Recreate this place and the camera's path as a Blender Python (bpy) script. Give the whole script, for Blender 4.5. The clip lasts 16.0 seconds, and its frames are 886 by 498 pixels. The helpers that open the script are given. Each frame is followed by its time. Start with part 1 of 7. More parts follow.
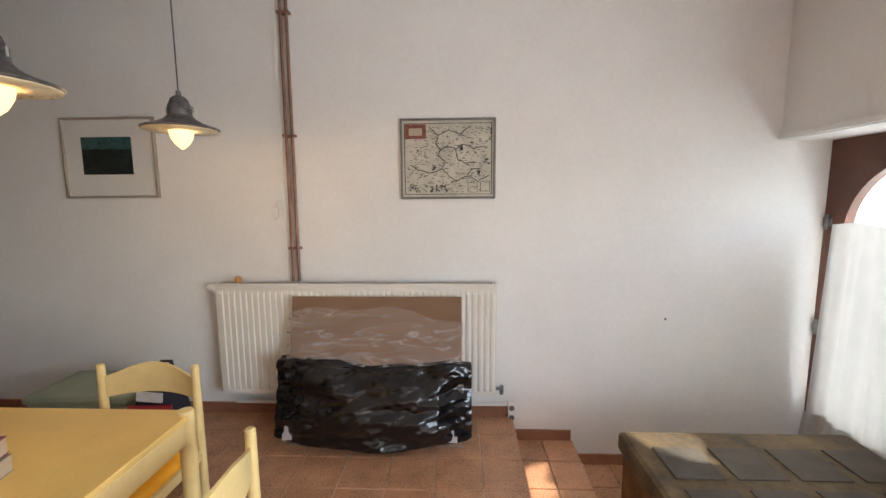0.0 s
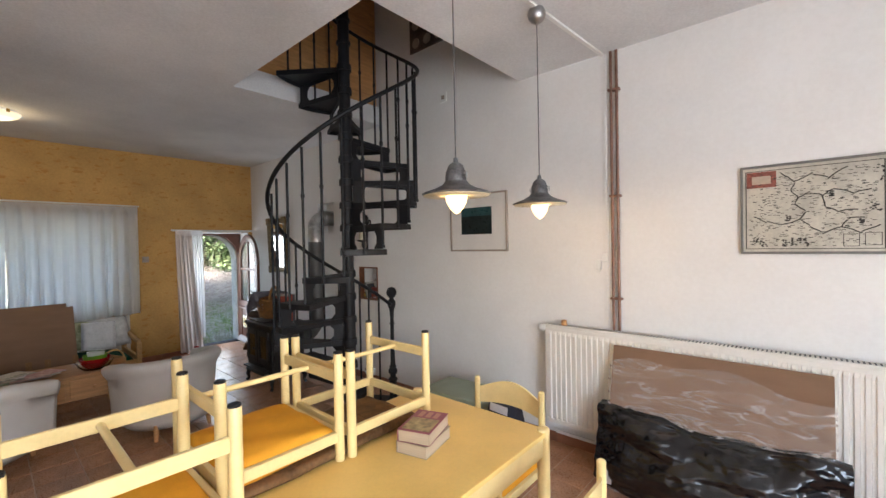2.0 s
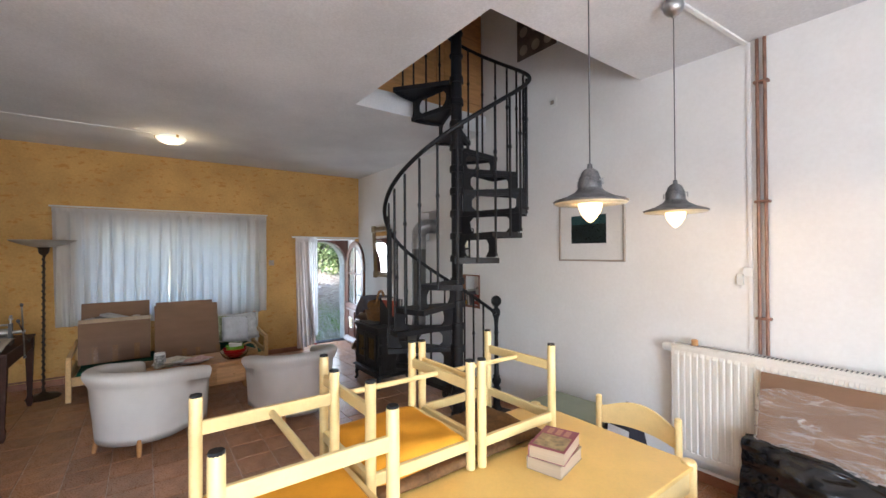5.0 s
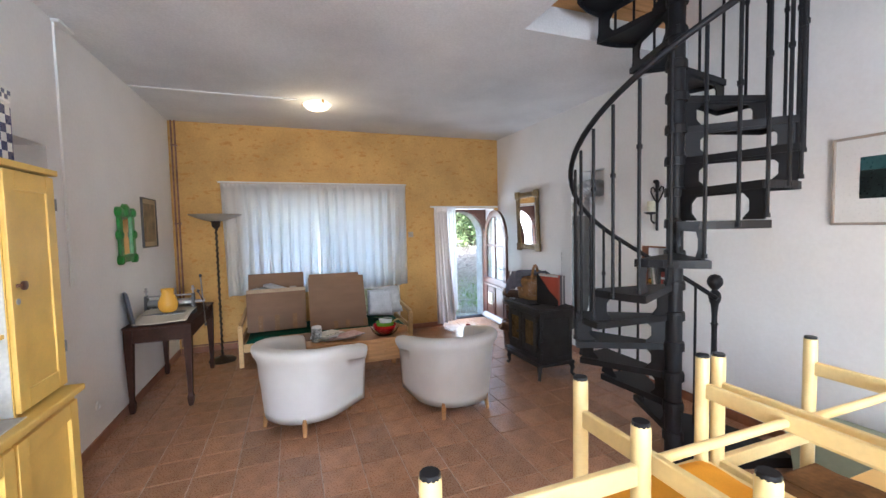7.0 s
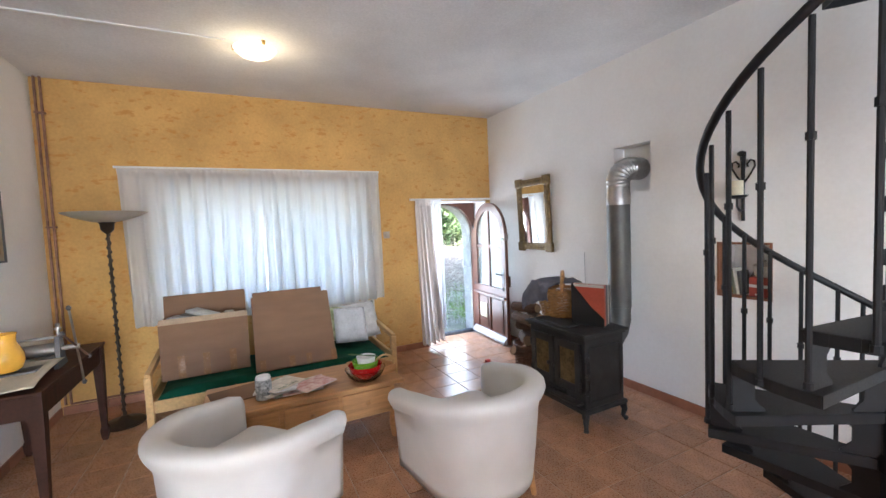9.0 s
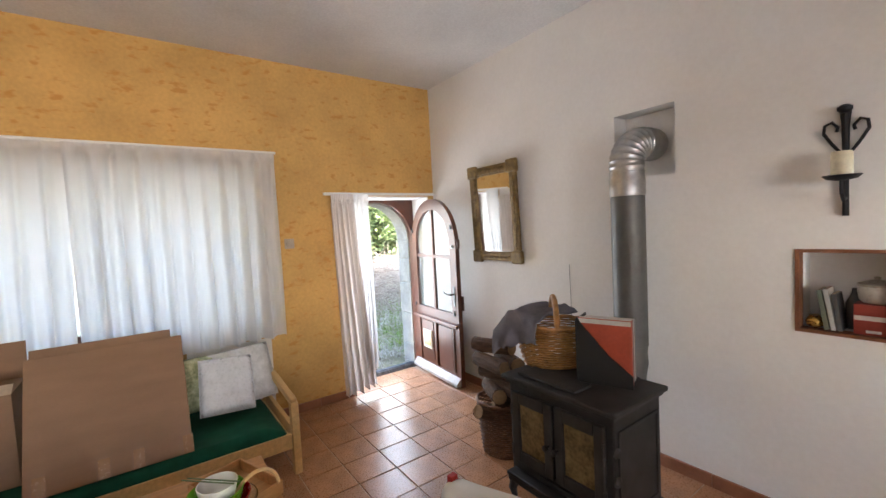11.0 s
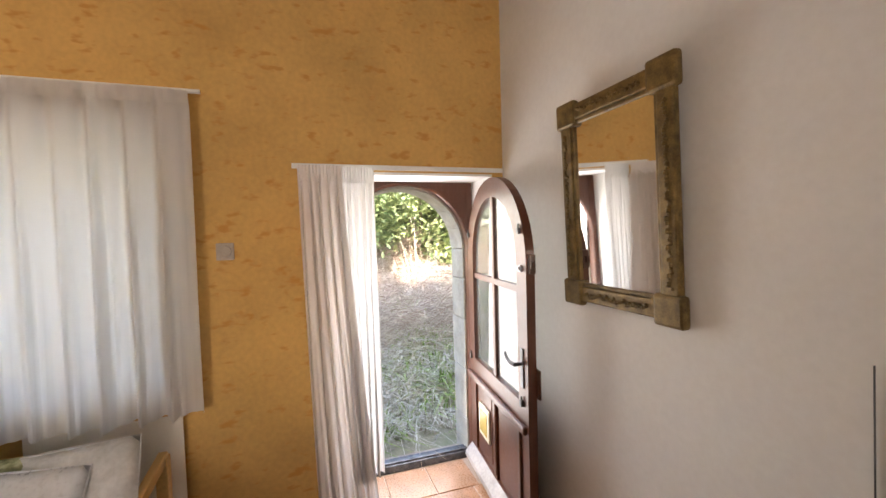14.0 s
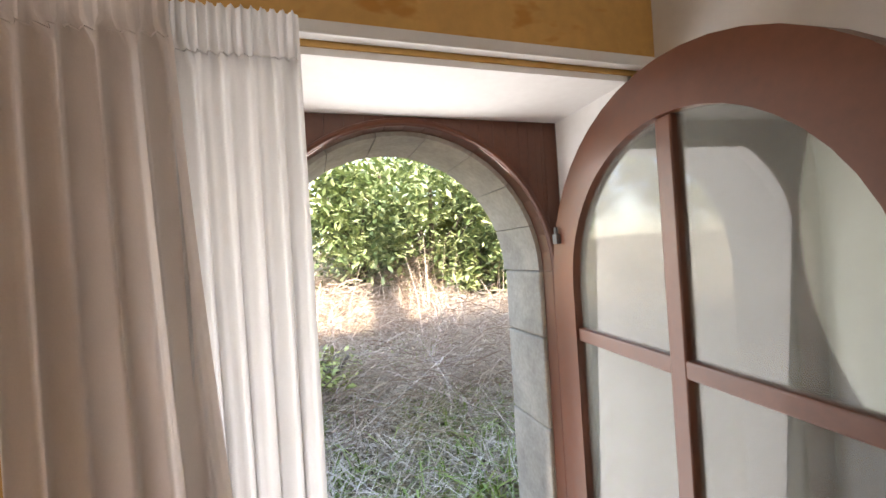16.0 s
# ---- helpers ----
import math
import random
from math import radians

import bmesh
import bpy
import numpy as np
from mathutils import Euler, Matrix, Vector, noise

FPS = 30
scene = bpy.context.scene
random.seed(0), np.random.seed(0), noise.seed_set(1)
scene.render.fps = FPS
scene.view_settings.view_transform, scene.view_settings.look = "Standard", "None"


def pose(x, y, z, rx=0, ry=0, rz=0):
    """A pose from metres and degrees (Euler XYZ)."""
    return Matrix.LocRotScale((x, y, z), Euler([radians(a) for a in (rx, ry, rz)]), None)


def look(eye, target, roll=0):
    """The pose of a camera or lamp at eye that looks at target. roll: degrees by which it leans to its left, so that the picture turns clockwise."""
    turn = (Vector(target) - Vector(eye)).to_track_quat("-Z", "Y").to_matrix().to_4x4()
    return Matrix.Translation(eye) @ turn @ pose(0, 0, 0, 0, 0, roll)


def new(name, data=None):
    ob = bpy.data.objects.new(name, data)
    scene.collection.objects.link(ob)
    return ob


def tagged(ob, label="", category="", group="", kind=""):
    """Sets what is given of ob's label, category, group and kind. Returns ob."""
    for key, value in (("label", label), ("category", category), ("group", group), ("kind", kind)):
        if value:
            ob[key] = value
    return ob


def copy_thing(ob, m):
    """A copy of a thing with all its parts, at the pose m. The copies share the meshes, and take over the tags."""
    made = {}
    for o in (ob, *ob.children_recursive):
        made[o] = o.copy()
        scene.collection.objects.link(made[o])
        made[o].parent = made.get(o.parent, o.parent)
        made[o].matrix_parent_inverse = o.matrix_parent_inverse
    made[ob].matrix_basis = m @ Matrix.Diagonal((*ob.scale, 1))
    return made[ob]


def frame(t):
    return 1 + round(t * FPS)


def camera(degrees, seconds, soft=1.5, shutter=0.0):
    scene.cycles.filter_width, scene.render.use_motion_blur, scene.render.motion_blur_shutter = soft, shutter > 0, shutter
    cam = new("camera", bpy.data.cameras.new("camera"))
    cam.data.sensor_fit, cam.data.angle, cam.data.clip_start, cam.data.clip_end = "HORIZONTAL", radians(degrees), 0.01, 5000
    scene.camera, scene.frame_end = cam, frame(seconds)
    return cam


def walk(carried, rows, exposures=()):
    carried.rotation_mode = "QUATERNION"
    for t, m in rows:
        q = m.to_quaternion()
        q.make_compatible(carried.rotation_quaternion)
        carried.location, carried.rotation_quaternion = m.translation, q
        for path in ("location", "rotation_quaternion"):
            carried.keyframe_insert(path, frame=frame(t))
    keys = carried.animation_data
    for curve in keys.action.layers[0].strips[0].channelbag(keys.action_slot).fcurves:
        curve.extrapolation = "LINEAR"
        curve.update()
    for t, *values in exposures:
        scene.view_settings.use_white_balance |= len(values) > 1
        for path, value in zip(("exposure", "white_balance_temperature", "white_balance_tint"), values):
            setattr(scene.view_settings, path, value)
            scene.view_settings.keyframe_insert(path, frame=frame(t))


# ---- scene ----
cam = camera(95.0, 16.0)
PATH = [
    (0, (-0.138, -0.006, 1.531), (-0.216, 1.978, 1.289), -0.4),
    (0.5, (-0.176, -0.065, 1.593), (-0.733, 1.839, 1.336), -0.8),
    (1, (-0.206, -0.154, 1.592), (-1.136, 1.604, 1.385), -1.1),
    (1.5, (-0.232, -0.264, 1.595), (-1.427, 1.335, 1.469), -1.1),
    (2, (-0.241, -0.335, 1.632), (-1.567, 1.162, 1.607), -1.1),
    (2.5, (-0.258, -0.36, 1.67), (-1.623, 1.1, 1.762), -1.2),
    (3, (-0.251, -0.368, 1.739), (-1.617, 1.081, 1.926), -1.3),
    (3.2, (-0.243, -0.376, 1.751), (-1.608, 1.069, 1.971), -1.3),
    (5.3, (-0.446, -0.517, 1.623), (-2.122, 0.572, 1.586), -0.5),
    (5.5, (-0.497, -0.545, 1.613), (-2.22, 0.469, 1.549), -0.7),
    (6, (-0.712, -0.52, 1.584), (-2.519, 0.332, 1.486), -0.9),
    (6.5, (-0.956, -0.484, 1.597), (-2.814, 0.248, 1.481), -1.0),
    (7, (-1.262, -0.532, 1.6), (-3.134, 0.164, 1.49), -1.2),
    (7.5, (-1.582, -0.502, 1.577), (-3.45, 0.204, 1.465), -1.3),
    (8, (-1.931, -0.486, 1.6), (-3.781, 0.263, 1.487), -1.6),
    (8.2, (-2.062, -0.5, 1.598), (-3.9, 0.28, 1.483), -1.8),
    (10.5, (-3.502, 0.06, 1.564), (-5.168, 1.162, 1.452), -3.0),
    (11, (-3.766, 0.239, 1.564), (-5.387, 1.405, 1.455), -3.0),
    (11.5, (-3.957, 0.488, 1.568), (-5.591, 1.636, 1.462), -2.7),
    (12, (-4.115, 0.817, 1.576), (-5.822, 1.855, 1.476), -2.2),
    (12.5, (-4.341, 1.108, 1.541), (-6.12, 2.015, 1.432), -1.4),
    (13, (-4.578, 1.365, 1.543), (-6.423, 2.129, 1.421), -1.1),
    (13.5, (-4.805, 1.545, 1.551), (-6.69, 2.205, 1.44), -1.0),
    (14, (-5.131, 1.591, 1.554), (-7.025, 2.228, 1.471), -1.6),
    (14.5, (-5.495, 1.649, 1.542), (-7.389, 2.287, 1.476), -2.4),
    (15, (-5.869, 1.734, 1.546), (-7.76, 2.381, 1.491), -3.3),
    (15.5, (-6.235, 1.838, 1.516), (-8.14, 2.446, 1.487), -3.3),
    (16, (-6.625, 1.948, 1.51), (-8.531, 2.555, 1.53), -3.5),
]
EXPOSURE = [(0.0, 2.72, 6300, 10), (1.0, 2.95, 6200, 10), (1.5, 3.1, 6100, 10), (3.0, 3.36, 5800, 10), (5.5, 3.65, 5650, 10), (7.0, 4.1, 5450, 10), (8.0, 4.42, 5500, 10),
            (10.5, 4.3, 6000, 12), (11.5, 4.15, 6600, 15), (12.5, 4.1, 6900, 17), (13.5, 3.93, 7200, 18), (15.0, 3.65, 7450, 18), (16.0, 3.25, 7300, 18)]
walk(cam, [(t, look(eye, target, roll)) for t, eye, target, roll in PATH], EXPOSURE)

# ---- world, sun, lamps ----
world = bpy.data.worlds.new("world")
scene.world = world
world.use_nodes = True
wn = world.node_tree.nodes
sky = wn.new("ShaderNodeTexSky")
sky.sky_type = 'NISHITA'
sky.sun_disc = False
SUN_EL, SUN_AZ = 41.0, 3.0          # degrees above the horizon; degrees from +x towards +y
sky.sun_elevation = radians(SUN_EL)
sky.sun_rotation = radians(90 - SUN_AZ)
wn["Background"].inputs["Strength"].default_value = 0.15
world.node_tree.links.new(sky.outputs["Color"], wn["Background"].inputs["Color"])


def lamp(name, kind, m, energy, colour, **more):
    data = bpy.data.lights.new(name, kind)
    data.energy, data.color = energy, colour
    for key, value in more.items():
        if key == "size":
            data.shape, data.size, data.size_y = 'RECTANGLE', value[0], value[1]
        if key == "radius":
            data.shadow_soft_size = value
        if key == "angle":
            data.angle = radians(value)
    ob = new(name, data)
    ob.matrix_world = m
    return ob


sd = Vector((math.cos(radians(SUN_AZ)) * math.cos(radians(SUN_EL)), math.sin(radians(SUN_AZ)) * math.cos(radians(SUN_EL)), math.sin(radians(SUN_EL))))
lamp("sun", 'SUN', look(sd * 20, (0, 0, 0)), 1.7, (1.0, 0.93, 0.82), angle=1.5)
# the sky's light in the openings
lamp("west_window_sky", 'AREA', look((-7.62, -0.1, 1.5), (0, -0.1, 1.2)), 0.36, (0.80, 0.90, 1.0), size=(2.0, 1.1))
lamp("west_door_sky", 'AREA', look((-7.76, 2.15, 1.0), (0, 2.1, 0.3)), 1.6, (0.93, 0.97, 1.0), size=(0.7, 1.6))
lamp("east_door_sky", 'AREA', look((2.45, 2.2, 0.8), (0, 2.0, 0.6)), 3.4, (0.88, 0.94, 1.0), size=(0.9, 1.9))
lamp("east_window_sky", 'AREA', look((2.05, -0.6, 1.4), (-4, -0.6, 2.3)), 10.5, (0.95, 0.97, 1.0), size=(2.2, 1.5))
# added fill lamp to brighten the stairwell; the landing has no skylight
lamp("stairwell_fill", 'AREA', look((-2.6, 0.2, 5.3), (-2.9, 1.9, 3.2)), 3.6, (0.93, 0.96, 1.0), size=(1.0, 0.8))
# the lit lamps of the place
lamp("pendant_bulb_light", 'POINT', pose(-1.445, 1.125, 1.83), 0.7, (1.0, 0.62, 0.27), radius=0.03)
lamp("pendant_bulb_light", 'POINT', pose(-1.415, 1.87, 1.83), 0.7, (1.0, 0.62, 0.27), radius=0.03)
lamp("ceiling_lamp_light", 'POINT', pose(-6.07, -0.21, 2.85), 0.36, (1.0, 0.72, 0.38), radius=0.08)

# ---- materials ----
def mat(name, base, rough=0.6, metal=0.0, var=0.12, scale=6.0, fine=60.0, bump=0.15, tint=None, coat=0.0, spec=0.5, bumpd=0.01, randob=0.0, stretch=(1, 1, 1), rvar=0.12):
    """A procedural surface: base colour varied at two scales, grain, uneven gloss and fine relief."""
    m = bpy.data.materials.new(name)
    m.use_nodes = True
    nt = m.node_tree
    N, L = nt.nodes.new, nt.links.new
    p = nt.nodes["Principled BSDF"]
    p.inputs["Metallic"].default_value = metal
    p.inputs["Coat Weight"].default_value = coat
    p.inputs["Specular IOR Level"].default_value = spec
    tc = N("ShaderNodeTexCoord")
    mp = N("ShaderNodeMapping")
    mp.inputs["Scale"].default_value = stretch
    L(tc.outputs["Object"], mp.inputs["Vector"])
    big, small = N("ShaderNodeTexNoise"), N("ShaderNodeTexNoise")
    for n, s, d in ((big, scale, 4), (small, fine, 6)):
        n.inputs["Scale"].default_value, n.inputs["Detail"].default_value = s, d
        L(mp.outputs["Vector"], n.inputs["Vector"])
    mixn = N("ShaderNodeMath")
    mixn.operation = 'MULTIPLY_ADD'
    mixn.inputs[1].default_value = 0.35
    L(small.outputs["Fac"], mixn.inputs[0])
    sc = N("ShaderNodeMath")
    sc.operation = 'MULTIPLY'
    sc.inputs[1].default_value = 0.65
    L(big.outputs["Fac"], sc.inputs[0])
    L(sc.outputs[0], mixn.inputs[2])
    ramp = N("ShaderNodeValToRGB")
    dark = tint or tuple(c * (1 - 2.2 * var) for c in base)
    light = tuple(min(1, c * (1 + var)) for c in base)
    ramp.color_ramp.elements[0].position, ramp.color_ramp.elements[1].position = 0.32, 0.68
    ramp.color_ramp.elements[0].color, ramp.color_ramp.elements[1].color = (*dark, 1), (*light, 1)
    L(mixn.outputs[0], ramp.inputs["Fac"])
    out = ramp.outputs["Color"]
    if randob:
        oi = N("ShaderNodeObjectInfo")
        hs = N("ShaderNodeHueSaturation")
        mr = N("ShaderNodeMapRange")
        mr.inputs["To Min"].default_value, mr.inputs["To Max"].default_value = 1 - randob, 1 + randob
        L(oi.outputs["Random"], mr.inputs["Value"])
        L(mr.outputs["Result"], hs.inputs["Value"])
        L(out, hs.inputs["Color"])
        out = hs.outputs["Color"]
    L(out, p.inputs["Base Color"])
    rr = N("ShaderNodeMapRange")
    rr.inputs["To Min"].default_value, rr.inputs["To Max"].default_value = max(0.02, rough - rvar), min(1, rough + rvar)
    L(small.outputs["Fac"], rr.inputs["Value"])
    L(rr.outputs["Result"], p.inputs["Roughness"])
    if bump:
        b = N("ShaderNodeBump")
        b.inputs["Strength"].default_value, b.inputs["Distance"].default_value = bump, bumpd
        L(mixn.outputs[0], b.inputs["Height"])
        L(b.outputs["Normal"], p.inputs["Normal"])
    return m


def glow(name, colour, strength):
    m = bpy.data.materials.new(name)
    m.use_nodes = True
    p = m.node_tree.nodes["Principled BSDF"]
    p.inputs["Base Color"].default_value = (*colour, 1)
    p.inputs["Emission Color"].default_value = (*colour, 1)
    p.inputs["Emission Strength"].default_value = strength
    return m


def cloth_thin(name, base, through_=0.5):
    """Thin woven cloth that lets light through."""
    m = mat(name, base, 0.9, var=0.04, scale=5, fine=300, bump=0.2, bumpd=0.002, spec=0.1)
    nt = m.node_tree
    tr = nt.nodes.new("ShaderNodeBsdfTranslucent")
    tr.inputs["Color"].default_value = (*base, 1)
    mx = nt.nodes.new("ShaderNodeMixShader")
    mx.inputs["Fac"].default_value = through_
    nt.links.new(nt.nodes["Principled BSDF"].outputs[0], mx.inputs[1])
    nt.links.new(tr.outputs[0], mx.inputs[2])
    nt.links.new(mx.outputs[0], nt.nodes["Material Output"].inputs["Surface"])
    return m


def glass(name, colour=(0.95, 0.98, 0.97), rough=0.0):
    m = bpy.data.materials.new(name)
    m.use_nodes = True
    p = m.node_tree.nodes["Principled BSDF"]
    p.inputs["Base Color"].default_value = (*colour, 1)
    p.inputs["Roughness"].default_value = rough
    p.inputs["Transmission Weight"].default_value = 1.0
    p.inputs["IOR"].default_value = 1.45
    return m


def old_glass(name):
    """Thin window pane with a film of dust: mostly clear, glossy at a slant, slightly hazy."""
    m = bpy.data.materials.new(name)
    m.use_nodes = True
    nt = m.node_tree
    N, L = nt.nodes.new, nt.links.new
    clear, gloss, haze = N("ShaderNodeBsdfTransparent"), N("ShaderNodeBsdfGlossy"), N("ShaderNodeBsdfDiffuse")
    clear.inputs["Color"].default_value = (0.86, 0.91, 0.87, 1)
    gloss.inputs["Roughness"].default_value = 0.03
    haze.inputs["Color"].default_value = (0.62, 0.64, 0.58, 1)
    tc, dust, rng_ = N("ShaderNodeTexCoord"), N("ShaderNodeTexNoise"), N("ShaderNodeMapRange")
    dust.inputs["Scale"].default_value, dust.inputs["Detail"].default_value = 5.0, 5
    rng_.inputs["To Min"].default_value, rng_.inputs["To Max"].default_value = 0.08, 0.34
    L(tc.outputs["Object"], dust.inputs["Vector"])
    L(dust.outputs["Fac"], rng_.inputs["Value"])
    fr = N("ShaderNodeFresnel")
    fr.inputs["IOR"].default_value = 1.7
    a, b = N("ShaderNodeMixShader"), N("ShaderNodeMixShader")
    L(rng_.outputs["Result"], a.inputs["Fac"])
    L(clear.outputs[0], a.inputs[1])
    L(haze.outputs[0], a.inputs[2])
    L(fr.outputs[0], b.inputs["Fac"])
    L(a.outputs[0], b.inputs[1])
    L(gloss.outputs[0], b.inputs[2])
    L(b.outputs[0], nt.nodes["Material Output"].inputs["Surface"])
    return m


def ochre_wall():
    """Ochre limewash with darker orange brush dabs, mostly slanting."""
    m = mat("ochre_limewash", (0.64, 0.385, 0.13), 0.85, var=0.10, scale=2.2, fine=40, bump=0.35, bumpd=0.006, spec=0.2)
    nt = m.node_tree
    N, L = nt.nodes.new, nt.links.new
    p = nt.nodes["Principled BSDF"]
    old = p.inputs["Base Color"].links[0].from_socket
    tc = N("ShaderNodeTexCoord")
    mp = N("ShaderNodeMapping")
    mp.inputs["Rotation"].default_value = (radians(35), 0, 0)
    mp.inputs["Scale"].default_value = (1, 0.9, 1.9)
    L(tc.outputs["Object"], mp.inputs["Vector"])
    dabs = N("ShaderNodeTexNoise")
    dabs.inputs["Scale"].default_value, dabs.inputs["Detail"].default_value = 12.0, 2.5
    L(mp.outputs["Vector"], dabs.inputs["Vector"])
    r = N("ShaderNodeValToRGB")
    r.color_ramp.elements[0].position, r.color_ramp.elements[1].position = 0.585, 0.69
    r.color_ramp.elements[0].color, r.color_ramp.elements[1].color = (0, 0, 0, 1), (0.62, 0.62, 0.62, 1)
    L(dabs.outputs["Fac"], r.inputs["Fac"])
    mx = N("ShaderNodeMix")
    mx.data_type = 'RGBA'
    L(r.outputs["Color"], mx.inputs["Factor"])
    L(old, mx.inputs["A"])
    mx.inputs["B"].default_value = (0.50, 0.215, 0.04, 1)
    L(mx.outputs["Result"], p.inputs["Base Color"])
    return m


M_WALL = mat("white_plaster", (0.84, 0.83, 0.81), 0.9, var=0.03, scale=1.6, fine=45, bump=0.25, bumpd=0.006, spec=0.2, tint=(0.78, 0.765, 0.74))
M_CEIL = mat("ceiling_paint", (0.82, 0.82, 0.82), 0.9, var=0.03, scale=1.0, fine=70, bump=0.2, bumpd=0.004, spec=0.15, tint=(0.60, 0.60, 0.60))
M_OCHRE = ochre_wall()
M_TILE = mat("terracotta_tile", (0.435, 0.226, 0.122), 0.29, var=0.16, scale=7, fine=90, bump=0.12, bumpd=0.004, randob=0.16)
M_GROUT = mat("tile_grout", (0.50, 0.38, 0.29), 0.9, var=0.12, scale=4)
M_SKIRT = mat("terracotta_skirting", (0.34, 0.145, 0.08), 0.45, var=0.12, scale=8, randob=0.15)
M_BLACK = mat("black_stair_paint", (0.010, 0.010, 0.012), 0.5, var=0.2, scale=12, fine=140, bump=0.1, bumpd=0.002, spec=0.3)
M_STOVE = mat("cast_iron", (0.035, 0.034, 0.034), 0.55, var=0.25, scale=10, fine=180, bump=0.25, bumpd=0.003, metal=0.3)
M_CREAM = mat("cream_yellow_lacquer", (0.80, 0.62, 0.28), 0.38, var=0.05, scale=9, fine=80, bump=0.06, bumpd=0.002, coat=0.15)
M_CUP = mat("yellow_cupboard_paint", (0.78, 0.52, 0.12), 0.42, var=0.06, scale=7, fine=90, bump=0.08, bumpd=0.002)
M_ORANGE = mat("orange_cushion_cloth", (0.80, 0.36, 0.025), 0.85, var=0.08, scale=9, fine=260, bump=0.25, bumpd=0.002, spec=0.2)
M_SUEDE = mat("brown_velvet", (0.16, 0.085, 0.035), 0.8, var=0.3, scale=7, fine=60, bump=0.3, bumpd=0.004, spec=0.2)
M_RAD = mat("radiator_enamel", (0.80, 0.77, 0.70), 0.4, var=0.03, scale=5)
M_COPPER = mat("copper_pipe", (0.30, 0.165, 0.115), 0.45, metal=0.55, var=0.2, scale=14)
M_DARKW = mat("dark_stained_wood", (0.105, 0.042, 0.022), 0.35, var=0.25, scale=5, fine=50, stretch=(1, 1, 8), bump=0.08, bumpd=0.002, coat=0.2)
M_DOORW = mat("red_brown_door_paint", (0.115, 0.036, 0.016), 0.42, var=0.15, scale=6, fine=70, bump=0.1, bumpd=0.002, coat=0.1)
M_PINE = mat("pine_wood", (0.52, 0.27, 0.10), 0.5, var=0.15, scale=4, fine=40, stretch=(10, 1, 10), bump=0.08, bumpd=0.002)
M_PINEL = mat("pale_pine", (0.66, 0.43, 0.18), 0.5, var=0.10, scale=4, fine=40, stretch=(1, 10, 10), bump=0.06, bumpd=0.002)
M_BOX = mat("corrugated_cardboard", (0.235, 0.142, 0.088), 0.85, var=0.06, scale=3, fine=60, stretch=(1, 1, 4), bump=0.1, bumpd=0.003, spec=0.2)
M_TAPE = mat("brown_packing_tape", (0.28, 0.16, 0.08), 0.25, var=0.06)
M_WHITEF = mat("white_cotton_cover", (0.66, 0.635, 0.60), 0.92, var=0.03, scale=6, fine=240, bump=0.3, bumpd=0.004, spec=0.15)
M_GREEN = mat("green_bed_cover", (0.006, 0.075, 0.046), 0.9, var=0.18, scale=8, fine=220, bump=0.3, bumpd=0.003, spec=0.2)
M_STEEL = mat("galvanised_steel", (0.46, 0.46, 0.46), 0.36, metal=1.0, var=0.12, scale=16)
M_PIPE = mat("grey_flue_paint", (0.13, 0.13, 0.125), 0.5, metal=0.5, var=0.12, scale=9)
M_CURT = cloth_thin("white_curtain_cloth", (0.76, 0.75, 0.73), 0.45)
M_GLASS = glass("window_glass")
M_PANE = old_glass("dusty_door_glass")
M_GILT = mat("old_gilt_wood", (0.22, 0.145, 0.05), 0.45, metal=0.35, var=0.3, scale=25, fine=160, bump=0.5, bumpd=0.006)
M_MIRR = mat("mirror_silver", (0.88, 0.89, 0.88), 0.03, metal=1.0, var=0.01, bump=0, rvar=0.01)
M_STONE = mat("pale_stone", (0.42, 0.39, 0.33), 0.9, var=0.15, scale=9, fine=70, bump=0.6, bumpd=0.01)
M_WHITEP = mat("white_gloss_plastic", (0.80, 0.80, 0.77), 0.35, var=0.02)
M_ZINC = mat("weathered_zinc", (0.20, 0.20, 0.205), 0.45, metal=0.7, var=0.3, scale=24, fine=120, bump=0.2, bumpd=0.003)
M_LEAD = mat("dark_caps", (0.10, 0.10, 0.10), 0.6, var=0.1)
M_BRASS = mat("brass", (0.55, 0.36, 0.10), 0.28, metal=1.0, var=0.1)
M_BULB = glow("bulb_glow", (1.0, 0.64, 0.24), 0.36)
M_DOME = glow("lamp_dome_glow", (1.0, 0.83, 0.55), 0.10)


# ---- helpers of this scene ----
def bm_new():
    return bmesh.new()


def bx(bm, x0, x1, y0, y1, z0, z1, m=None, bev=0.0):
    r = bmesh.ops.create_cube(bm, size=1, matrix=Matrix.Translation(((x0 + x1) / 2, (y0 + y1) / 2, (z0 + z1) / 2)) @ Matrix.Diagonal((abs(x1 - x0), abs(y1 - y0), abs(z1 - z0), 1)))
    vs = r["verts"]
    if bev:
        es = list({e for v in vs for e in v.link_edges})
        rb = bmesh.ops.bevel(bm, geom=es, offset=bev, segments=2, affect='EDGES', profile=0.5)
        vs = list({v for f in rb["faces"] for v in f.verts} | {v for v in vs if v.is_valid})
    if m:
        bmesh.ops.transform(bm, matrix=m, verts=[v for v in vs if v.is_valid])
    return bm


def rod(bm, p, q, r, r2=None, n=10):
    p, q = Vector(p), Vector(q)
    d = q - p
    m = Matrix.Translation((p + q) / 2) @ d.to_track_quat('Z', 'Y').to_matrix().to_4x4()
    bmesh.ops.create_cone(bm, cap_ends=True, segments=n, radius1=r, radius2=r if r2 is None else r2, depth=d.length, matrix=m)
    return bm


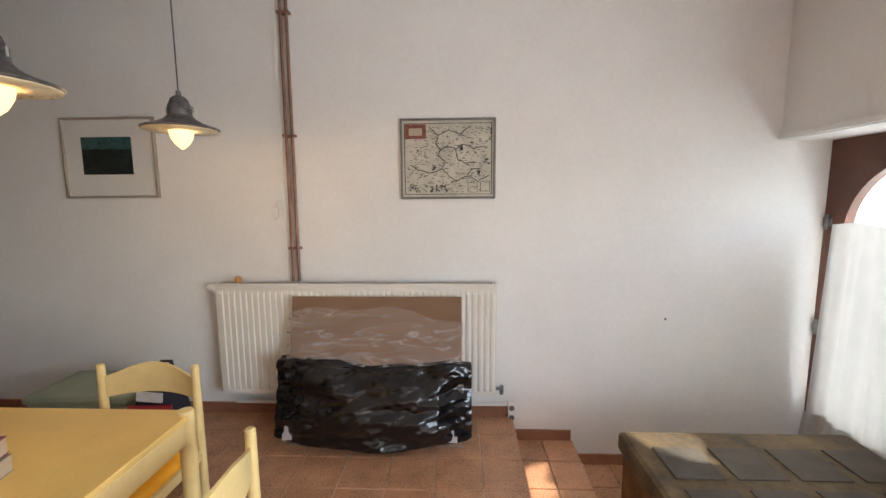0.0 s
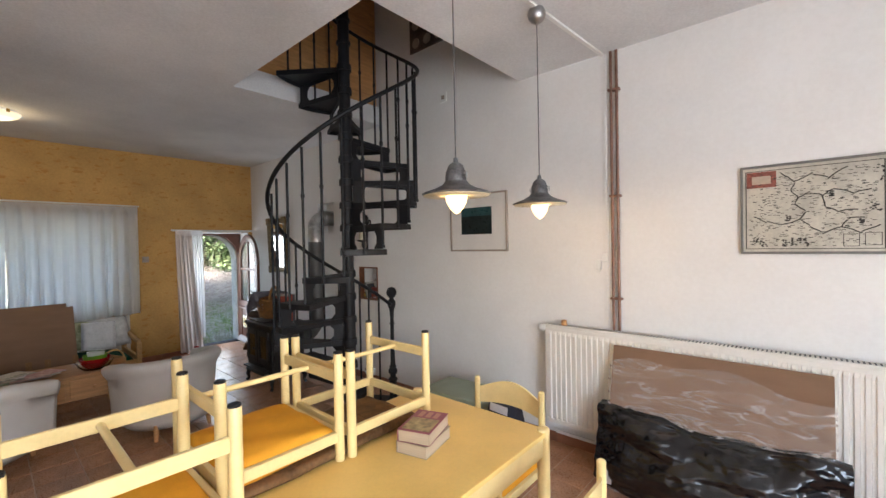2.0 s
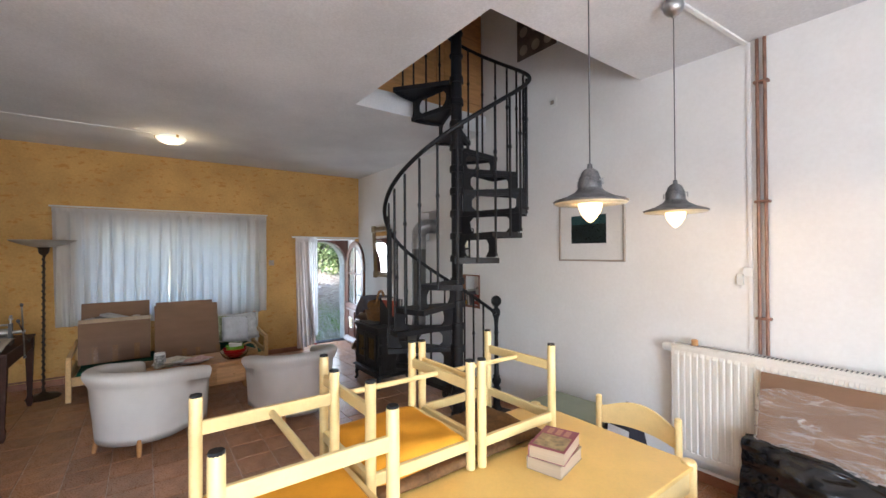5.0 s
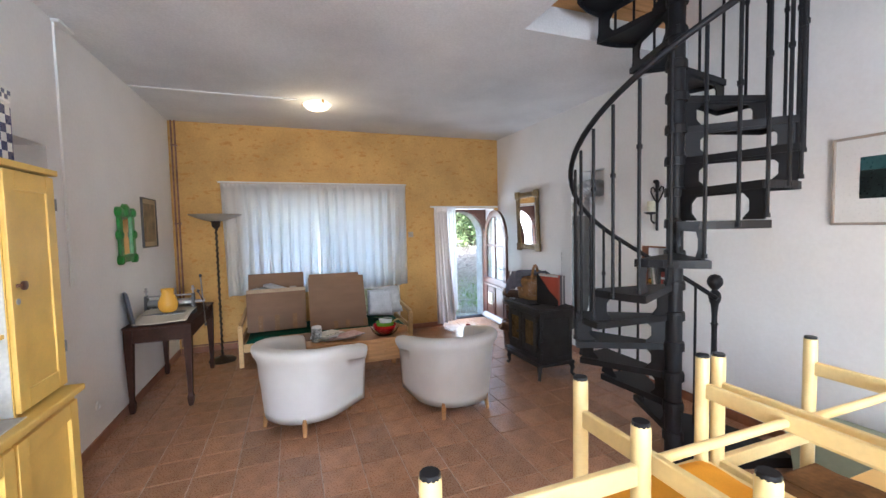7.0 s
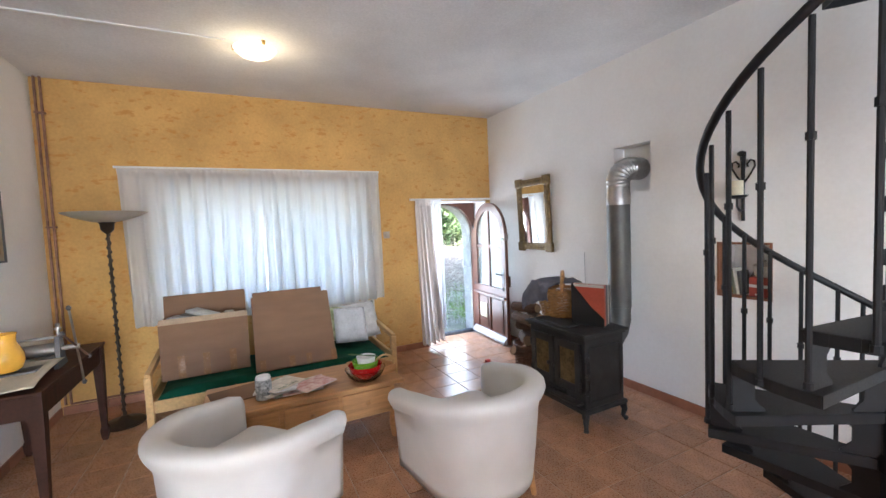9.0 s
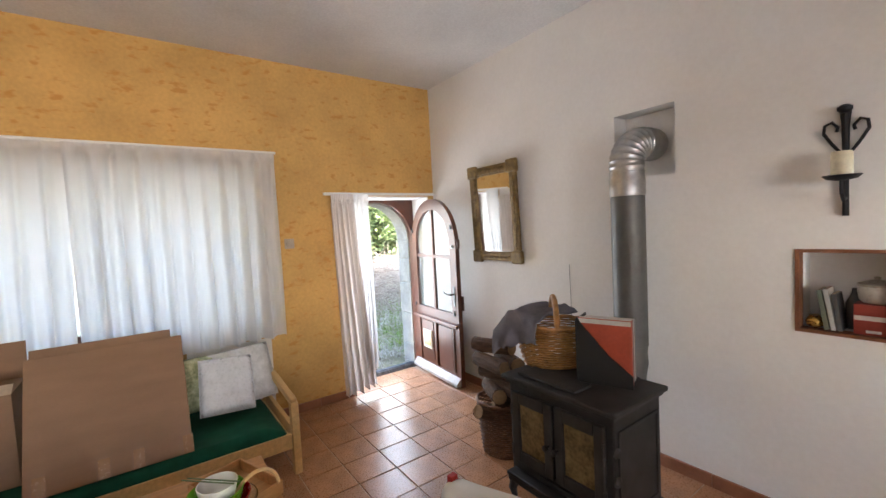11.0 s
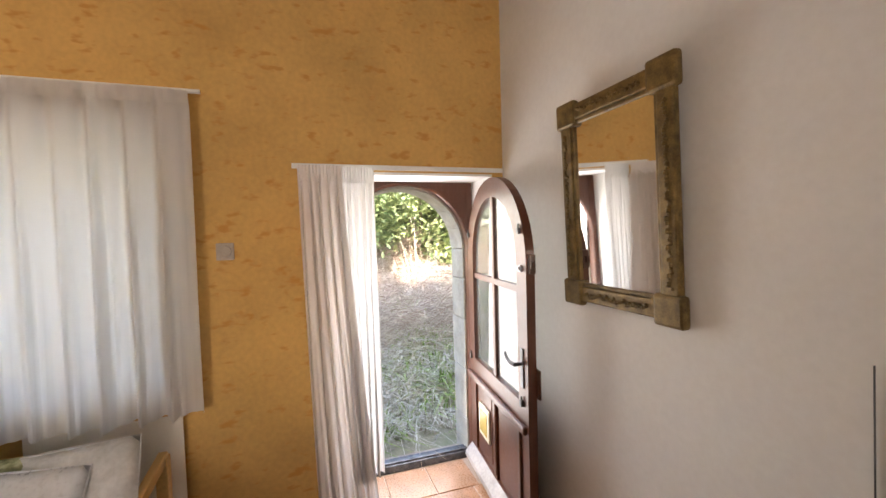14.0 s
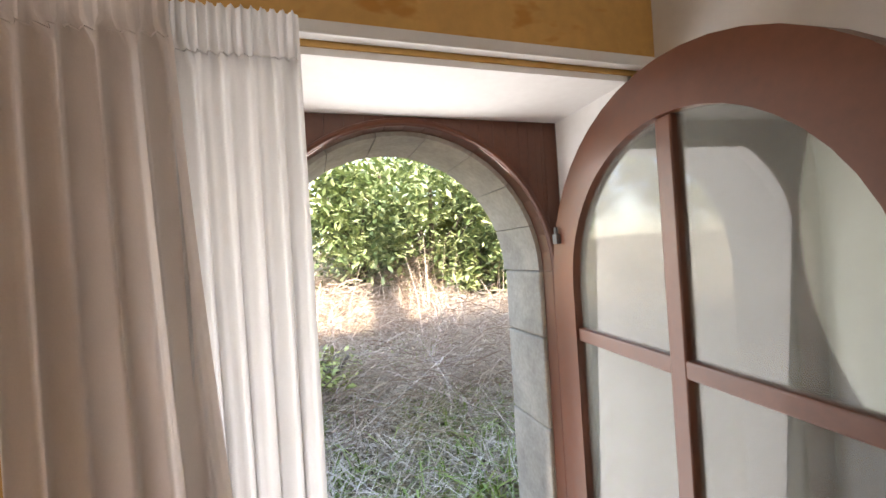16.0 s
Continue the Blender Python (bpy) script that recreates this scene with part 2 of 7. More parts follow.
def lathe(bm, prof, m=None, n=20):
    rings = []
    for r, z in prof:
        rings.append([bm.verts.new((r * math.cos(2 * math.pi * i / n), r * math.sin(2 * math.pi * i / n), z)) for i in range(n)])
    for a, b in zip(rings, rings[1:]):
        for i in range(n):
            bm.faces.new((a[i], a[(i + 1) % n], b[(i + 1) % n], b[i]))
    bm.faces.new(rings[0][::-1])
    bm.faces.new(rings[-1])
    if m:
        bmesh.ops.transform(bm, matrix=m, verts=[v for rg in rings for v in rg])
    return bm


def tube(bm, pts, r, n=8, flat=1.0):
    """A round bar along points; r may be a list of radii."""
    pts = [Vector(p) for p in pts]
    rings = []
    for i, p in enumerate(pts):
        d = (pts[min(i + 1, len(pts) - 1)] - pts[max(i - 1, 0)]).normalized()
        q = d.to_track_quat('Z', 'Y')
        rr = r[i] if isinstance(r, (list, tuple)) else r
        rings.append([bm.verts.new(p + q @ Vector((rr * math.cos(2 * math.pi * k / n), rr * flat * math.sin(2 * math.pi * k / n), 0))) for k in range(n)])
    for a, b in zip(rings, rings[1:]):
        best = min(range(n), key=lambda s: sum((a[k].co - b[(k + s) % n].co).length for k in range(n)))
        for k in range(n):
            bm.faces.new((a[k], a[(k + 1) % n], b[(k + 1 + best) % n], b[(k + best) % n]))
    bm.faces.new(rings[0][::-1])
    bm.faces.new(rings[-1])
    return bm


def sheet(bm, nu, nv, f, thick=0.0):
    """A sheet of nu x nv cells with places from f(u, v); with a thickness it is closed."""
    g = [[bm.verts.new(f(i / nu, j / nv)) for j in range(nv + 1)] for i in range(nu + 1)]
    fs = [bm.faces.new((g[i][j], g[i + 1][j], g[i + 1][j + 1], g[i][j + 1])) for i in range(nu) for j in range(nv)]
    if thick:
        bm.normal_update()
        bmesh.ops.solidify(bm, geom=fs, thickness=thick)
    return bm


def prism(bm, outline, axis, lo, hi):
    """An outline of (a, b) drawn out along an axis: 'x' takes (y, z), 'y' (x, z), 'z' (x, y)."""
    def at(a, b, c):
        return {'x': (c, a, b), 'y': (a, c, b), 'z': (a, b, c)}[axis]
    lov = [bm.verts.new(at(a, b, lo)) for a, b in outline]
    hiv = [bm.verts.new(at(a, b, hi)) for a, b in outline]
    n = len(outline)
    bm.faces.new(lov[::-1])
    bm.faces.new(hiv)
    for i in range(n):
        bm.faces.new((lov[i], lov[(i + 1) % n], hiv[(i + 1) % n], hiv[i]))
    return bm


def part(name, bm, material, parent=None, label="", smooth=False, m=None, bev=0.0, kind=""):
    """Links a bmesh as one mesh object, under a thing where one is given."""
    if bev:
        bmesh.ops.bevel(bm, geom=[e for e in bm.edges if len(e.link_faces) == 2 and e.calc_face_angle(0) > 0.6], offset=bev, segments=2, affect='EDGES', profile=0.5, clamp_overlap=True)
    bmesh.ops.recalc_face_normals(bm, faces=bm.faces)
    me = bpy.data.meshes.new(name)
    bm.to_mesh(me)
    bm.free()
    me.materials.append(material)
    if smooth:
        for f in me.polygons:
            f.use_smooth = True
        if smooth != "all":
            me.set_sharp_from_angle(angle=radians(40))
    ob = new(name, me)
    ob.parent = parent
    if m is not None:
        ob.matrix_basis = m
    tagged(ob, label, kind=kind)
    return ob


def thing(name, label, category, group="", m=None):
    ob = new(name)
    ob.empty_display_size = 0.1
    if m is not None:
        ob.matrix_basis = m
    return tagged(ob, label, category, group)


def one(name, bm, material, label, category, group="", m=None, smooth=False, bev=0.0):
    """A thing that is one mesh."""
    return tagged(part(name, bm, material, None, label, smooth, m, bev), label, category, group)


def structure(name, bm, material, label, category="", smooth=False, bev=0.0, parent=None):
    return tagged(part(name, bm, material, parent, label, smooth, None, bev), label, category, kind="structure")

# ---- the large structure ----
XW, XE, YN, YS, ZC = -7.38, 1.93, 2.745, -1.96, 3.02     # inner faces of the walls, ceiling
LOW = -0.36                                               # lower floor by the east door
D0, D1, DZ = 1.72, 2.675, 1.895                            # west door reveal: y from, to; soffit height
W0, W1, WZ0, WZ1 = -1.10, 0.92, 0.86, 2.06                # west window

bm = bm_new()                                             # ochre inner west wall
bx(bm, XW - 0.3, XW, YS - 0.3, W0, -0.1, ZC)
bx(bm, XW - 0.3, XW, W0, W1, -0.1, WZ0)
bx(bm, XW - 0.3, XW, W0, W1, WZ1, ZC)
bx(bm, XW - 0.3, XW, W1, D0, -0.1, ZC)
bx(bm, XW - 0.3, XW, D0, D1, DZ, ZC)
bx(bm, XW - 0.3, XW, D1, YN, -0.1, ZC)
structure("wall_west", bm, M_OCHRE, "ochre limewashed plaster wall with orange brush dabs", "wall")

bm = bm_new()                                             # white linings of the door reveal
bx(bm, XW - 0.3, XW - 0.004, D0 - 0.001, D0 + 0.012, 0, DZ)
bx(bm, XW - 0.3, XW - 0.004, D1 - 0.012, D1 + 0.001, 0, DZ)
bx(bm, XW - 0.3, XW - 0.004, D0, D1, DZ - 0.014, DZ + 0.001)
structure("door_reveal", bm, M_WALL, "white plastered reveal of the garden door", "wall")

bm = bm_new()                                             # north wall with flue recess and book niche
R0, R1, RZ0, RZ1 = -5.27, -4.895, 1.806, 2.217
N0, N1, NZ0, NZ1 = -4.345, -4.02, 0.985, 1.358
TOP = 4.9
for x0, x1 in ((XW - 0.3, R0), (R1, N0), (N1, 2.6)):
    bx(bm, x0, x1, YN, YN + 0.3, LOW - 0.1, TOP)
for x0, x1, z0, z1 in ((R0, R1, RZ0, RZ1), (N0, N1, NZ0, NZ1)):
    bx(bm, x0, x1, YN, YN + 0.3, LOW - 0.1, z0)
    bx(bm, x0, x1, YN, YN + 0.3, z1, TOP)
    bx(bm, x0, x1, YN + (0.14 if z0 > 1.5 else 0.2), YN + 0.3, z0, z1)
structure("wall_north", bm, M_WALL, "white painted plaster wall with a flue recess and a niche", "wall")

bm = bm_new()                                             # south wall, with the recess of the cupboard
C0, C1 = -4.56, -2.36
bx(bm, XW - 0.3, C0, YS - 0.5, YS, -0.1, ZC)
bx(bm, C0, C1, YS - 0.5, YS - 0.22, -0.1, 2.16)
bx(bm, C0, C1, YS - 0.5, YS, 2.16, ZC)
bx(bm, C1, XE + 0.4, YS - 0.5, YS, LOW - 0.1, ZC)
structure("wall_south", bm, M_WALL, "white painted plaster wall with a shallow recess", "wall")

E0, E1 = 1.78, 2.70                                       # east door reveal
bm = bm_new()
bx(bm, XE, XE + 0.32, YS, -1.7, LOW - 0.1, ZC)
bx(bm, XE, XE + 0.32, -1.7, 0.5, LOW - 0.1, 0.6)
bx(bm, XE, XE + 0.32, -1.7, 0.5, 2.1, ZC)
bx(bm, XE, XE + 0.32, 0.5, E0, LOW - 0.1, ZC)
bx(bm, XE, XE + 0.32, E0, YN, 1.89, ZC)
structure("wall_east", bm, M_WALL, "white painted plaster wall with deep openings", "wall")

# stairwell hole, open to the north wall
HX0, HX1, HY0 = -3.885, -2.06, 1.11
bm = bm_new()
bx(bm, XW - 0.3, HX0, YS - 0.3, YN, ZC, ZC + 0.2)
bx(bm, HX1, XE + 0.4, YS - 0.3, YN, ZC, ZC + 0.2)
bx(bm, HX0, HX1, YS - 0.3, HY0, ZC, ZC + 0.2)
structure("ceiling", bm, M_CEIL, "white painted ceiling with a square stairwell opening", "ceiling")

# upper storey round the stairwell
bm = bm_new()
bx(bm, -5.6, -5.4, -1.0, YN, ZC + 0.21, TOP)
bx(bm, 0.4, 0.6, -1.0, YN, ZC + 0.21, TOP)
bx(bm, -5.6, 0.6, -1.2, -1.0, ZC + 0.21, TOP)
structure("wall_upper", bm, M_WALL, "white plaster walls of the upper landing", "wall")
bm = bm_new()
bx(bm, -5.6, 0.6, -1.2, YN + 0.3, TOP, TOP + 0.1)
structure("ceiling_upper", bm, M_CEIL, "white ceiling of the upper landing", "ceiling")

# floor slab with the two steps down to the east door
bm = bm_new()
bx(bm, XW - 0.3, 0.23, YS - 0.5, YN, -0.5, -0.005)
bx(bm, 0.23, 0.66, YS - 0.5, YN, -0.5, -0.192)
bx(bm, 0.66, 2.6, YS - 0.5, YN, -0.6, LOW - 0.012)
bx(bm, XW - 0.55, XW - 0.3, D0, D1, -0.5, -0.03)
floor = structure("floor", bm, M_GROUT, "worn terracotta tile floor with pale joints and two steps", "floor")

# skirting tiles
sk = []
for x0, x1, z in ((XW + 0.01, 0.23, 0.0), (0.235, 0.655, -0.18), (0.665, 1.93, LOW)):
    n = max(1, round((x1 - x0) / 0.33))
    for i in range(n):
        a, b = x0 + (x1 - x0) * i / n, x0 + (x1 - x0) * (i + 1) / n
        sk.append((a + 0.002, b - 0.002, YN - 0.014, YN - 0.0005, z, z + 0.075))
for y0, y1 in ((YS + 0.016, D0 - 0.002),):
    n = round((y1 - y0) / 0.33)
    for i in range(n):
        a, b = y0 + (y1 - y0) * i / n, y0 + (y1 - y0) * (i + 1) / n
        sk.append((XW + 0.0005, XW + 0.014, a + 0.002, b - 0.002, 0, 0.075))
n = round((-4.2 - XW) / 0.33)
for i in range(n):
    a, b = XW + 0.016 + (-4.2 - XW) * i / n, XW + 0.016 + (-4.2 - XW) * (i + 1) / n
    sk.append((a + 0.002, b - 0.002, YS + 0.0005, YS + 0.014, 0, 0.075))
baseboard = tagged(new("baseboard"), "terracotta skirting tiles along the walls", "baseboard", kind="structure")
for s in sk:
    part("skirting_tile", bx(bm_new(), *s), M_SKIRT, baseboard)

# ---- garden door, window, curtains ----
def arc_pts(cx, cz, r, a0, a1, n):
    return [(cx + r * math.cos(radians(a0 + (a1 - a0) * i / n)), cz + r * math.sin(radians(a0 + (a1 - a0) * i / n))) for i in range(n + 1)]


def arch_fill(bm, y0, y1, cy, cz, r, ztop, x0, x1, n=24):
    """A board above an arch: from the springing to ztop, with the arch cut out of it."""
    pts = arc_pts(cy, cz, r, 180, 0, n)
    for (a, za), (b, zb) in zip(pts, pts[1:]):
        prism(bm, [(a, za), (b, zb), (b, ztop), (a, ztop)], 'x', x0, x1)
    if y0 < cy - r:
        bx(bm, x0, x1, y0, cy - r, cz, ztop)
    if y1 > cy + r:
        bx(bm, x0, x1, cy + r, y1, cz, ztop)
    return bm


DCY, DCZ, DR = 2.20, 1.436, 0.422                    # door arch: centre, springing, radius
bm = bm_new()
arch_fill(bm, D0 + 0.012, D1 - 0.012, DCY, DCZ, DR, DZ - 0.014, XW - 0.355, XW - 0.302)
bx(bm, XW - 0.355, XW - 0.302, D0 + 0.012, DCY - DR, 0, DCZ)
bx(bm, XW - 0.355, XW - 0.302, DCY + DR, D1 - 0.012, 0, DCZ)
frame_w = structure("door_frame", bm, M_DOORW, "red-brown painted door frame with an arched head", "door frame", bev=0.002)
bm = bm_new()
tube(bm, [(XW - 0.300, y, z) for y, z in [(DCY - DR - 0.01, 0.02)] + arc_pts(DCY, DCZ, DR + 0.01, 180, 0, 26) + [(DCY + DR + 0.01, 0.02)]], 0.009, 8)
part("frame_bead", bm, M_DOORW, frame_w, smooth=True)

# outer stone arch, block by block
bm = bm_new()
bx(bm, XW - 0.62, XW - 0.357, YS - 0.6, W0, -0.4, 3.15)
bx(bm, XW - 0.62, XW - 0.302, W0, W1, -0.4, WZ0)
bx(bm, XW - 0.62, XW - 0.302, W0, W1, WZ1, 3.15)
bx(bm, XW - 0.62, XW - 0.357, W1, DCY - 0.56, -0.4, 3.15)
bx(bm, XW - 0.62, XW - 0.357, DCY + 0.56, 5.0, -0.4, 3.15)
bx(bm, XW - 0.62, XW - 0.357, DCY - 0.56, DCY + 0.56, 2.08, 3.15)
outer = structure("wall_outer", bm, M_STONE, "pale rendered outer wall of the house", "wall")
rng = random.Random(4)
for s in (-1, 1):
    z = -0.3
    while z < DCZ - 0.05:
        h = min(rng.uniform(0.24, 0.38), DCZ - z)
        a, b = sorted((DCY + s * (DR - 0.012), DCY + s * 0.56))
        part("jamb_stone", bx(bm_new(), XW - 0.60 + rng.uniform(0, 0.01), XW - 0.358, a, b, z + 0.0015, z + h - 0.0015, bev=0.008), M_STONE, outer)
        z += h
for i in range(9):
    a0, a1 = 180 - 20 * i - 0.2, 160 - 20 * i + 0.2
    o = arc_pts(DCY, DCZ, DR - 0.012, a0, a1, 4) + arc_pts(DCY, DCZ, 0.66, a1, a0, 3)
    part("arch_stone", prism(bm_new(), o, 'x', XW - 0.60, XW - 0.358), M_STONE, outer, bev=0.006)
bm = bm_new()
bx(bm, XW - 0.45, XW - 0.355, D0 + 0.03, D1 - 0.03, -0.12, 0.018)
bx(bm, XW - 0.40, XW - 0.37, D0 + 0.03, D1 - 0.03, 0.018, 0.03)
structure("threshold", bm, M_ZINC, "dark worn metal door threshold", "threshold", bev=0.006)

# door leaf, open against the north wall; local x runs from the hinge, y is thickness
leaf = thing("garden_door", "open red-brown arched wooden door with four glass panes", "door", m=pose(-7.675, 2.644, 0, 0, 0, -5))
LW, LS = 0.905, 1.40
T0, T1 = -0.022, 0.022


def ring_arch(bm, x0, x1, zb, cz, w, y0, y1, n=24):
    """The frame of an arched light: stiles and bent head of width w."""
    cx, r = (x0 + x1) / 2, (x1 - x0) / 2
    bx(bm, x0, x0 + w, y0, y1, zb, cz)
    bx(bm, x1 - w, x1, y0, y1, zb, cz)
    o, i = arc_pts(cx, cz, r, 180, 0, n), arc_pts(cx, cz, r - w, 180, 0, n)
    for k in range(n):
        prism(bm, [o[k], o[k + 1], i[k + 1], i[k]], 'y', y0, y1)
    return bm


bm = bm_new()
ring_arch(bm, 0, LW, 0.02, LS, 0.107, T0, T1)
bx(bm, 0.107, LW - 0.107, T0, T1, 0.60, 0.72)
bx(bm, 0.107, LW - 0.107, T0, T1, 0.02, 0.12)
bx(bm, 0.424, 0.470, T0, T1, 0.12, 0.60)
part("door_frame", bm, M_DOORW, leaf)
for x0, x1 in ((0.107, 0.424), (0.470, LW - 0.107)):
    bm = bm_new()
    bx(bm, x0, x1, -0.008, 0.008, 0.12, 0.60)
    bx(bm, x0 + 0.035, x1 - 0.035, -0.018, 0.012, 0.155, 0.565, bev=0.006)
    part("panel", bm, M_DOORW, leaf)
bm = bm_new()
bx(bm, 0.427, 0.467, -0.028, -0.014, 0.14, 0.60, bev=0.004)
part("panel_moulding", bm, M_DOORW, leaf)
bm = bm_new()
bx(bm, LW - 0.115, LW - 0.085, -0.034, -0.02, 0.14, 0.60, bev=0.004)
part("panel_moulding", bm, M_DARKW, leaf)
bm = bm_new()
bx(bm, 0.01, LW - 0.01, -0.048, -0.0225, 0.585, 0.625, bev=0.008)
part("moulding_rail", bm, M_DOORW, leaf)
bm = bm_new()
prism(bm, [(-0.0225, 0.03), (-0.075, 0.03), (-0.07, 0.055), (-0.0225, 0.11)], 'x', 0.0, LW - 0.012)
part("weather_bar", bm, mat("worn_grey_paint", (0.42, 0.38, 0.35), 0.4, var=0.2), leaf, "worn pale weather bar")
bm = bm_new()
bx(bm, 0.432, 0.473, T0 + 0.006, T1 - 0.006, 0.72, LS + 0.344)
part("glazing_bar", bm, M_DOORW, leaf, bev=0.004)
bm = bm_new()
bx(bm, 0.107, LW - 0.107, T0 + 0.007, T1 - 0.007, 1.25, 1.285)
part("glazing_bar", bm, M_DOORW, leaf, bev=0.004)
cx = LW / 2
for side in (0, 1):
    x0, x1 = (0.102, cx - 0.008) if side == 0 else (cx + 0.002, LW - 0.102)
    part("pane", bx(bm_new(), x0, x1, -0.002, 0.002, 0.71, 1.255), M_PANE, leaf).visible_shadow = False
    a = arc_pts(cx, LS, LW / 2 - 0.102, 180, 90, 12) if side == 0 else arc_pts(cx, LS, LW / 2 - 0.102, 90, 0, 12)
    pts = [(x0, 1.28)] + a + [(x1, 1.28)]
    part("pane", prism(bm_new(), pts, 'y', -0.002, 0.002), M_PANE, leaf).visible_shadow = False
flap = part("cat_flap", bx(bm_new(), 0.187, 0.368, -0.032, -0.0185, 0.27, 0.47, bev=0.006), mat("cream_flap", (0.75, 0.70, 0.52), 0.4), leaf, "cream plastic cat flap")
part("flap_window", bx(bm_new(), 0.215, 0.34, -0.036, -0.0325, 0.30, 0.44, bev=0.003), mat("amber_flap", (0.55, 0.40, 0.12), 0.2), flap)
bm = bm_new()
bx(bm, 0.832, 0.866, -0.029, -0.0225, 0.80, 0.99, bev=0.003)
plate = part("lock_plate", bm, M_ZINC, leaf)
bm = bm_new()
rod(bm, (0.849, -0.03, 0.915), (0.849, -0.062, 0.915), 0.009)
tube(bm, [(0.854, -0.062, 0.915), (0.80, -0.066, 0.912), (0.745, -0.062, 0.92), (0.715, -0.055, 0.935)], [0.011, 0.009, 0.008, 0.007])
part("door_handle", bm, M_LEAD, plate, "dark iron lever handle", smooth=True)
bm = bm_new()
bx(bm, 0.855, 0.93, 0.0225, 0.034, 0.76, 0.90, bev=0.004)
part("rim_lock", bm, M_DARKW, leaf)
bm = bm_new()
bx(bm, 0.9055, 0.923, -0.014, 0.02, 1.35, 1.44, bev=0.004)
bx(bm, 0.923, 0.933, -0.010, 0.010, 1.375, 1.41, bev=0.003)
part("night_latch", bm, M_DARKW, leaf)
bm = bm_new()
lathe(bm, [(0.017, 0), (0.017, 0.008), (0.009, 0.012), (0.009, 0.02)], pose(0.855, -0.0225, 1.372, 90))
part("lock_cylinder", bm, M_STEEL, leaf, smooth=True)
for x, z in ((0.045, 1.53), (0.045, 0.72), (0.845, 1.55), (0.845, 0.72)):
    bm = bm_new()
    bx(bm, x - 0.012, x + 0.012, -0.036, -0.0225, z - 0.014, z + 0.014, bev=0.002)
    rod(bm, (x, -0.03, z + 0.01), (x, -0.03, z + 0.034), 0.005)
    part("curtain_hook", bm, M_LEAD, leaf)
for z in (0.35, 1.46):
    part("hinge", rod(bm_new(), (-0.012, 0.0, z), (-0.012, 0.0, z + 0.09), 0.009), M_LEAD, leaf)


def curtain(name, y0, y1, z0, z1, x, folds, depth, label, group="", top=0.0, pinch=None, material=None, seed=1, nv=26, hem=0.02):
    """A pleated cloth hung along a west-facing rail; it can be gathered at the foot."""
    r = random.Random(seed)
    ph = [r.uniform(0, 6.28) for _ in range(5)]
    n = folds * 14

    def f(u, s):
        v = 1 - (1 - s) ** 1.5
        y = y0 + (y1 - y0) * u
        if pinch:
            y = y + (pinch[0] + (pinch[1] - pinch[0]) * u - y) * (1 - v) ** 1.3
        z = z0 + (z1 - z0) * v + hem * math.sin(5 * u + ph[0]) * (1 - v)
        w = u * folds * 2 * math.pi
        amp = depth * (0.45 + 0.55 * (1 - v)) * (0.75 + 0.25 * math.sin(3.1 * u * folds / 3 + ph[1]))
        sharp = math.sin(w + 0.5 * math.sin(3 * v + ph[2]) + 0.3 * math.sin(w * 0.5 + ph[3]))
        deep = amp * (sharp + 0.35 * math.sin(2 * w + ph[4]) + 0.3 * math.sin(3.3 * w + 4 * v + ph[1]) * (1 - v))
        if top:
            k = min(1.0, max(0.0, (z - (z1 - top)) / 0.025))
            k = k * k * (3 - 2 * k)
            deep = deep * (1 - k) + k * (0.015 + 0.006 * math.sin(2.6 * w + ph[3]) + 0.003 * math.sin(5.7 * w))
        return Vector((x + deep, y + 0.012 * math.cos(w) * (1 - v), z))
    th = tagged(new(name), label, "curtain", group)
    part("cloth", sheet(bm_new(), n, nv, f), material or M_CURT, th, smooth="all")
    if top:
        tape = tube(bm_new(), [(f(i / 40, 1.0).x + 0.004, f(i / 40, 1.0).y, z1 - top * 0.9) for i in range(41)], 0.0012, 6)
        part("heading_cord", tape, material or M_CURT, th, smooth=True)
    return th


M_CURT2 = cloth_thin("white_door_curtain_cloth", (0.78, 0.77, 0.76), 0.34)
curtain("window_curtain", -1.385, -0.165, 0.72, 2.228, -7.29, 9, 0.056, "white translucent cotton curtain drawn across the window", "window curtains", seed=3, nv=34, hem=0.012, pinch=(-1.36, -0.205), top=0.055)
curtain("window_curtain", -0.175, 1.108, 0.735, 2.228, -7.275, 10, 0.056, "white translucent cotton curtain drawn across the window", "window curtains", seed=8, nv=34, hem=0.012, pinch=(-0.178, 1.095), top=0.07)
M_CURT3 = cloth_thin("lined_door_curtain_cloth", (0.84, 0.78, 0.74), 0.2)
curtain("door_curtain", 1.562, 1.775, 0.07, 1.905, -7.275, 5, 0.062, "greyish lined cotton curtain drawn aside, long slanting folds", "door curtains", 0.085, (1.592, 1.905), seed=5, material=M_CURT3, nv=40)
curtain("door_curtain", 1.755, 1.945, 0.22, 1.905, -7.315, 5, 0.034, "thin white cotton curtain bright against the open door", "door curtains", 0.085, (1.80, 1.938), seed=9, material=M_CURT2, nv=36)

bm = bm_new()
tube(bm, [(-7.345, -1.42, 2.25), (-7.345, 1.14, 2.25)], 0.011, 8)
one("curtain_rail", bm, M_WHITEP, "thin white curtain rail above the window", "curtain rail", smooth=True)
bm = bm_new()
bx(bm, XW + 0.002, XW + 0.03, 1.535, 2.735, 1.905, 1.928)
bx(bm, XW + 0.03, XW + 0.036, 1.535, 2.735, 1.900, 1.906)
one("curtain_rail", bm, M_WHITEP, "pale aluminium curtain track above the garden door", "curtain rail", bev=0.002)

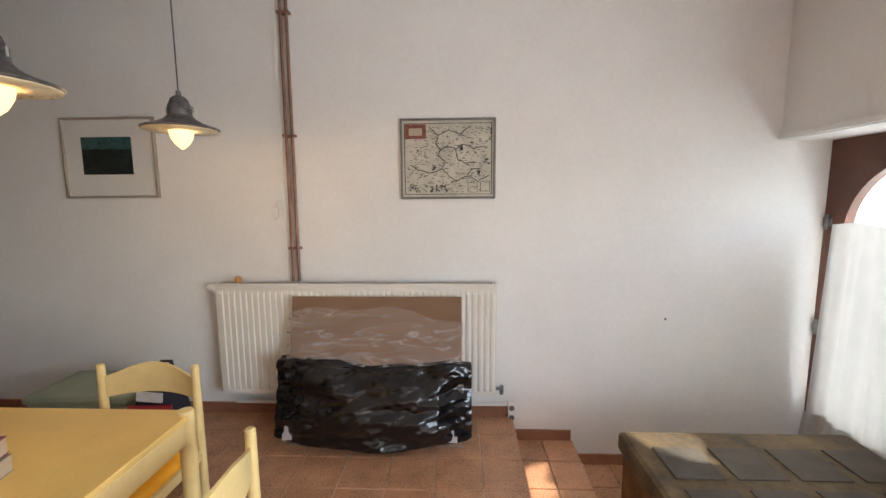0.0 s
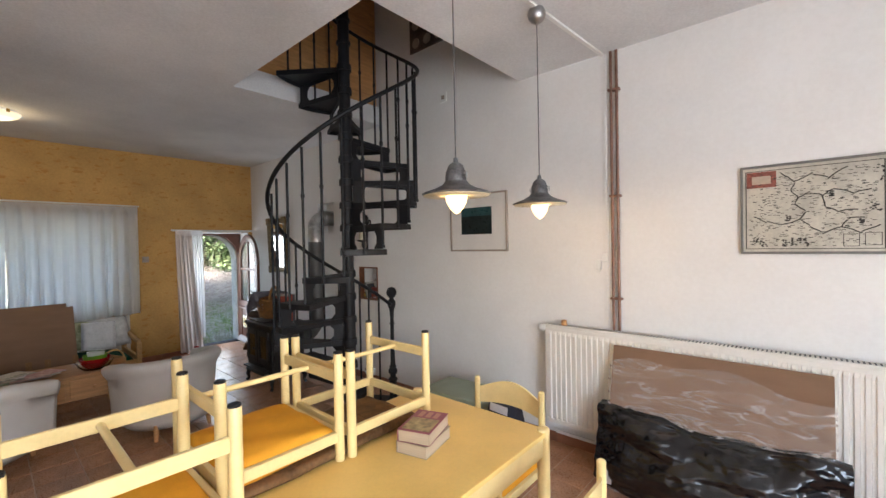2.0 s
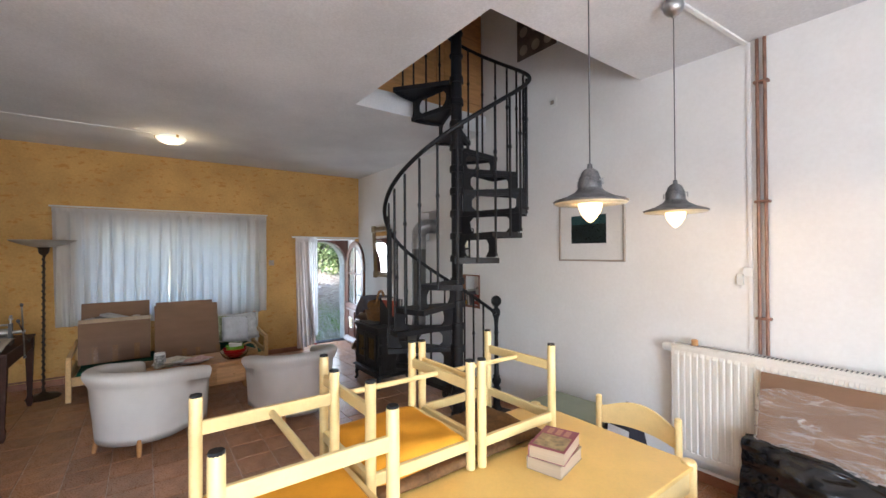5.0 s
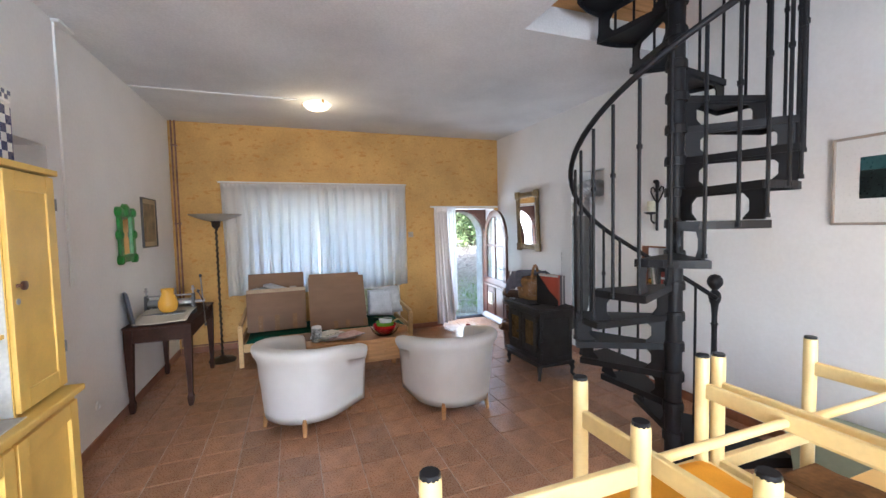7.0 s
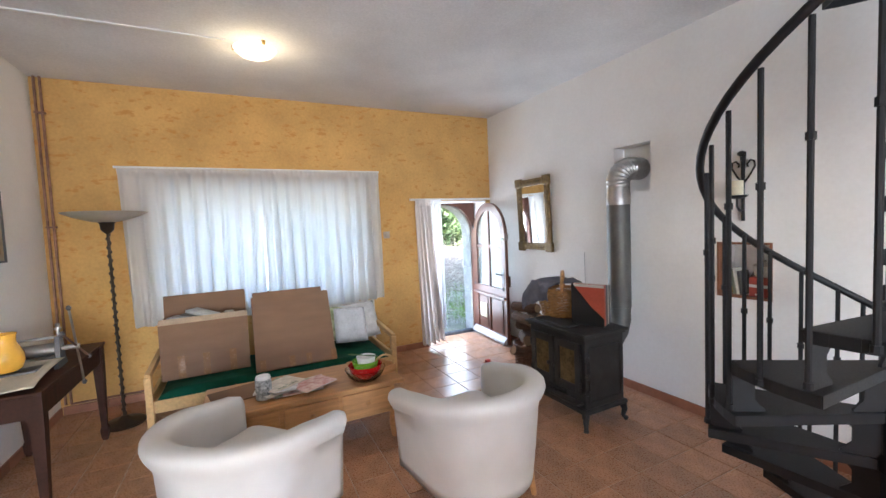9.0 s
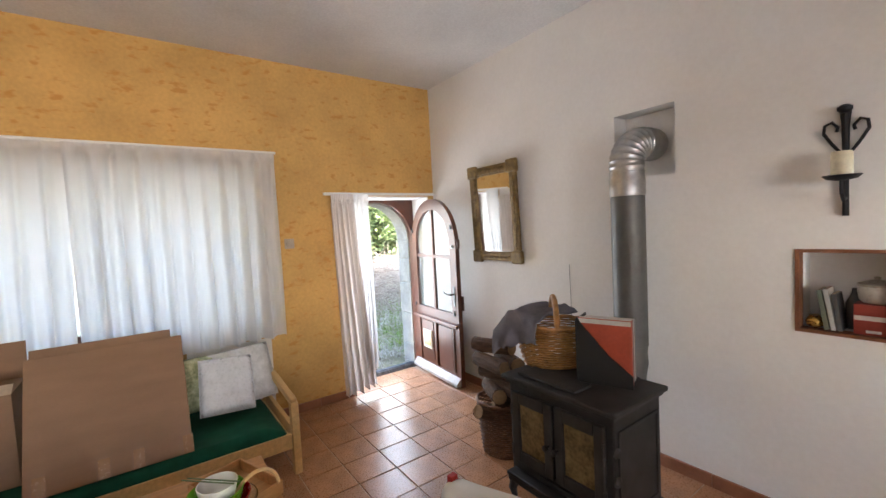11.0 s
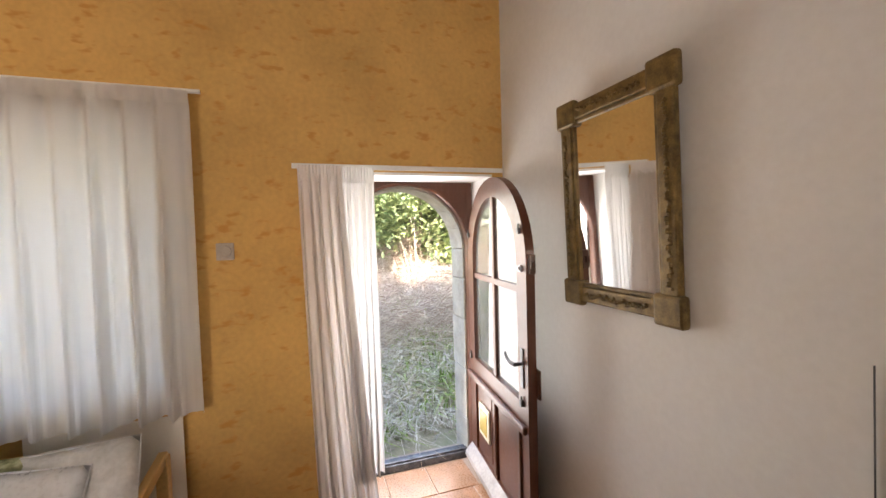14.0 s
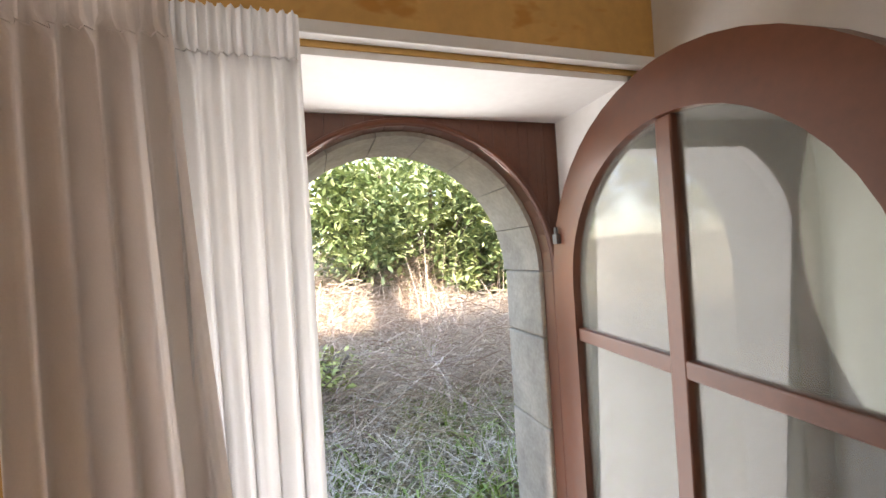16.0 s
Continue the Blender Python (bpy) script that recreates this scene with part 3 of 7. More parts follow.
# west window: frame and panes in the opening
win = tagged(new("window_1"), "wide wooden window behind white curtains", "window", kind="structure")
bm = bm_new()
bx(bm, -7.66, -7.60, W0, W1, WZ0, WZ0 + 0.06)
bx(bm, -7.66, -7.60, W0, W1, WZ1 - 0.06, WZ1)
for y in (W0, (W0 + W1) / 2 - 0.04, W1 - 0.06):
    bx(bm, -7.66, -7.60, y, y + 0.07, WZ0 + 0.06, WZ1 - 0.06)
part("window_frame", bm, M_DOORW, win)
for y0, y1 in ((W0 + 0.07, (W0 + W1) / 2 - 0.04), ((W0 + W1) / 2 + 0.03, W1 - 0.06)):
    part("pane", bx(bm_new(), -7.634, -7.63, y0, y1, WZ0 + 0.06, WZ1 - 0.06), M_GLASS, win).visible_shadow = False
part("window_sill", bx(bm_new(), -7.60, -7.37, W0 - 0.02, W1 + 0.02, WZ0 - 0.03, WZ0 + 0.006, bev=0.004), M_WALL, win)

# ---- east door with lace curtain ----
EX = XE + 0.32
edoor = thing("garden_door", "closed brown arched glazed door with white net curtains", "door")
bm = bm_new()
ECY, ECZ, ER = 2.17, 1.31, 0.44
arch_fill(bm, E0, YN, ECY, ECZ, ER, 1.89, EX, EX + 0.06)
bx(bm, EX, EX + 0.06, E0, ECY - ER, LOW, ECZ)
bx(bm, EX, EX + 0.06, ECY + ER, YN, LOW, ECZ)
bx(bm, EX + 0.005, EX + 0.055, ECY - ER, ECY + ER, LOW, LOW + 0.5)
bx(bm, EX + 0.012, EX + 0.048, ECY - 0.02, ECY + 0.02, LOW + 0.5, ECZ + ER)
part("door_frame", bm, M_DOORW, edoor)
part("pane", bx(bm_new(), EX + 0.03, EX + 0.034, ECY - ER - 0.02, ECY + ER + 0.02, LOW + 0.5, ECZ + ER), M_GLASS, edoor).visible_shadow = False
for z in (1.32, 0.62):
    bm = bm_new()
    rod(bm, (EX - 0.012, YN - 0.03, z), (EX - 0.012, YN - 0.03, z + 0.10), 0.012)
    bx(bm, EX - 0.012, EX + 0.002, YN - 0.06, YN - 0.005, z + 0.02, z + 0.08)
    part("hinge", bm, M_ZINC, edoor)
M_LACE = cloth_thin("white_net", (0.66, 0.66, 0.65), 0.07)
lace = tagged(new("net_curtain"), "white net curtain hanging on the glazed door", "curtain")
for y0, y1, z0, z1, amp in ((1.72, 2.62, 0.05, 1.37, 0.014), (1.70, 2.655, LOW + 0.1, 0.12, 0.02)):
    def f(u, v, y0=y0, y1=y1, z0=z0, z1=z1, amp=amp):
        spread = 0.05 * (1 - v)
        return Vector((EX - 0.045 + amp * math.sin(u * 30) + 0.5 * amp * math.sin(u * 71 + 1) - (0.02 if z0 < 0 else 0), y0 + (y1 - y0 + spread) * u, z0 + (z1 - z0) * v + 0.01 * math.sin(u * 17)))
    part("net", sheet(bm_new(), 80, 14, f), M_LACE, lace, smooth="all")
bm = bm_new()
bx(bm, XE - 0.03, XE - 0.002, E0 - 0.3, YN - 0.01, 1.895, 1.925)
one("curtain_rail", bm, M_WHITEP, "white curtain track under the lintel", "curtain rail", bev=0.002)
# curtained east window
win2 = tagged(new("window_2"), "wide east window with a drawn white curtain", "window", kind="structure")
bm = bm_new()
bx(bm, XE + 0.2, XE + 0.26, -1.7, 0.5, 0.6, 0.66)
bx(bm, XE + 0.2, XE + 0.26, -1.7, 0.5, 2.04, 2.1)
for y in (-1.7, -0.64, 0.43):
    bx(bm, XE + 0.2, XE + 0.26, y, y + 0.07, 0.66, 2.04)
part("window_frame", bm, M_DOORW, win2)

# ---- spiral staircase ----
SX, SY, SR = -3.135, 1.712, 0.62
STEP, RISE, A0, Z0 = 28.0, 0.193, 264.0, 1.215
stair = thing("spiral_staircase", "black painted cast-iron spiral staircase with slim balusters", "staircase", m=pose(SX, SY, 0))
bm = bm_new()
lathe(bm, [(0.048, 0), (0.048, 4.3)], n=20)
k = 0
while 0.06 + RISE * k < 4.3:
    z = 0.06 + RISE * k
    lathe(bm, [(0.049, z - 0.016), (0.058, z - 0.012), (0.061, z), (0.058, z + 0.012), (0.049, z + 0.016)], n=20)
    k += 1
part("pole", bm, M_BLACK, stair, smooth=True)


def tread_mesh():
    bm = bm_new()
    a1 = radians(STEP + 5)
    ro = SR - 0.03
    outline = [(0.05 * math.cos(0), 0.0)] + [(ro * math.cos(a1 * i / 5), ro * math.sin(a1 * i / 5)) for i in range(6)] + [(0.05 * math.cos(a1), 0.05 * math.sin(a1))]
    prism(bm, outline, 'z', -0.012, 0.0)
    # turned-down edges
    for p, q in zip(outline, outline[1:] + outline[:1]):
        d = Vector((q[0] - p[0], q[1] - p[1], 0))
        if d.length < 0.02:
            continue
        m = Matrix.Translation(((p[0] + q[0]) / 2, (p[1] + q[1]) / 2, -0.02)) @ Matrix.Rotation(math.atan2(d.y, d.x), 4, 'Z')
        bx(bm, -d.length / 2, d.length / 2, -0.004, 0.004, -0.021, 0.019, m)
    lathe(bm, [(0.062, -0.04), (0.062, 0.0)], n=16)
    return bm


def riser_mesh():
    """The pierced bracket under a tread's front edge."""
    bm = bm_new()
    r0, r1, z0, z1 = 0.05, SR - 0.035, -RISE + 0.003, -0.04
    hr0, hr1, hz0, hz1 = 0.13, SR - 0.115, -RISE + 0.012, -0.055
    c = 0.035
    inner = [(hr0 + c, hz0), (hr1 - c, hz0), (hr1, hz0 + c), (hr1, hz1 - c), (hr1 - c, hz1), (hr0 + c, hz1), (hr0, hz1 - c), (hr0, hz0 + c)]
    outer_ = [(hr0 + c, z0), (hr1 - c, z0), (r1, z0), (r1, z1), (hr1 - c, z1), (hr0 + c, z1), (r0, z1), (r0, z0)]
    for i in range(8):
        j = (i + 1) % 8
        if i == 0:
            continue
        prism(bm, [outer_[i], outer_[j], inner[j], inner[i]], 'y', -0.005, 0.005)
    return bm


def rail_z(a):
    return Z0 + RISE * (a - 279) / STEP + 1.03


t_me = b_me = s_me = None
for k in range(-5, 11):
    a, z = A0 + STEP * k, Z0 + RISE * k
    if t_me is None:
        tread = part("tread", tread_mesh(), M_BLACK, stair)
        br = part("bracket", riser_mesh(), M_BLACK, tread)
        t_me, b_me = tread.data, br.data
    else:
        tread = new("tread", t_me)
        tread.parent = stair
        br = new("bracket", b_me)
        br.parent = tread
    tread.matrix_basis = pose(0, 0, z, 0, 0, a)
    br.matrix_basis = pose(0, 0, 0, 0, 0, 2)
    for da, drop in ((2.0, 0.17), (16.0, 0.02)):
        aa = a + da
        x, y = (SR - 0.025) * math.cos(radians(aa)), (SR - 0.025) * math.sin(radians(aa))
        zt = rail_z(aa)
        if zt > 4.2:
            continue
        bm = bm_new()
        rod(bm, (x, y, z - drop), (x, y, zt - 0.012), 0.0095, n=8)
        zc = z + 0.62 * (zt - z)
        rod(bm, (x, y, zc - 0.012), (x, y, zc + 0.012), 0.0145, n=8)
        rod(bm, (x, y, z - drop - 0.012), (x, y, z - drop + 0.01), 0.014, n=8)
        part("baluster", bm, M_BLACK, stair, smooth=True)
bm = bm_new()
tube(bm, [(SR * math.cos(radians(a)), SR * math.sin(radians(a)), rail_z(a)) for a in range(104, 540, 6)], 0.0165, 10)
part("handrail", bm, M_BLACK, stair, smooth=True)
bm = bm_new()
prism(bm, [(0.03 * math.cos(radians(140)), 0.03 * math.sin(radians(140)))] + [(0.78 * math.cos(radians(a)), 0.78 * math.sin(radians(a))) for a in range(132, 62, -7)] + [(0.03 * math.cos(radians(50)), 0.03 * math.sin(radians(50)))], 'z', 0.0, 0.07)
part("base_step", bm, M_BLACK, stair, bev=0.006)
NX, NY = 0.70 * math.cos(radians(108)), 0.70 * math.sin(radians(108))
bm = bm_new()
lathe(bm, [(0.055, 0.07), (0.055, 0.085), (0.038, 0.11), (0.034, 0.16), (0.038, 0.26), (0.048, 0.275), (0.04, 0.29), (0.026, 0.30), (0.03, 0.32), (0.045, 0.345), (0.045, 0.37), (0.028, 0.395),
           (0.036, 0.405), (0.026, 0.42), (0.023, 0.45), (0.018, 0.80), (0.020, 0.83), (0.028, 0.84), (0.018, 0.852), (0.018, 0.90), (0.024, 0.97), (0.026, 0.985), (0.036, 1.01), (0.042, 1.04), (0.036, 1.07), (0.022, 1.085),
           (0.02, 1.095), (0.03, 1.105), (0.048, 1.13), (0.052, 1.155), (0.046, 1.18), (0.03, 1.20), (0.005, 1.208)], pose(NX, NY, 0), 20)
part("newel_post", bm, M_BLACK, stair, smooth=True)
for aa in (117, 135):
    x, y = SR * math.cos(radians(aa)), SR * math.sin(radians(aa))
    part("baluster", rod(bm_new(), (x, y, 0.0 if aa > 120 else 0.07), (x, y, rail_z(aa)), 0.0095, n=8), M_BLACK, stair, smooth=True)

# things glimpsed on the upper landing
bm = bm_new()
bx(bm, -4.55, -3.93, 1.35, 2.72, 3.23, 4.85, bev=0.01)
cab = thing("pine_cupboard", "tall orange pine cupboard on the upper landing", "cupboard")
part("body", bm, M_PINE, cab)
bm = bm_new()
for y0 in (1.39, 2.06):
    bx(bm, -3.927, -3.905, y0, y0 + 0.63, 3.34, 4.8, bev=0.006)
    bx(bm, -3.904, -3.894, y0 + 0.09, y0 + 0.54, 3.5, 4.65, bev=0.004)
part("door", bm, M_PINE, cab)
bm = bm_new()
lathe(bm, [(0.015, 0), (0.02, 0.02), (0.01, 0.03)], pose(-3.902, 2.10, 3.9, 0, 90))
part("knob", bm, M_BRASS, cab, smooth=True)
hang = thing("wall_hanging", "dark patterned textile hanging on the landing wall", "wall hanging")
part("cloth", bx(bm_new(), -3.37, -2.87, YN - 0.02, YN - 0.006, 3.66, 4.46), mat("dark_textile", (0.16, 0.12, 0.10), 0.9, var=0.25), hang)
for i in range(3):
    for j in range(4):
        bm = bm_new()
        lathe(bm, [(0.055, 0), (0.05, 0.004), (0.03, 0.004)], pose(-3.28 + 0.16 * i, YN - 0.0205, 3.75 + 0.19 * j, 90), 10)
        part("patch", bm, mat("pale_patch", (0.42, 0.34, 0.27), 0.9) if (i, j) == (0, 0) else bpy.data.materials["pale_patch"], hang)


def loft(bm, rings, closed=False):
    """A skin over rings of places; open ends are capped."""
    vs = [[bm.verts.new(p) for p in r] for r in rings]
    n = len(vs[0])
    for a, b in zip(vs, vs[1:] + (vs[:1] if closed else [])):
        for i in range(n):
            bm.faces.new((a[i], a[(i + 1) % n], b[(i + 1) % n], b[i]))
    if not closed:
        bm.faces.new(vs[0][::-1])
        bm.faces.new(vs[-1])
    return bm


def cushion(bm, w, d, h, m=None, n=12, puff=0.35):
    """A stuffed pad: thick in the middle, thin at the seams."""
    def f(s):
        def g(u, v):
            a, b = 2 * u - 1, 2 * v - 1
            e = max(0.0, (1 - a ** 4)) ** puff * max(0.0, (1 - b ** 4)) ** puff
            p = Vector((a * w / 2, b * d / 2, s * h / 2 * e + 0.004 * math.sin(7 * a + 3 * b)))
            return m @ p if m else p
        return g
    sheet(bm, n, n, f(1))
    sheet(bm, n, n, f(-1))
    bmesh.ops.remove_doubles(bm, verts=bm.verts, dist=0.0015)
    return bm


# ---- dining corner: table and chairs ----
tab = thing("dining_table", "yellow lacquered wooden dining table with round corner posts", "table")
TX0, TX1, TY0, TY1, TZ = -2.01, -1.135, -0.30, 1.405, 0.75
part("tabletop", bx(bm_new(), TX0, TX1, TY0, TY1, TZ - 0.022, TZ, bev=0.004), mat("yellow_table_lacquer", (0.80, 0.55, 0.17), 0.34, var=0.05, scale=5, fine=90, bump=0.05, bumpd=0.002, coat=0.2), tab)
for x, y0, y1 in ((TX0 + 0.02, TY0 + 0.05, TY1 - 0.05), (TX1 - 0.02, TY0 + 0.05, TY1 - 0.05)):
    part("apron", bx(bm_new(), x - 0.012, x + 0.012, y0, y1, TZ - 0.112, TZ - 0.026, bev=0.003), M_CREAM, tab)
for y in (TY0 + 0.02, TY1 - 0.02):
    part("apron", bx(bm_new(), TX0 + 0.05, TX1 - 0.05, y - 0.012, y + 0.012, TZ - 0.112, TZ - 0.026, bev=0.003), M_CREAM, tab)
for x in (TX0 + 0.022, TX1 - 0.022):
    for y in (TY0 + 0.022, TY1 - 0.022):
        bm = bm_new()
        lathe(bm, [(0.024, 0), (0.028, 0.3), (0.030, TZ - 0.05), (0.030, TZ + 0.002), (0.026, TZ + 0.010), (0.012, TZ + 0.014)], pose(x, y, 0), 18)
        part("leg", bm, M_CREAM, tab, smooth=True)


def chair(seat_mat, label):
    """A slender lacquered chair; local -x is the back, the origin is under the seat's middle."""
    ch = thing("dining_chair", label, "chair", "chairs round the table")
    w = 0.225
    for x in (-w, w):
        for y in (-w, w):
            top = 0.785 if x < 0 else 0.447
            bm = bm_new()
            lathe(bm, [(0.0165, 0.004), (0.0195, 0.012), (0.0195, 0.2), (0.0195, 0.45), (0.018, top - 0.006), (0.012, top)] if x < 0 else [(0.0165, 0.004), (0.0195, 0.012), (0.0195, 0.2), (0.0195, top)], pose(x, y, 0), 14)
            leg = part("leg", bm, M_CREAM, ch, smooth=True)
            part("foot_cap", lathe(bm_new(), [(0.0165, 0.0), (0.0182, 0.003), (0.0182, 0.009), (0.0172, 0.010)], pose(x, y, 0), 12), M_BLACK, leg, "dark foot glide")
    for y in (-w, w):
        part("side_stretcher", bx(bm_new(), -w + 0.01, w - 0.01, y - 0.009, y + 0.009, 0.085, 0.13, bev=0.004), M_CREAM, ch)
        part("seat_rail", bx(bm_new(), -w + 0.01, w - 0.01, y - 0.011, y + 0.011, 0.325, 0.368, bev=0.004), M_CREAM, ch)
    for x in (-w, w):
        part("seat_rail", bx(bm_new(), x - 0.011, x + 0.011, -w + 0.01, w - 0.01, 0.325, 0.368, bev=0.004), M_CREAM, ch)
    part("cross_stretcher", rod(bm_new(), (0, -w, 0.108), (0, w, 0.108), 0.0115, n=12), M_CREAM, ch, smooth=True)
    bm = bm_new()
    if seat_mat:
        cushion(bm, 0.46, 0.45, 0.10, pose(0, 0, 0.35), n=16, puff=0.2)
        seat = part("seat", bm, seat_mat, ch, smooth="all")
        ring = [(-0.228, -0.223, 0.35), (0.228, -0.223, 0.35), (0.228, 0.223, 0.35), (-0.228, 0.223, 0.35), (-0.228, -0.223, 0.35)]
        part("piping", tube(bm_new(), ring, 0.004, 6), seat_mat, seat, smooth=True)

    def back(s):
        def f(u, v):
            y = (2 * u - 1) * (w - 0.012)
            b = 1 - (2 * u - 1) ** 2
            lo, hi = 0.625 + 0.012 * b, 0.725 + 0.055 * b ** 1.4
            return Vector((-w - 0.045 * b + s, y, lo + (hi - lo) * v))
        return f
    bm = bm_new()
    a, b = back(-0.006), back(0.006)
    n, rings = 14, []
    for i in range(n + 1):
        u = i / n
        rings.append([a(u, 0), a(u, 0.5), a(u, 1), b(u, 1), b(u, 0.5), b(u, 0)])
    loft(bm, rings)
    part("backrest", bm, M_CREAM, ch, smooth=True)
    return ch


lab_o, lab_b = "cream-yellow lacquered wooden chair with an orange cushion", "cream-yellow lacquered chair with a brown velvet seat"
UP = "cream-yellow lacquered chair upside down on the table"
base_chair = chair(M_ORANGE, lab_o)
base_chair.matrix_basis = pose(-1.577, 1.51, 0, 0, 0, -90)
copy_thing(base_chair, pose(-1.055, 1.005, 0, 0, 0, 180))
c = copy_thing(base_chair, pose(-1.895, 0.39, 1.2, 180, 0, 0))
tagged(c, UP + ", orange cushion")
c = copy_thing(base_chair, pose(-1.65, -0.11, 1.2, 180, 0, 90))
tagged(c, UP + ", orange cushion")
c = chair(None, UP + " without a seat")
c.matrix_basis = pose(-1.883, 0.892, 1.2, 180, 0, 0)
pad_ = thing("seat_pad", "long quilted brown velvet pad lying on the table under the chairs", "seat pad", m=pose(-1.872, 0.645, TZ + 0.026))
bm = bm_new()
cushion(bm, 0.40, 0.90, 0.05, n=28, puff=0.16)
for v in bm.verts:
    v.co.z *= 0.92 + 0.08 * math.cos(v.co.y * 28)
    v.co.z -= 0.006 * (v.co.z > 0) * (abs(math.sin(v.co.y * 14)) < 0.18)
part("quilted_cover", bm, M_SUEDE, pad_, smooth="all")
for y in (-0.22, 0.0, 0.22):
    part("seam", tube(bm_new(), [(-0.19, y, 0.021), (0, y + 0.003, 0.024), (0.19, y, 0.021)], 0.0025, 6), M_SUEDE, pad_, smooth=True)

# two paperbacks stacked on the table
M_PAPER = mat("page_edges", (0.46, 0.36, 0.25), 0.85, var=0.06, stretch=(1, 1, 30), fine=30)
for i, (z, rz, col, lb) in enumerate(((TZ + 0.001, 24, (0.30, 0.24, 0.16), "thick paperback lying on the table"), (TZ + 0.054, 30, (0.24, 0.05, 0.09), "thick paperback with a red and ochre cover on top"))):
    bk = thing("book", lb, "book", "stacked paperbacks", m=pose(-1.49, 0.93, z, 0, 0, rz - 10) @ Matrix.Diagonal((1.3, 1.25, 1.15, 1)))
    part("page_block", bx(bm_new(), -0.056, 0.053, -0.085, 0.085, 0.0015, 0.0425), M_PAPER, bk)
    part("cover", bx(bm_new(), -0.0575, 0.055, -0.087, 0.087, 0.0427, 0.0445), mat("book_cover", col, 0.35), bk)
    part("cover", bx(bm_new(), -0.0575, 0.055, -0.087, 0.087, 0.0, 0.0012), mat("book_cover", col, 0.35), bk)
    part("spine", bx(bm_new(), -0.0595, -0.0578, -0.087, 0.087, 0.0, 0.0445), mat("book_cover", col, 0.35), bk)
    if i:
        part("cover_picture", bx(bm_new(), -0.05, 0.048, -0.075, 0.02, 0.0447, 0.0452), mat("book_picture", (0.36, 0.28, 0.14), 0.35, var=0.35, scale=40), bk)
        for k in range(3):
            part("title_bar", bx(bm_new(), -0.04 + 0.028 * k, -0.022 + 0.028 * k, 0.03, 0.075, 0.0447, 0.0452), mat("title_gold", (0.42, 0.20, 0.16), 0.4), bk)

# pendant lamps over the table
M_ENAMEL = mat("cream_enamel", (0.70, 0.60, 0.38), 0.3, var=0.08, scale=20)
for x, y in ((-1.445, 1.125), (-1.415, 1.87)):
    pl = thing("pendant_lamp", "weathered zinc pendant lamp with a lit pear bulb", "pendant lamp", "pendant lamps", m=pose(x, y, 0.018))
    bm = bm_new()
    o = [(0.158, 1.842), (0.160, 1.846), (0.145, 1.853), (0.10, 1.868), (0.065, 1.887), (0.05, 1.905)]
    i_ = [(r - 0.003, z - 0.0035) for r, z in o[::-1]]
    pr = o + [(0.046, 1.905)] + i_
    n = 36
    loft(bm, [[Vector((r * math.cos(2 * math.pi * k / n), r * math.sin(2 * math.pi * k / n), z)) for r, z in pr] for k in range(n)], True)
    shade = part("shade", bm, M_ZINC, pl, smooth=True)
    lining = lathe(bm_new(), [(r - 0.006, z - 0.0075) for r, z in o[::-1]], n=36)
    part("shade_lining", lining, M_ENAMEL, shade, "cream enamelled inside", smooth="all")
    bm = bm_new()
    lathe(bm, [(0.05, 1.903), (0.048, 1.945), (0.042, 1.955), (0.036, 1.975), (0.022, 1.988), (0.012, 1.992), (0.010, 2.012), (0.004, 2.014)], n=24)
    part("lamp_holder", bm, M_ZINC, pl, smooth=True)
    for s in (-1, 1):
        part("clip", tube(bm_new(), [(s * 0.046, 0, 1.935), (s * 0.062, 0, 1.94), (s * 0.062, 0, 1.915)], 0.004, 6), M_STEEL, pl, smooth=True)
    bm = bm_new()
    lathe(bm, [(0.014, 1.895), (0.03, 1.885), (0.047, 1.86), (0.052, 1.835), (0.046, 1.805), (0.03, 1.775), (0.012, 1.757), (0.003, 1.752)], n=20)
    part("bulb", bm, M_BULB, pl, smooth="all").visible_shadow = False
    part("cord", rod(bm_new(), (0, 0, 2.012), (0, 0, 2.93), 0.0032, n=8), M_LEAD, pl)
    bm = bm_new()
    lathe(bm, [(0.006, 2.90), (0.012, 2.912), (0.03, 2.92), (0.048, 2.94), (0.054, 2.965), (0.048, 2.99), (0.035, 3.008)], n=20)
    part("ceiling_rose", bm, M_STEEL, pl, smooth=True)
bm = bm_new()
prism(bm, [(-1.46, 1.17), (-1.434, 1.17), (-1.335, YN - 0.002), (-1.361, YN - 0.002)], 'z', ZC - 0.014, ZC - 0.001)
one("cable_conduit", bm, M_WHITEP, "white plastic cable conduit on the ceiling", "conduit", bev=0.003)

# ---- north wall by the table ----
rad = thing("radiator", "long white ribbed panel radiator under the wall map", "radiator")
RX0, RX1, RZB, RZT = -1.787, 0.113, 0.20, 0.975
part("back_panel", bx(bm_new(), RX0, RX1, 2.69, 2.70, RZB, RZT), M_RAD, rad)
nrib = 46
xs = []
for i in range(nrib):
    a = RX0 + 0.012 + (RX1 - RX0 - 0.024) * i / nrib
    p = (RX1 - RX0 - 0.024) / nrib
    xs += [(a, 2.632), (a + 0.30 * p, 2.632), (a + 0.42 * p, 2.622), (a + 0.88 * p, 2.622)]
xs.append((RX1 - 0.012, 2.632))
bm = bm_new()
rings = [[Vector((x, y, RZB + 0.03)), Vector((x, y - 0.004, RZB + 0.05)), Vector((x, y - 0.004, RZT - 0.07)), Vector((x, 2.632, RZT - 0.045)), Vector((x, 2.645, RZT - 0.045)), Vector((x, 2.645, RZB + 0.03))] for x, y in xs]
loft(bm, rings)
part("front_panel", bm, M_RAD, rad)
bm = bm_new()
bx(bm, RX0, RX1, 2.628, 2.70, RZT - 0.02, RZT, bev=0.004)
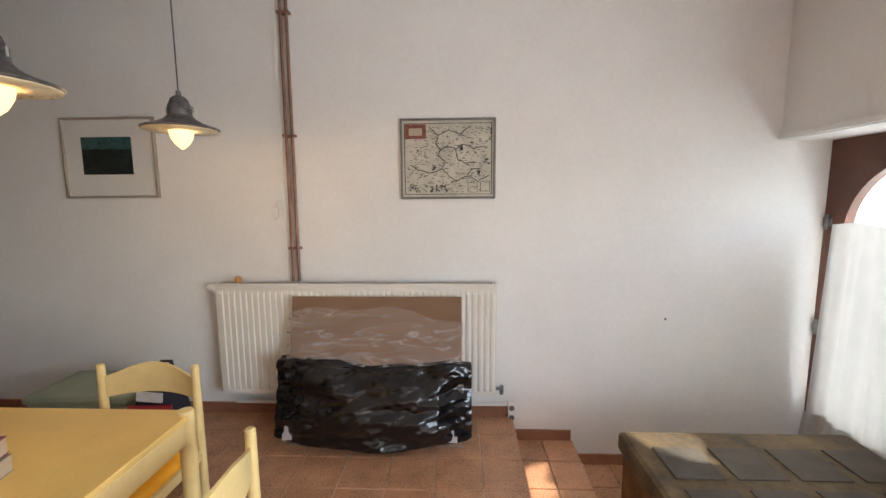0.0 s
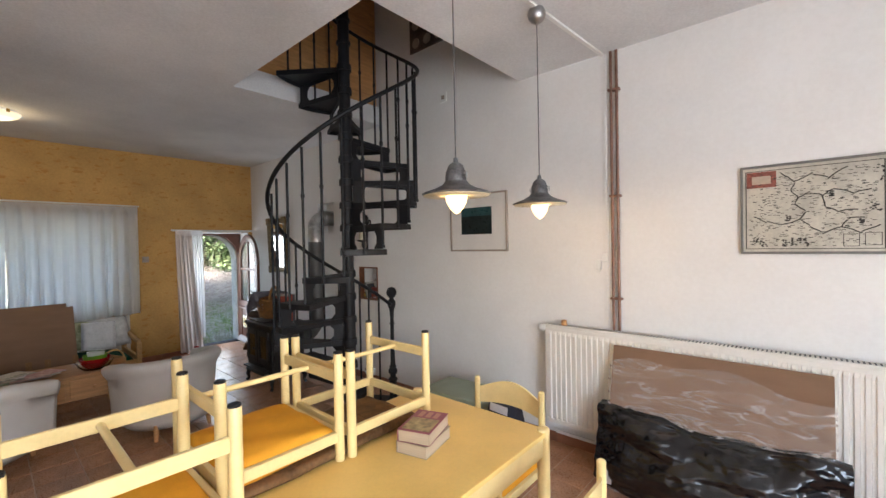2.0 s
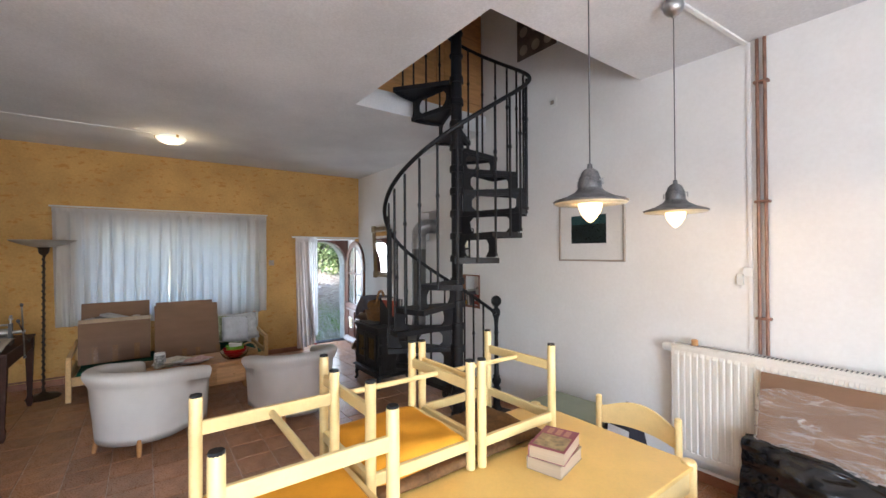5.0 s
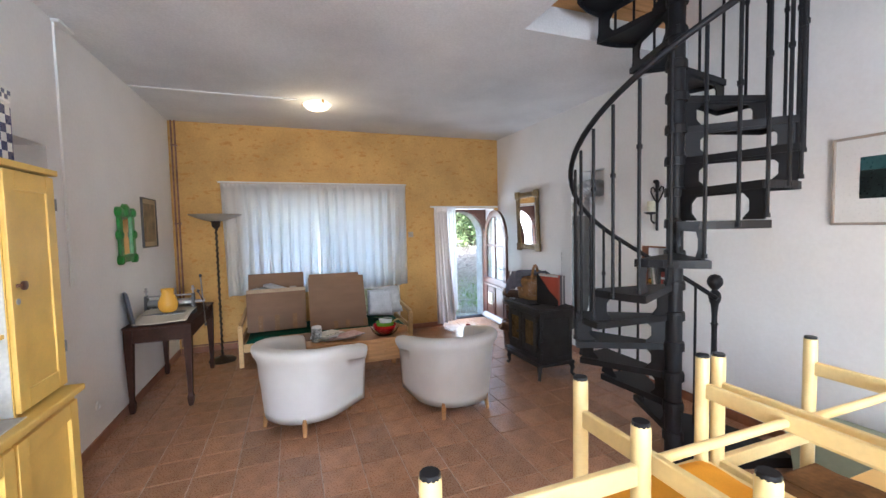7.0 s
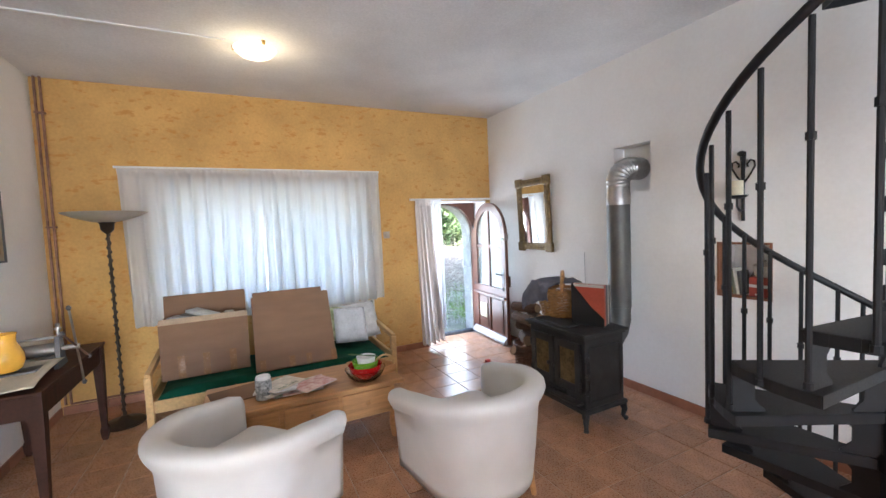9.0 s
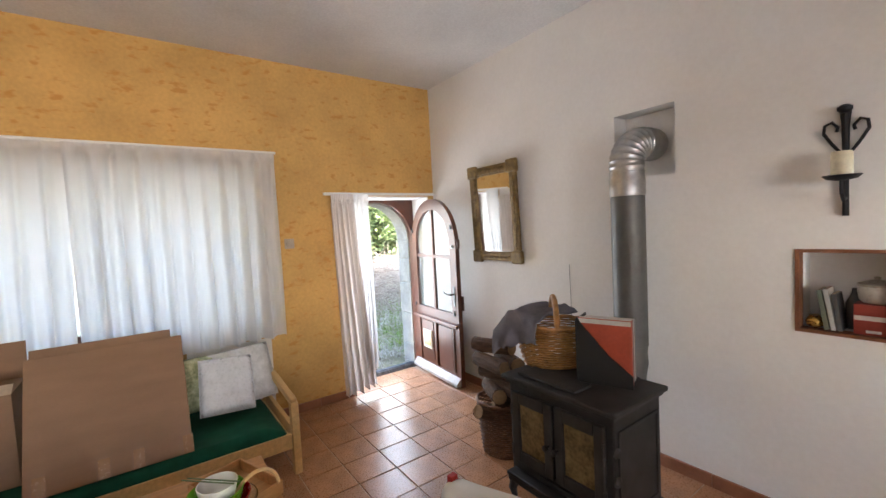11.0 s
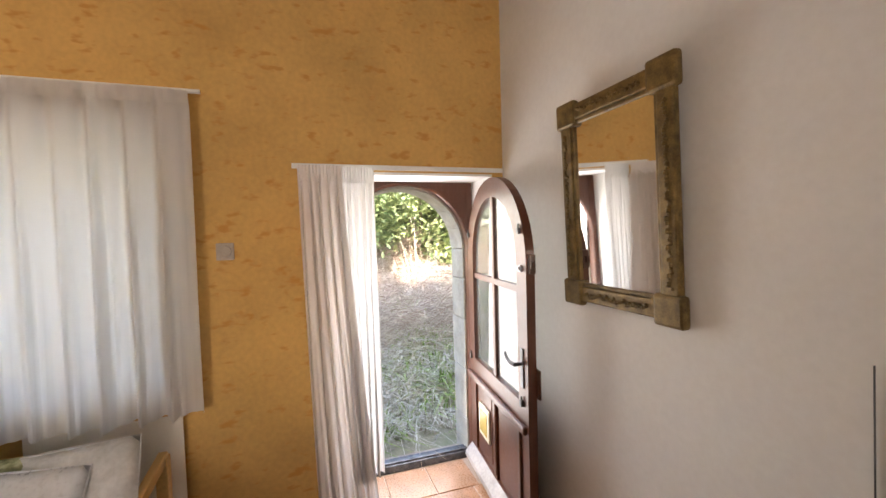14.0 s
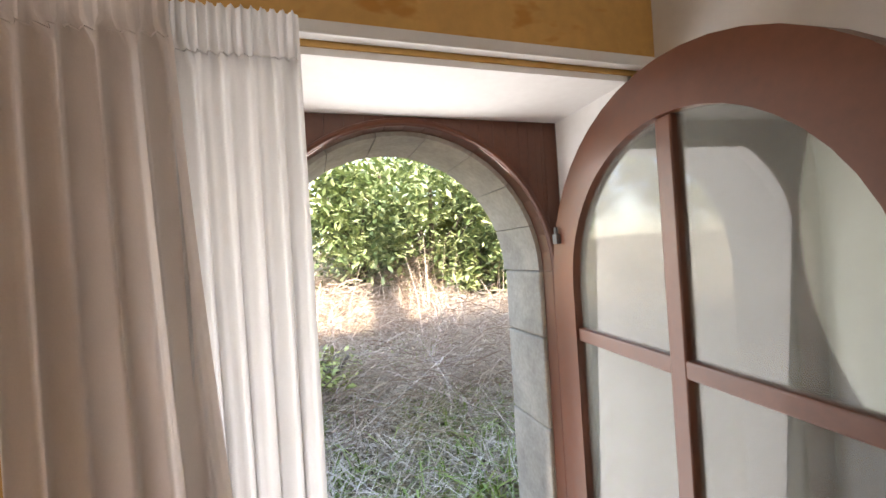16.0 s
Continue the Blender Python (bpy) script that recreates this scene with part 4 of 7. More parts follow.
bx(bm, RX0, RX0 + 0.012, 2.628, 2.69, RZB, RZT - 0.02)
bx(bm, RX1 - 0.012, RX1, 2.628, 2.69, RZB, RZT - 0.02)
bx(bm, RX0 + 0.012, RX1 - 0.012, 2.628, 2.645, RZT - 0.045, RZT - 0.02)
bx(bm, RX0 + 0.012, RX1 - 0.012, 2.626, 2.645, RZB, RZB + 0.03)
part("casing", bm, M_RAD, rad)
gr = bm_new()
for i in range(90):
    x = RX0 + 0.02 + (RX1 - RX0 - 0.04) * i / 90
    bx(gr, x, x + 0.008, 2.64, 2.69, RZT + 0.0005, RZT + 0.002)
part("top_grille", gr, M_LEAD, rad)
bm = bm_new()
lathe(bm, [(0.026, 0), (0.03, 0.01), (0.03, 0.05), (0.022, 0.065), (0.012, 0.07)], pose(RX0 - 0.005, 2.66, RZT - 0.035, 0, -90), 16)
part("thermostat_valve", bm, M_WHITEP, rad, smooth=True)
bm = bm_new()
rod(bm, (RX1, 2.66, RZB + 0.04), (RX1 + 0.05, 2.66, RZB + 0.04), 0.012)
rod(bm, (RX1 + 0.04, 2.66, RZB + 0.06), (RX1 + 0.04, 2.66, RZB + 0.0), 0.014)
part("lockshield_valve", bm, M_ZINC, rad, smooth=True)
for x in (RX0 + 0.35, RX1 - 0.35):
    part("bracket", bx(bm_new(), x - 0.015, x + 0.015, 2.70, YN - 0.0005, RZB + 0.05, RZT - 0.05), M_RAD, rad)
one("wooden_pot", lathe(bm_new(), [(0.02, 0), (0.024, 0.008), (0.02, 0.022), (0.024, 0.034), (0.016, 0.042)], pose(-1.645, 2.665, RZT + 0.001), 16), M_PINE, "small turned wooden pot standing on the radiator", "pot", smooth=True)
pipes = thing("heating_pipes", "pair of dull copper heating pipes clipped to the wall", "pipes")
for x in (-1.28, -1.24):
    part("pipe", rod(bm_new(), (x, 2.715, 0.978), (x, 2.715, 3.008), 0.0105, n=12), M_COPPER, pipes, smooth=True)
for z in (1.2, 1.95, 2.72):
    part("clip", bx(bm_new(), -1.30, -1.22, 2.70, YN - 0.0005, z, z + 0.016, bev=0.002), M_COPPER, pipes)
one("cable_conduit", bx(bm_new(), -1.343, -1.32, YN - 0.014, YN - 0.0005, 0.99, ZC - 0.016, bev=0.002), M_WALL, "painted cable conduit beside the copper pipes", "conduit")
jb = thing("junction_box", "small white junction box on the cable conduit", "junction box")
part("box", bx(bm_new(), -1.367, -1.315, YN - 0.03, YN - 0.0145, 1.475, 1.535, bev=0.004), M_WHITEP, jb)
cond = one("cable_conduit", bx(bm_new(), -1.75, 0.20, YN - 0.03, YN - 0.0145, 0.08, 0.105, bev=0.003), M_WALL, "white cable conduit above the skirting", "conduit")
so = thing("wall_socket", "white double socket at the end of the conduit", "socket")
part("plate", bx(bm_new(), 0.205, 0.255, YN - 0.045, YN - 0.0005, -0.03, 0.115, bev=0.006), M_WHITEP, so)
for z in (0.005, 0.075):
    part("outlet", lathe(bm_new(), [(0.019, 0), (0.019, 0.003), (0.012, 0.003)], pose(0.23, YN - 0.0452, z, 90), 16), M_LEAD, so)

mapp = thing("framed_map", "old engraved map in a thin silver frame", "framed map")
MX0, MX1, MZ0, MZ1 = -0.523, 0.106, 1.536, 2.059
M_SILV = mat("silver_frame", (0.22, 0.215, 0.20), 0.4, metal=0.7)
for a in ((MX0, MX1, MZ0, MZ0 + 0.014), (MX0, MX1, MZ1 - 0.014, MZ1), (MX0, MX0 + 0.014, MZ0 + 0.014, MZ1 - 0.014), (MX1 - 0.014, MX1, MZ0 + 0.014, MZ1 - 0.014)):
    part("frame_bar", bx(bm_new(), a[0], a[1], YN - 0.024, YN - 0.001, a[2], a[3], bev=0.002), M_SILV, mapp)
M_INK = mat("map_ink", (0.035, 0.03, 0.025), 0.6)
part("map_sheet", bx(bm_new(), MX0 + 0.014, MX1 - 0.014, YN - 0.012, YN - 0.008, MZ0 + 0.014, MZ1 - 0.014), mat("old_map_paper", (0.58, 0.55, 0.46), 0.5, var=0.12, scale=9, fine=70), mapp)
yk0, yk1 = YN - 0.0136, YN - 0.0122
mw, mh = MX1 - MX0, MZ1 - MZ0


def mp_(u, v):
    return MX0 + mw * u, MZ0 + mh * v


rng = random.Random(12)
bm = bm_new()
for u0, u1, v0, v1 in ((0.04, 0.96, 0.055, 0.062), (0.04, 0.96, 0.935, 0.942), (0.04, 0.048, 0.06, 0.94), (0.952, 0.96, 0.06, 0.94)):
    (a, b), (c_, d) = mp_(u0, v0), mp_(u1, v1)
    bx(bm, a, c_, yk0, yk1, b, d)
rivers = [[(0.30, 0.90), (0.36, 0.84), (0.40, 0.78), (0.37, 0.70), (0.42, 0.62), (0.40, 0.55), (0.47, 0.46), (0.44, 0.38), (0.5, 0.30)],
          [(0.42, 0.62), (0.50, 0.66), (0.58, 0.62), (0.66, 0.68), (0.78, 0.62), (0.88, 0.66)], [(0.40, 0.80), (0.52, 0.86), (0.62, 0.80), (0.74, 0.90)],
          [(0.10, 0.42), (0.2, 0.36), (0.32, 0.33), (0.44, 0.38)], [(0.5, 0.30), (0.58, 0.22), (0.7, 0.28), (0.82, 0.22), (0.93, 0.30)], [(0.58, 0.62), (0.60, 0.5), (0.68, 0.44), (0.8, 0.46)], [(0.7, 0.28), (0.74, 0.36), (0.84, 0.38)]]
for rv in rivers:
    for (u0, v0), (u1, v1) in zip(rv, rv[1:]):
        seg = 4
        for s in range(seg):
            ua, va = u0 + (u1 - u0) * s / seg, v0 + (v1 - v0) * s / seg + 0.008 * math.sin(9 * u0 + s)
            ub, vb = u0 + (u1 - u0) * (s + 1) / seg, v0 + (v1 - v0) * (s + 1) / seg + 0.008 * math.sin(9 * u0 + s + 1)
            (xa, za), (xb, zb) = mp_(ua, va), mp_(ub, vb)
            rod(bm, (xa, (yk0 + yk1) / 2, za), (xb, (yk0 + yk1) / 2, zb), 0.0028, n=4)
for _ in range(620):
    u, v = rng.uniform(0.06, 0.9), rng.uniform(0.08, 0.9)
    x, z = mp_(u, v)
    bx(bm, x, x + rng.uniform(0.006, 0.02), yk0, yk1, z, z + rng.uniform(0.0015, 0.004))
for u, v, w_, h_ in ((0.08, 0.1, 0.05, 0.08), (0.14, 0.08, 0.05, 0.07), (0.3, 0.08, 0.03, 0.1), (0.35, 0.08, 0.03, 0.1), (0.4, 0.08, 0.03, 0.09), (0.45, 0.08, 0.03, 0.08), (0.9, 0.72, 0.05, 0.18), (0.88, 0.4, 0.05, 0.1), (0.33, 0.36, 0.03, 0.06), (0.62, 0.6, 0.03, 0.05), (0.8, 0.3, 0.03, 0.05)):
    for _ in range(11):
        x, z = mp_(u + rng.uniform(0, w_), v + rng.uniform(0, h_))
        bx(bm, x, x + 0.009, yk0, yk1, z, z + 0.007)
part("river_drawing", bm, M_INK, mapp)
bm = bm_new()
for u0, u1, v0, v1 in ((0.05, 0.27, 0.75, 0.93),):
    (a, b), (c_, d) = mp_(u0, v0), mp_(u1, v1)
    bx(bm, a, c_, yk0 + 0.0004, yk1 - 0.0002, b, d)
cart = part("cartouche", bm, mat("faded_red", (0.30, 0.09, 0.06), 0.6, var=0.3, scale=40), mapp, "faded red title cartouche")
(a, b), (c_, d) = mp_(0.09, 0.79), mp_(0.23, 0.88)
part("title_panel", bx(bm_new(), a, c_, yk0 - 0.001, yk0 + 0.0002, b, d), mat("old_paper", (0.5, 0.4, 0.3), 0.6), cart)
bm = bm_new()
for u, v in ((0.71, 0.08), (0.84, 0.09)):
    (a, b), (c_, d) = mp_(u, v), mp_(u + 0.10, v + 0.13)
    for e in ((a, c_, b, b + 0.003), (a, c_, d - 0.003, d), (a, a + 0.003, b, d), (c_ - 0.003, c_, b, d)):
        bx(bm, e[0], e[1], yk0, yk1, e[2], e[3])
part("inset_drawing", bm, M_INK, mapp)

pic = thing("framed_picture", "framed dark green landscape print with a wide white mount", "picture")
PX0, PX1, PZ0, PZ1 = -2.846, -2.19, 1.557, 2.098
M_FRW = mat("pale_brown_frame", (0.42, 0.36, 0.30), 0.5)
for a in ((PX0, PX1, PZ0, PZ0 + 0.016), (PX0, PX1, PZ1 - 0.016, PZ1), (PX0, PX0 + 0.016, PZ0 + 0.016, PZ1 - 0.016), (PX1 - 0.016, PX1, PZ0 + 0.016, PZ1 - 0.016)):
    part("frame_bar", bx(bm_new(), a[0], a[1], YN - 0.026, YN - 0.001, a[2], a[3], bev=0.003), M_FRW, pic)
part("mount", bx(bm_new(), PX0 + 0.016, PX1 - 0.016, YN - 0.012, YN - 0.008, PZ0 + 0.016, PZ1 - 0.016), mat("white_mount", (0.74, 0.73, 0.70), 0.3, var=0.02), pic)
part("print", bx(bm_new(), PX0 + 0.135, PX1 - 0.17, YN - 0.0145, YN - 0.0122, PZ0 + 0.16, PZ1 - 0.13), mat("dark_green_print", (0.012, 0.02, 0.02), 0.3, var=0.3, scale=8), pic)
part("print_sky", bx(bm_new(), PX0 + 0.137, PX1 - 0.172, YN - 0.016, YN - 0.0147, PZ1 - 0.21, PZ1 - 0.132), mat("teal_sky", (0.03, 0.085, 0.09), 0.3, var=0.2, scale=8), pic)

# packed board leaning on the radiator
pk = thing("wrapped_package", "flat cardboard package wrapped in clear film leaning on the radiator", "package")
lean = pose(-0.68, 2.355, 0.0, -14, 0, 0)
part("cardboard", bx(bm_new(), -0.56, 0.56, 0.0, 0.07, 0.0, 0.93, bev=0.004), M_BOX, pk, m=lean)
nz = noise.noise


def film(u, v):
    x, z = -0.568 + 1.136 * u, 0.0 + (0.76 + 0.10 * math.sin(2.5 * u + 0.6) + 0.02 * math.sin(13 * u)) * v
    d = 0.010 + 0.045 * abs(nz(Vector((3.0 * x, 9 * z + 2 * x, 1)))) + 0.016 * abs(nz(Vector((9 * x, 22 * z, 4))))
    return Vector((x, -d, z))


# clear film; its glints are painted in as pale, denser streaks
M_FILM_GLINTS = mat("creased_film_painted_glints", (0.74, 0.66, 0.60), 0.12, var=0.12, scale=5, fine=30, bump=0.3, bumpd=0.006, coat=0.5)
nt = M_FILM_GLINTS.node_tree
tr = nt.nodes.new("ShaderNodeBsdfTransparent")
mx = nt.nodes.new("ShaderNodeMixShader")
tc = nt.nodes.new("ShaderNodeTexCoord")
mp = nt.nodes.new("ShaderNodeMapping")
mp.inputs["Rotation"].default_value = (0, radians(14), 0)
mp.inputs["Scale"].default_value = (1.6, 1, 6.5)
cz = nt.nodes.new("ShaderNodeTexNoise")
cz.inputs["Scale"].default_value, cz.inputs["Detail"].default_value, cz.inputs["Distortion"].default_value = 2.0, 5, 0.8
# narrow band of the noise turns opaque, standing in for sheen on creases
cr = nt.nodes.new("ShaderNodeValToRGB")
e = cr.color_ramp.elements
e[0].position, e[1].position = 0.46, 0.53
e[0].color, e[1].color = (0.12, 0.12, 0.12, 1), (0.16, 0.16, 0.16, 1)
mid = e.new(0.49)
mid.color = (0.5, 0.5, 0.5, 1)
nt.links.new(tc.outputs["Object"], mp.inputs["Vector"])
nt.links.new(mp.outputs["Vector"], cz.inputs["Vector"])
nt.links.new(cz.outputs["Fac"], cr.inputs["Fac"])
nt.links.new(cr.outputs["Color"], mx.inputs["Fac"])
nt.links.new(tr.outputs[0], mx.inputs[1])
nt.links.new(nt.nodes["Principled BSDF"].outputs[0], mx.inputs[2])
nt.links.new(mx.outputs[0], nt.nodes["Material Output"].inputs["Surface"])
part("clear_film", sheet(bm_new(), 90, 60, film), M_FILM_GLINTS, pk, "creased clear plastic film with glints painted in as pale streaks", smooth="all", m=lean)
bag = thing("black_plastic_bag", "crumpled shiny black plastic sheet round the package foot", "plastic bag")


def sack(u, v):
    x = -0.62 + 1.24 * u
    top = 0.545 - 0.03 * u - 0.02 * math.sin(math.pi * u) + 0.012 * math.sin(9 * u) + 0.008 * math.sin(23 * u)
    low = 0.012 + 0.05 * (1 - math.sin(math.pi * u) ** 0.5)
    z = low + (top - low) * v
    bulge = 0.05 + 0.075 * math.sin(math.pi * min(1, v * 1.1)) ** 0.7 * math.sin(math.pi * (0.08 + 0.84 * u)) ** 0.5 + 0.09 * (1 - v) ** 2 * math.sin(math.pi * u) ** 2
    c1 = 0.055 * nz(Vector((2.6 * x, 0, 7 * z + 1.5 * x))) + 0.022 * nz(Vector((6 * x, 2, 17 * z - 3 * x))) + 0.008 * nz(Vector((22 * x, 5, 34 * z)))
    edge = min(1, 6 * u, 6 * (1 - u))
    return Vector((x, -0.02 - bulge * edge - c1 + (0.05 if v > 0.97 else 0), z))


M_BAG = mat("black_polythene", (0.006, 0.006, 0.007), 0.18, var=0.1, bump=0.15, bumpd=0.004, scale=14, fine=50, spec=0.6)
part("sheet", sheet(bm_new(), 120, 70, sack), M_BAG, bag, smooth="all", m=lean)
for x0, x1, z0, z1 in ((-0.55, -0.49, 0.05, 0.09), (-0.54, -0.50, 0.09, 0.13), (-0.08, -0.05, 0.2, 0.27), (0.46, 0.53, 0.05, 0.085), (0.47, 0.51, 0.085, 0.12)):
    part("label", bx(bm_new(), x0, x1, -0.13 if abs(x0) < 0.2 else -0.075, -0.125 if abs(x0) < 0.2 else -0.07, z0, z1), mat("paper_label", (0.5, 0.47, 0.47), 0.6) if x0 < -0.54 else bpy.data.materials["paper_label"], bag, "pale shipping label", m=lean)

# pale green storage box and dark bag by the wall
gb = thing("storage_box", "pale green translucent plastic storage box with a lid", "storage box", m=pose(-2.50, 2.46, 0, 0, 0, 3))
M_PGREEN = mat("pale_green_plastic", (0.30, 0.34, 0.24), 0.4, var=0.06)
bm = bm_new()
loft(bm, [[Vector((sx * a, sy * b, z)) for sx, sy in ((-1, -1), (1, -1), (1, 1), (-1, 1))] for a, b, z in ((0.27, 0.17, 0.0), (0.30, 0.195, 0.30))])
part("tub", bm, M_PGREEN, gb, bev=0.012)
part("lid", bx(bm_new(), -0.32, 0.32, -0.21, 0.21, 0.30, 0.345, bev=0.014), M_PGREEN, gb)
for s in (-1, 1):
    part("lid_clip", bx(bm_new(), s * 0.32 - 0.012, s * 0.32 + 0.012, -0.06, 0.06, 0.22, 0.335, bev=0.005), M_PGREEN, gb)
hb = thing("tote_bag", "dark blue and red cloth bag beside the chair", "bag", m=pose(-1.96, 2.28, 0, 0, 0, 5) @ Matrix.Diagonal((0.9, 0.9, 0.95, 1)))
bm = bm_new()
loft(bm, [[Vector((0.17 * a * math.cos(t) * (1 + 0.06 * math.sin(3 * t)), 0.12 * a * math.sin(t), z)) for t in [2 * math.pi * k / 20 for k in range(20)]] for a, z in ((0.9, 0), (1.05, 0.1), (1.0, 0.3), (0.85, 0.42), (0.6, 0.50), (0.2, 0.52))])
part("body", bm, mat("navy_cloth", (0.012, 0.012, 0.022), 0.8), hb, smooth=True)
part("red_band", bx(bm_new(), -0.13, 0.15, -0.14, -0.118, 0.30, 0.37, bev=0.008), mat("red_cloth", (0.32, 0.02, 0.03), 0.8), hb)
part("paper", bx(bm_new(), -0.10, 0.06, -0.15, -0.141, 0.40, 0.46, pose(0, 0, 0, 0, 6, 0)), mat("white_paper", (0.7, 0.7, 0.72), 0.7), hb)
part("strap", tube(bm_new(), [(0.02, -0.02, 0.50), (0.04, -0.02, 0.61), (0.10, -0.02, 0.61), (0.12, -0.02, 0.48)], 0.012, 8), mat("dark_strap", (0.02, 0.012, 0.015), 0.7), hb, smooth=True)
jb = thing("junction_box", "small white junction box beside the copper pipes", "junction box")
part("cover", bx(bm_new(), -1.41, -1.37, YN - 0.022, YN - 0.0005, 1.415, 1.49, bev=0.004), M_WHITEP, jb)
part("cable_entry", rod(bm_new(), (-1.39, YN - 0.011, 1.4145), (-1.39, YN - 0.011, 1.395), 0.006, n=10), M_WHITEP, jb)
det = thing("wall_socket", "small white blank socket high on the stairwell wall", "socket")
part("plate", bx(bm_new(), -2.96, -2.88, YN - 0.012, YN - 0.0005, 3.05, 3.14, bev=0.003), M_WHITEP, det)
part("cover", bx(bm_new(), -2.94, -2.90, YN - 0.018, YN - 0.0122, 3.075, 3.115, bev=0.003), M_FRW, det)

one("nail", lathe(bm_new(), [(0.007, 0), (0.006, 0.006), (0.002, 0.008)], pose(1.27, YN - 0.0005, 0.71, 90), 10), M_LEAD, "small dark nail in the white wall", "nail")

# brown upholstered bench below the steps
ben = thing("upholstered_bench", "worn olive-brown suede bench with grey patches", "bench")
part("body", bx(bm_new(), 0.70, 1.80, 0.95, 1.98, LOW, 0.24, bev=0.02), M_SUEDE, ben)
bm = bm_new()
bx(bm, 0.675, 1.82, 0.92, 2.0, 0.24, 0.345, bev=0.03)
part("seat_pad", bm, mat("olive_suede", (0.115, 0.075, 0.03), 0.75, var=0.35, scale=6, fine=40, bump=0.4, bumpd=0.01), ben)
M_GREYP = mat("grey_patchwork", (0.085, 0.07, 0.052), 0.85, var=0.2)
for i in range(4):
    for j in range(3):
        bm = bm_new()
        bx(bm, 0.78 + 0.26 * i, 0.99 + 0.26 * i, 1.06 + 0.28 * j, 1.28 + 0.28 * j, 0.3455, 0.353, bev=0.003)
        part("patch", bm, M_GREYP, ben)

# ---- living end: stove and flue ----
st = thing("wood_stove", "black cast-iron wood stove with two glazed doors on curved legs", "stove")
SX0, SX1, SY0, SY1 = -5.36, -4.74, 1.79, 2.19
part("body", bx(bm_new(), SX0, SX1, SY0, SY1, 0.17, 0.695, bev=0.008), M_STOVE, st)
bm = bm_new()
bx(bm, SX0 - 0.03, SX1 + 0.03, SY0 - 0.035, SY1 + 0.03, 0.715, 0.74, bev=0.008)
bx(bm, SX0 - 0.012, SX1 + 0.012, SY0 - 0.015, SY1 + 0.012, 0.695, 0.715, bev=0.004)
part("top_plate", bm, M_STOVE, st)
part("top_lid", bx(bm_new(), SX0 + 0.05, SX1 - 0.20, SY0 + 0.01, SY1 - 0.25, 0.7405, 0.758, bev=0.008), M_STOVE, st)
part("base_plinth", bx(bm_new(), SX0 - 0.02, SX1 + 0.02, SY0 - 0.025, SY1 + 0.02, 0.135, 0.172, bev=0.01), M_STOVE, st)
M_AMBER = mat("sooty_stove_glass", (0.17, 0.125, 0.06), 0.15, var=0.35, scale=9, bump=0)
for i in range(2):
    x0 = SX0 + 0.035 + i * 0.283
    x1 = x0 + 0.267
    bm = bm_new()
    for a in ((x0, x0 + 0.05, 0.28, 0.66), (x1 - 0.05, x1, 0.28, 0.66), (x0 + 0.05, x1 - 0.05, 0.28, 0.34), (x0 + 0.05, x1 - 0.05, 0.60, 0.66)):
        bx(bm, a[0], a[1], SY0 - 0.026, SY0 - 0.001, a[2], a[3], bev=0.005)
    d = part("door", bm, M_STOVE, st)
    part("door_glass", bx(bm_new(), x0 + 0.045, x1 - 0.045, SY0 - 0.012, SY0 - 0.006, 0.335, 0.605), M_AMBER, d, "sooty amber glass")
    hx = x0 if i == 0 else x1
    for z in (0.34, 0.56):
        part("hinge", rod(bm_new(), (hx, SY0 - 0.022, z - 0.03), (hx, SY0 - 0.022, z + 0.03), 0.009), M_STOVE, d)
    part("knob", lathe(bm_new(), [(0.006, 0), (0.006, 0.02), (0.015, 0.025), (0.015, 0.035), (0.008, 0.04)], pose((x1 - 0.02) if i == 0 else (x0 + 0.02), SY0 - 0.026, 0.45, 90), 12), M_STOVE, d, smooth=True)
part("ash_lip", bx(bm_new(), SX0 + 0.02, SX1 - 0.02, SY0 - 0.07, SY0 - 0.001, 0.205, 0.225, bev=0.006), M_STOVE, st)
part("air_slide", bx(bm_new(), SX0 + 0.2, SX1 - 0.2, SY0 - 0.018, SY0 - 0.001, 0.235, 0.258, bev=0.003), M_STOVE, st)
bm = bm_new()
for a in ((SY0 + 0.03, SY1 - 0.03, 0.21, 0.225), (SY0 + 0.03, SY1 - 0.03, 0.62, 0.635), (SY0 + 0.03, SY0 + 0.045, 0.225, 0.62), (SY1 - 0.045, SY1 - 0.03, 0.225, 0.62)):
    bx(bm, SX1 - 0.002, SX1 + 0.008, a[0], a[1], a[2], a[3])
part("side_panel_rim", bm, M_STOVE, st, bev=0.002)
for z in (0.30, 0.42, 0.55):
    part("side_hinge", lathe(bm_new(), [(0.02, 0), (0.024, 0.008), (0.014, 0.02)], pose(SX1 + 0.001, SY0 + 0.01, z, 0, 90), 10), M_STOVE, st, smooth=True)
for x in (SX0 + 0.01, SX1 - 0.01):
    for y in (SY0 + 0.005, SY1 - 0.01):
        sx, sy = (1 if x > -5 else -1), (1 if y > 2 else -1)
        part("leg", tube(bm_new(), [(x, y, 0.14), (x + 0.012 * sx, y + 0.012 * sy, 0.09), (x + 0.004 * sx, y + 0.004 * sy, 0.04), (x + 0.022 * sx, y + 0.022 * sy, 0.012)], [0.03, 0.022, 0.016, 0.02], 8), M_STOVE, st, smooth=True)

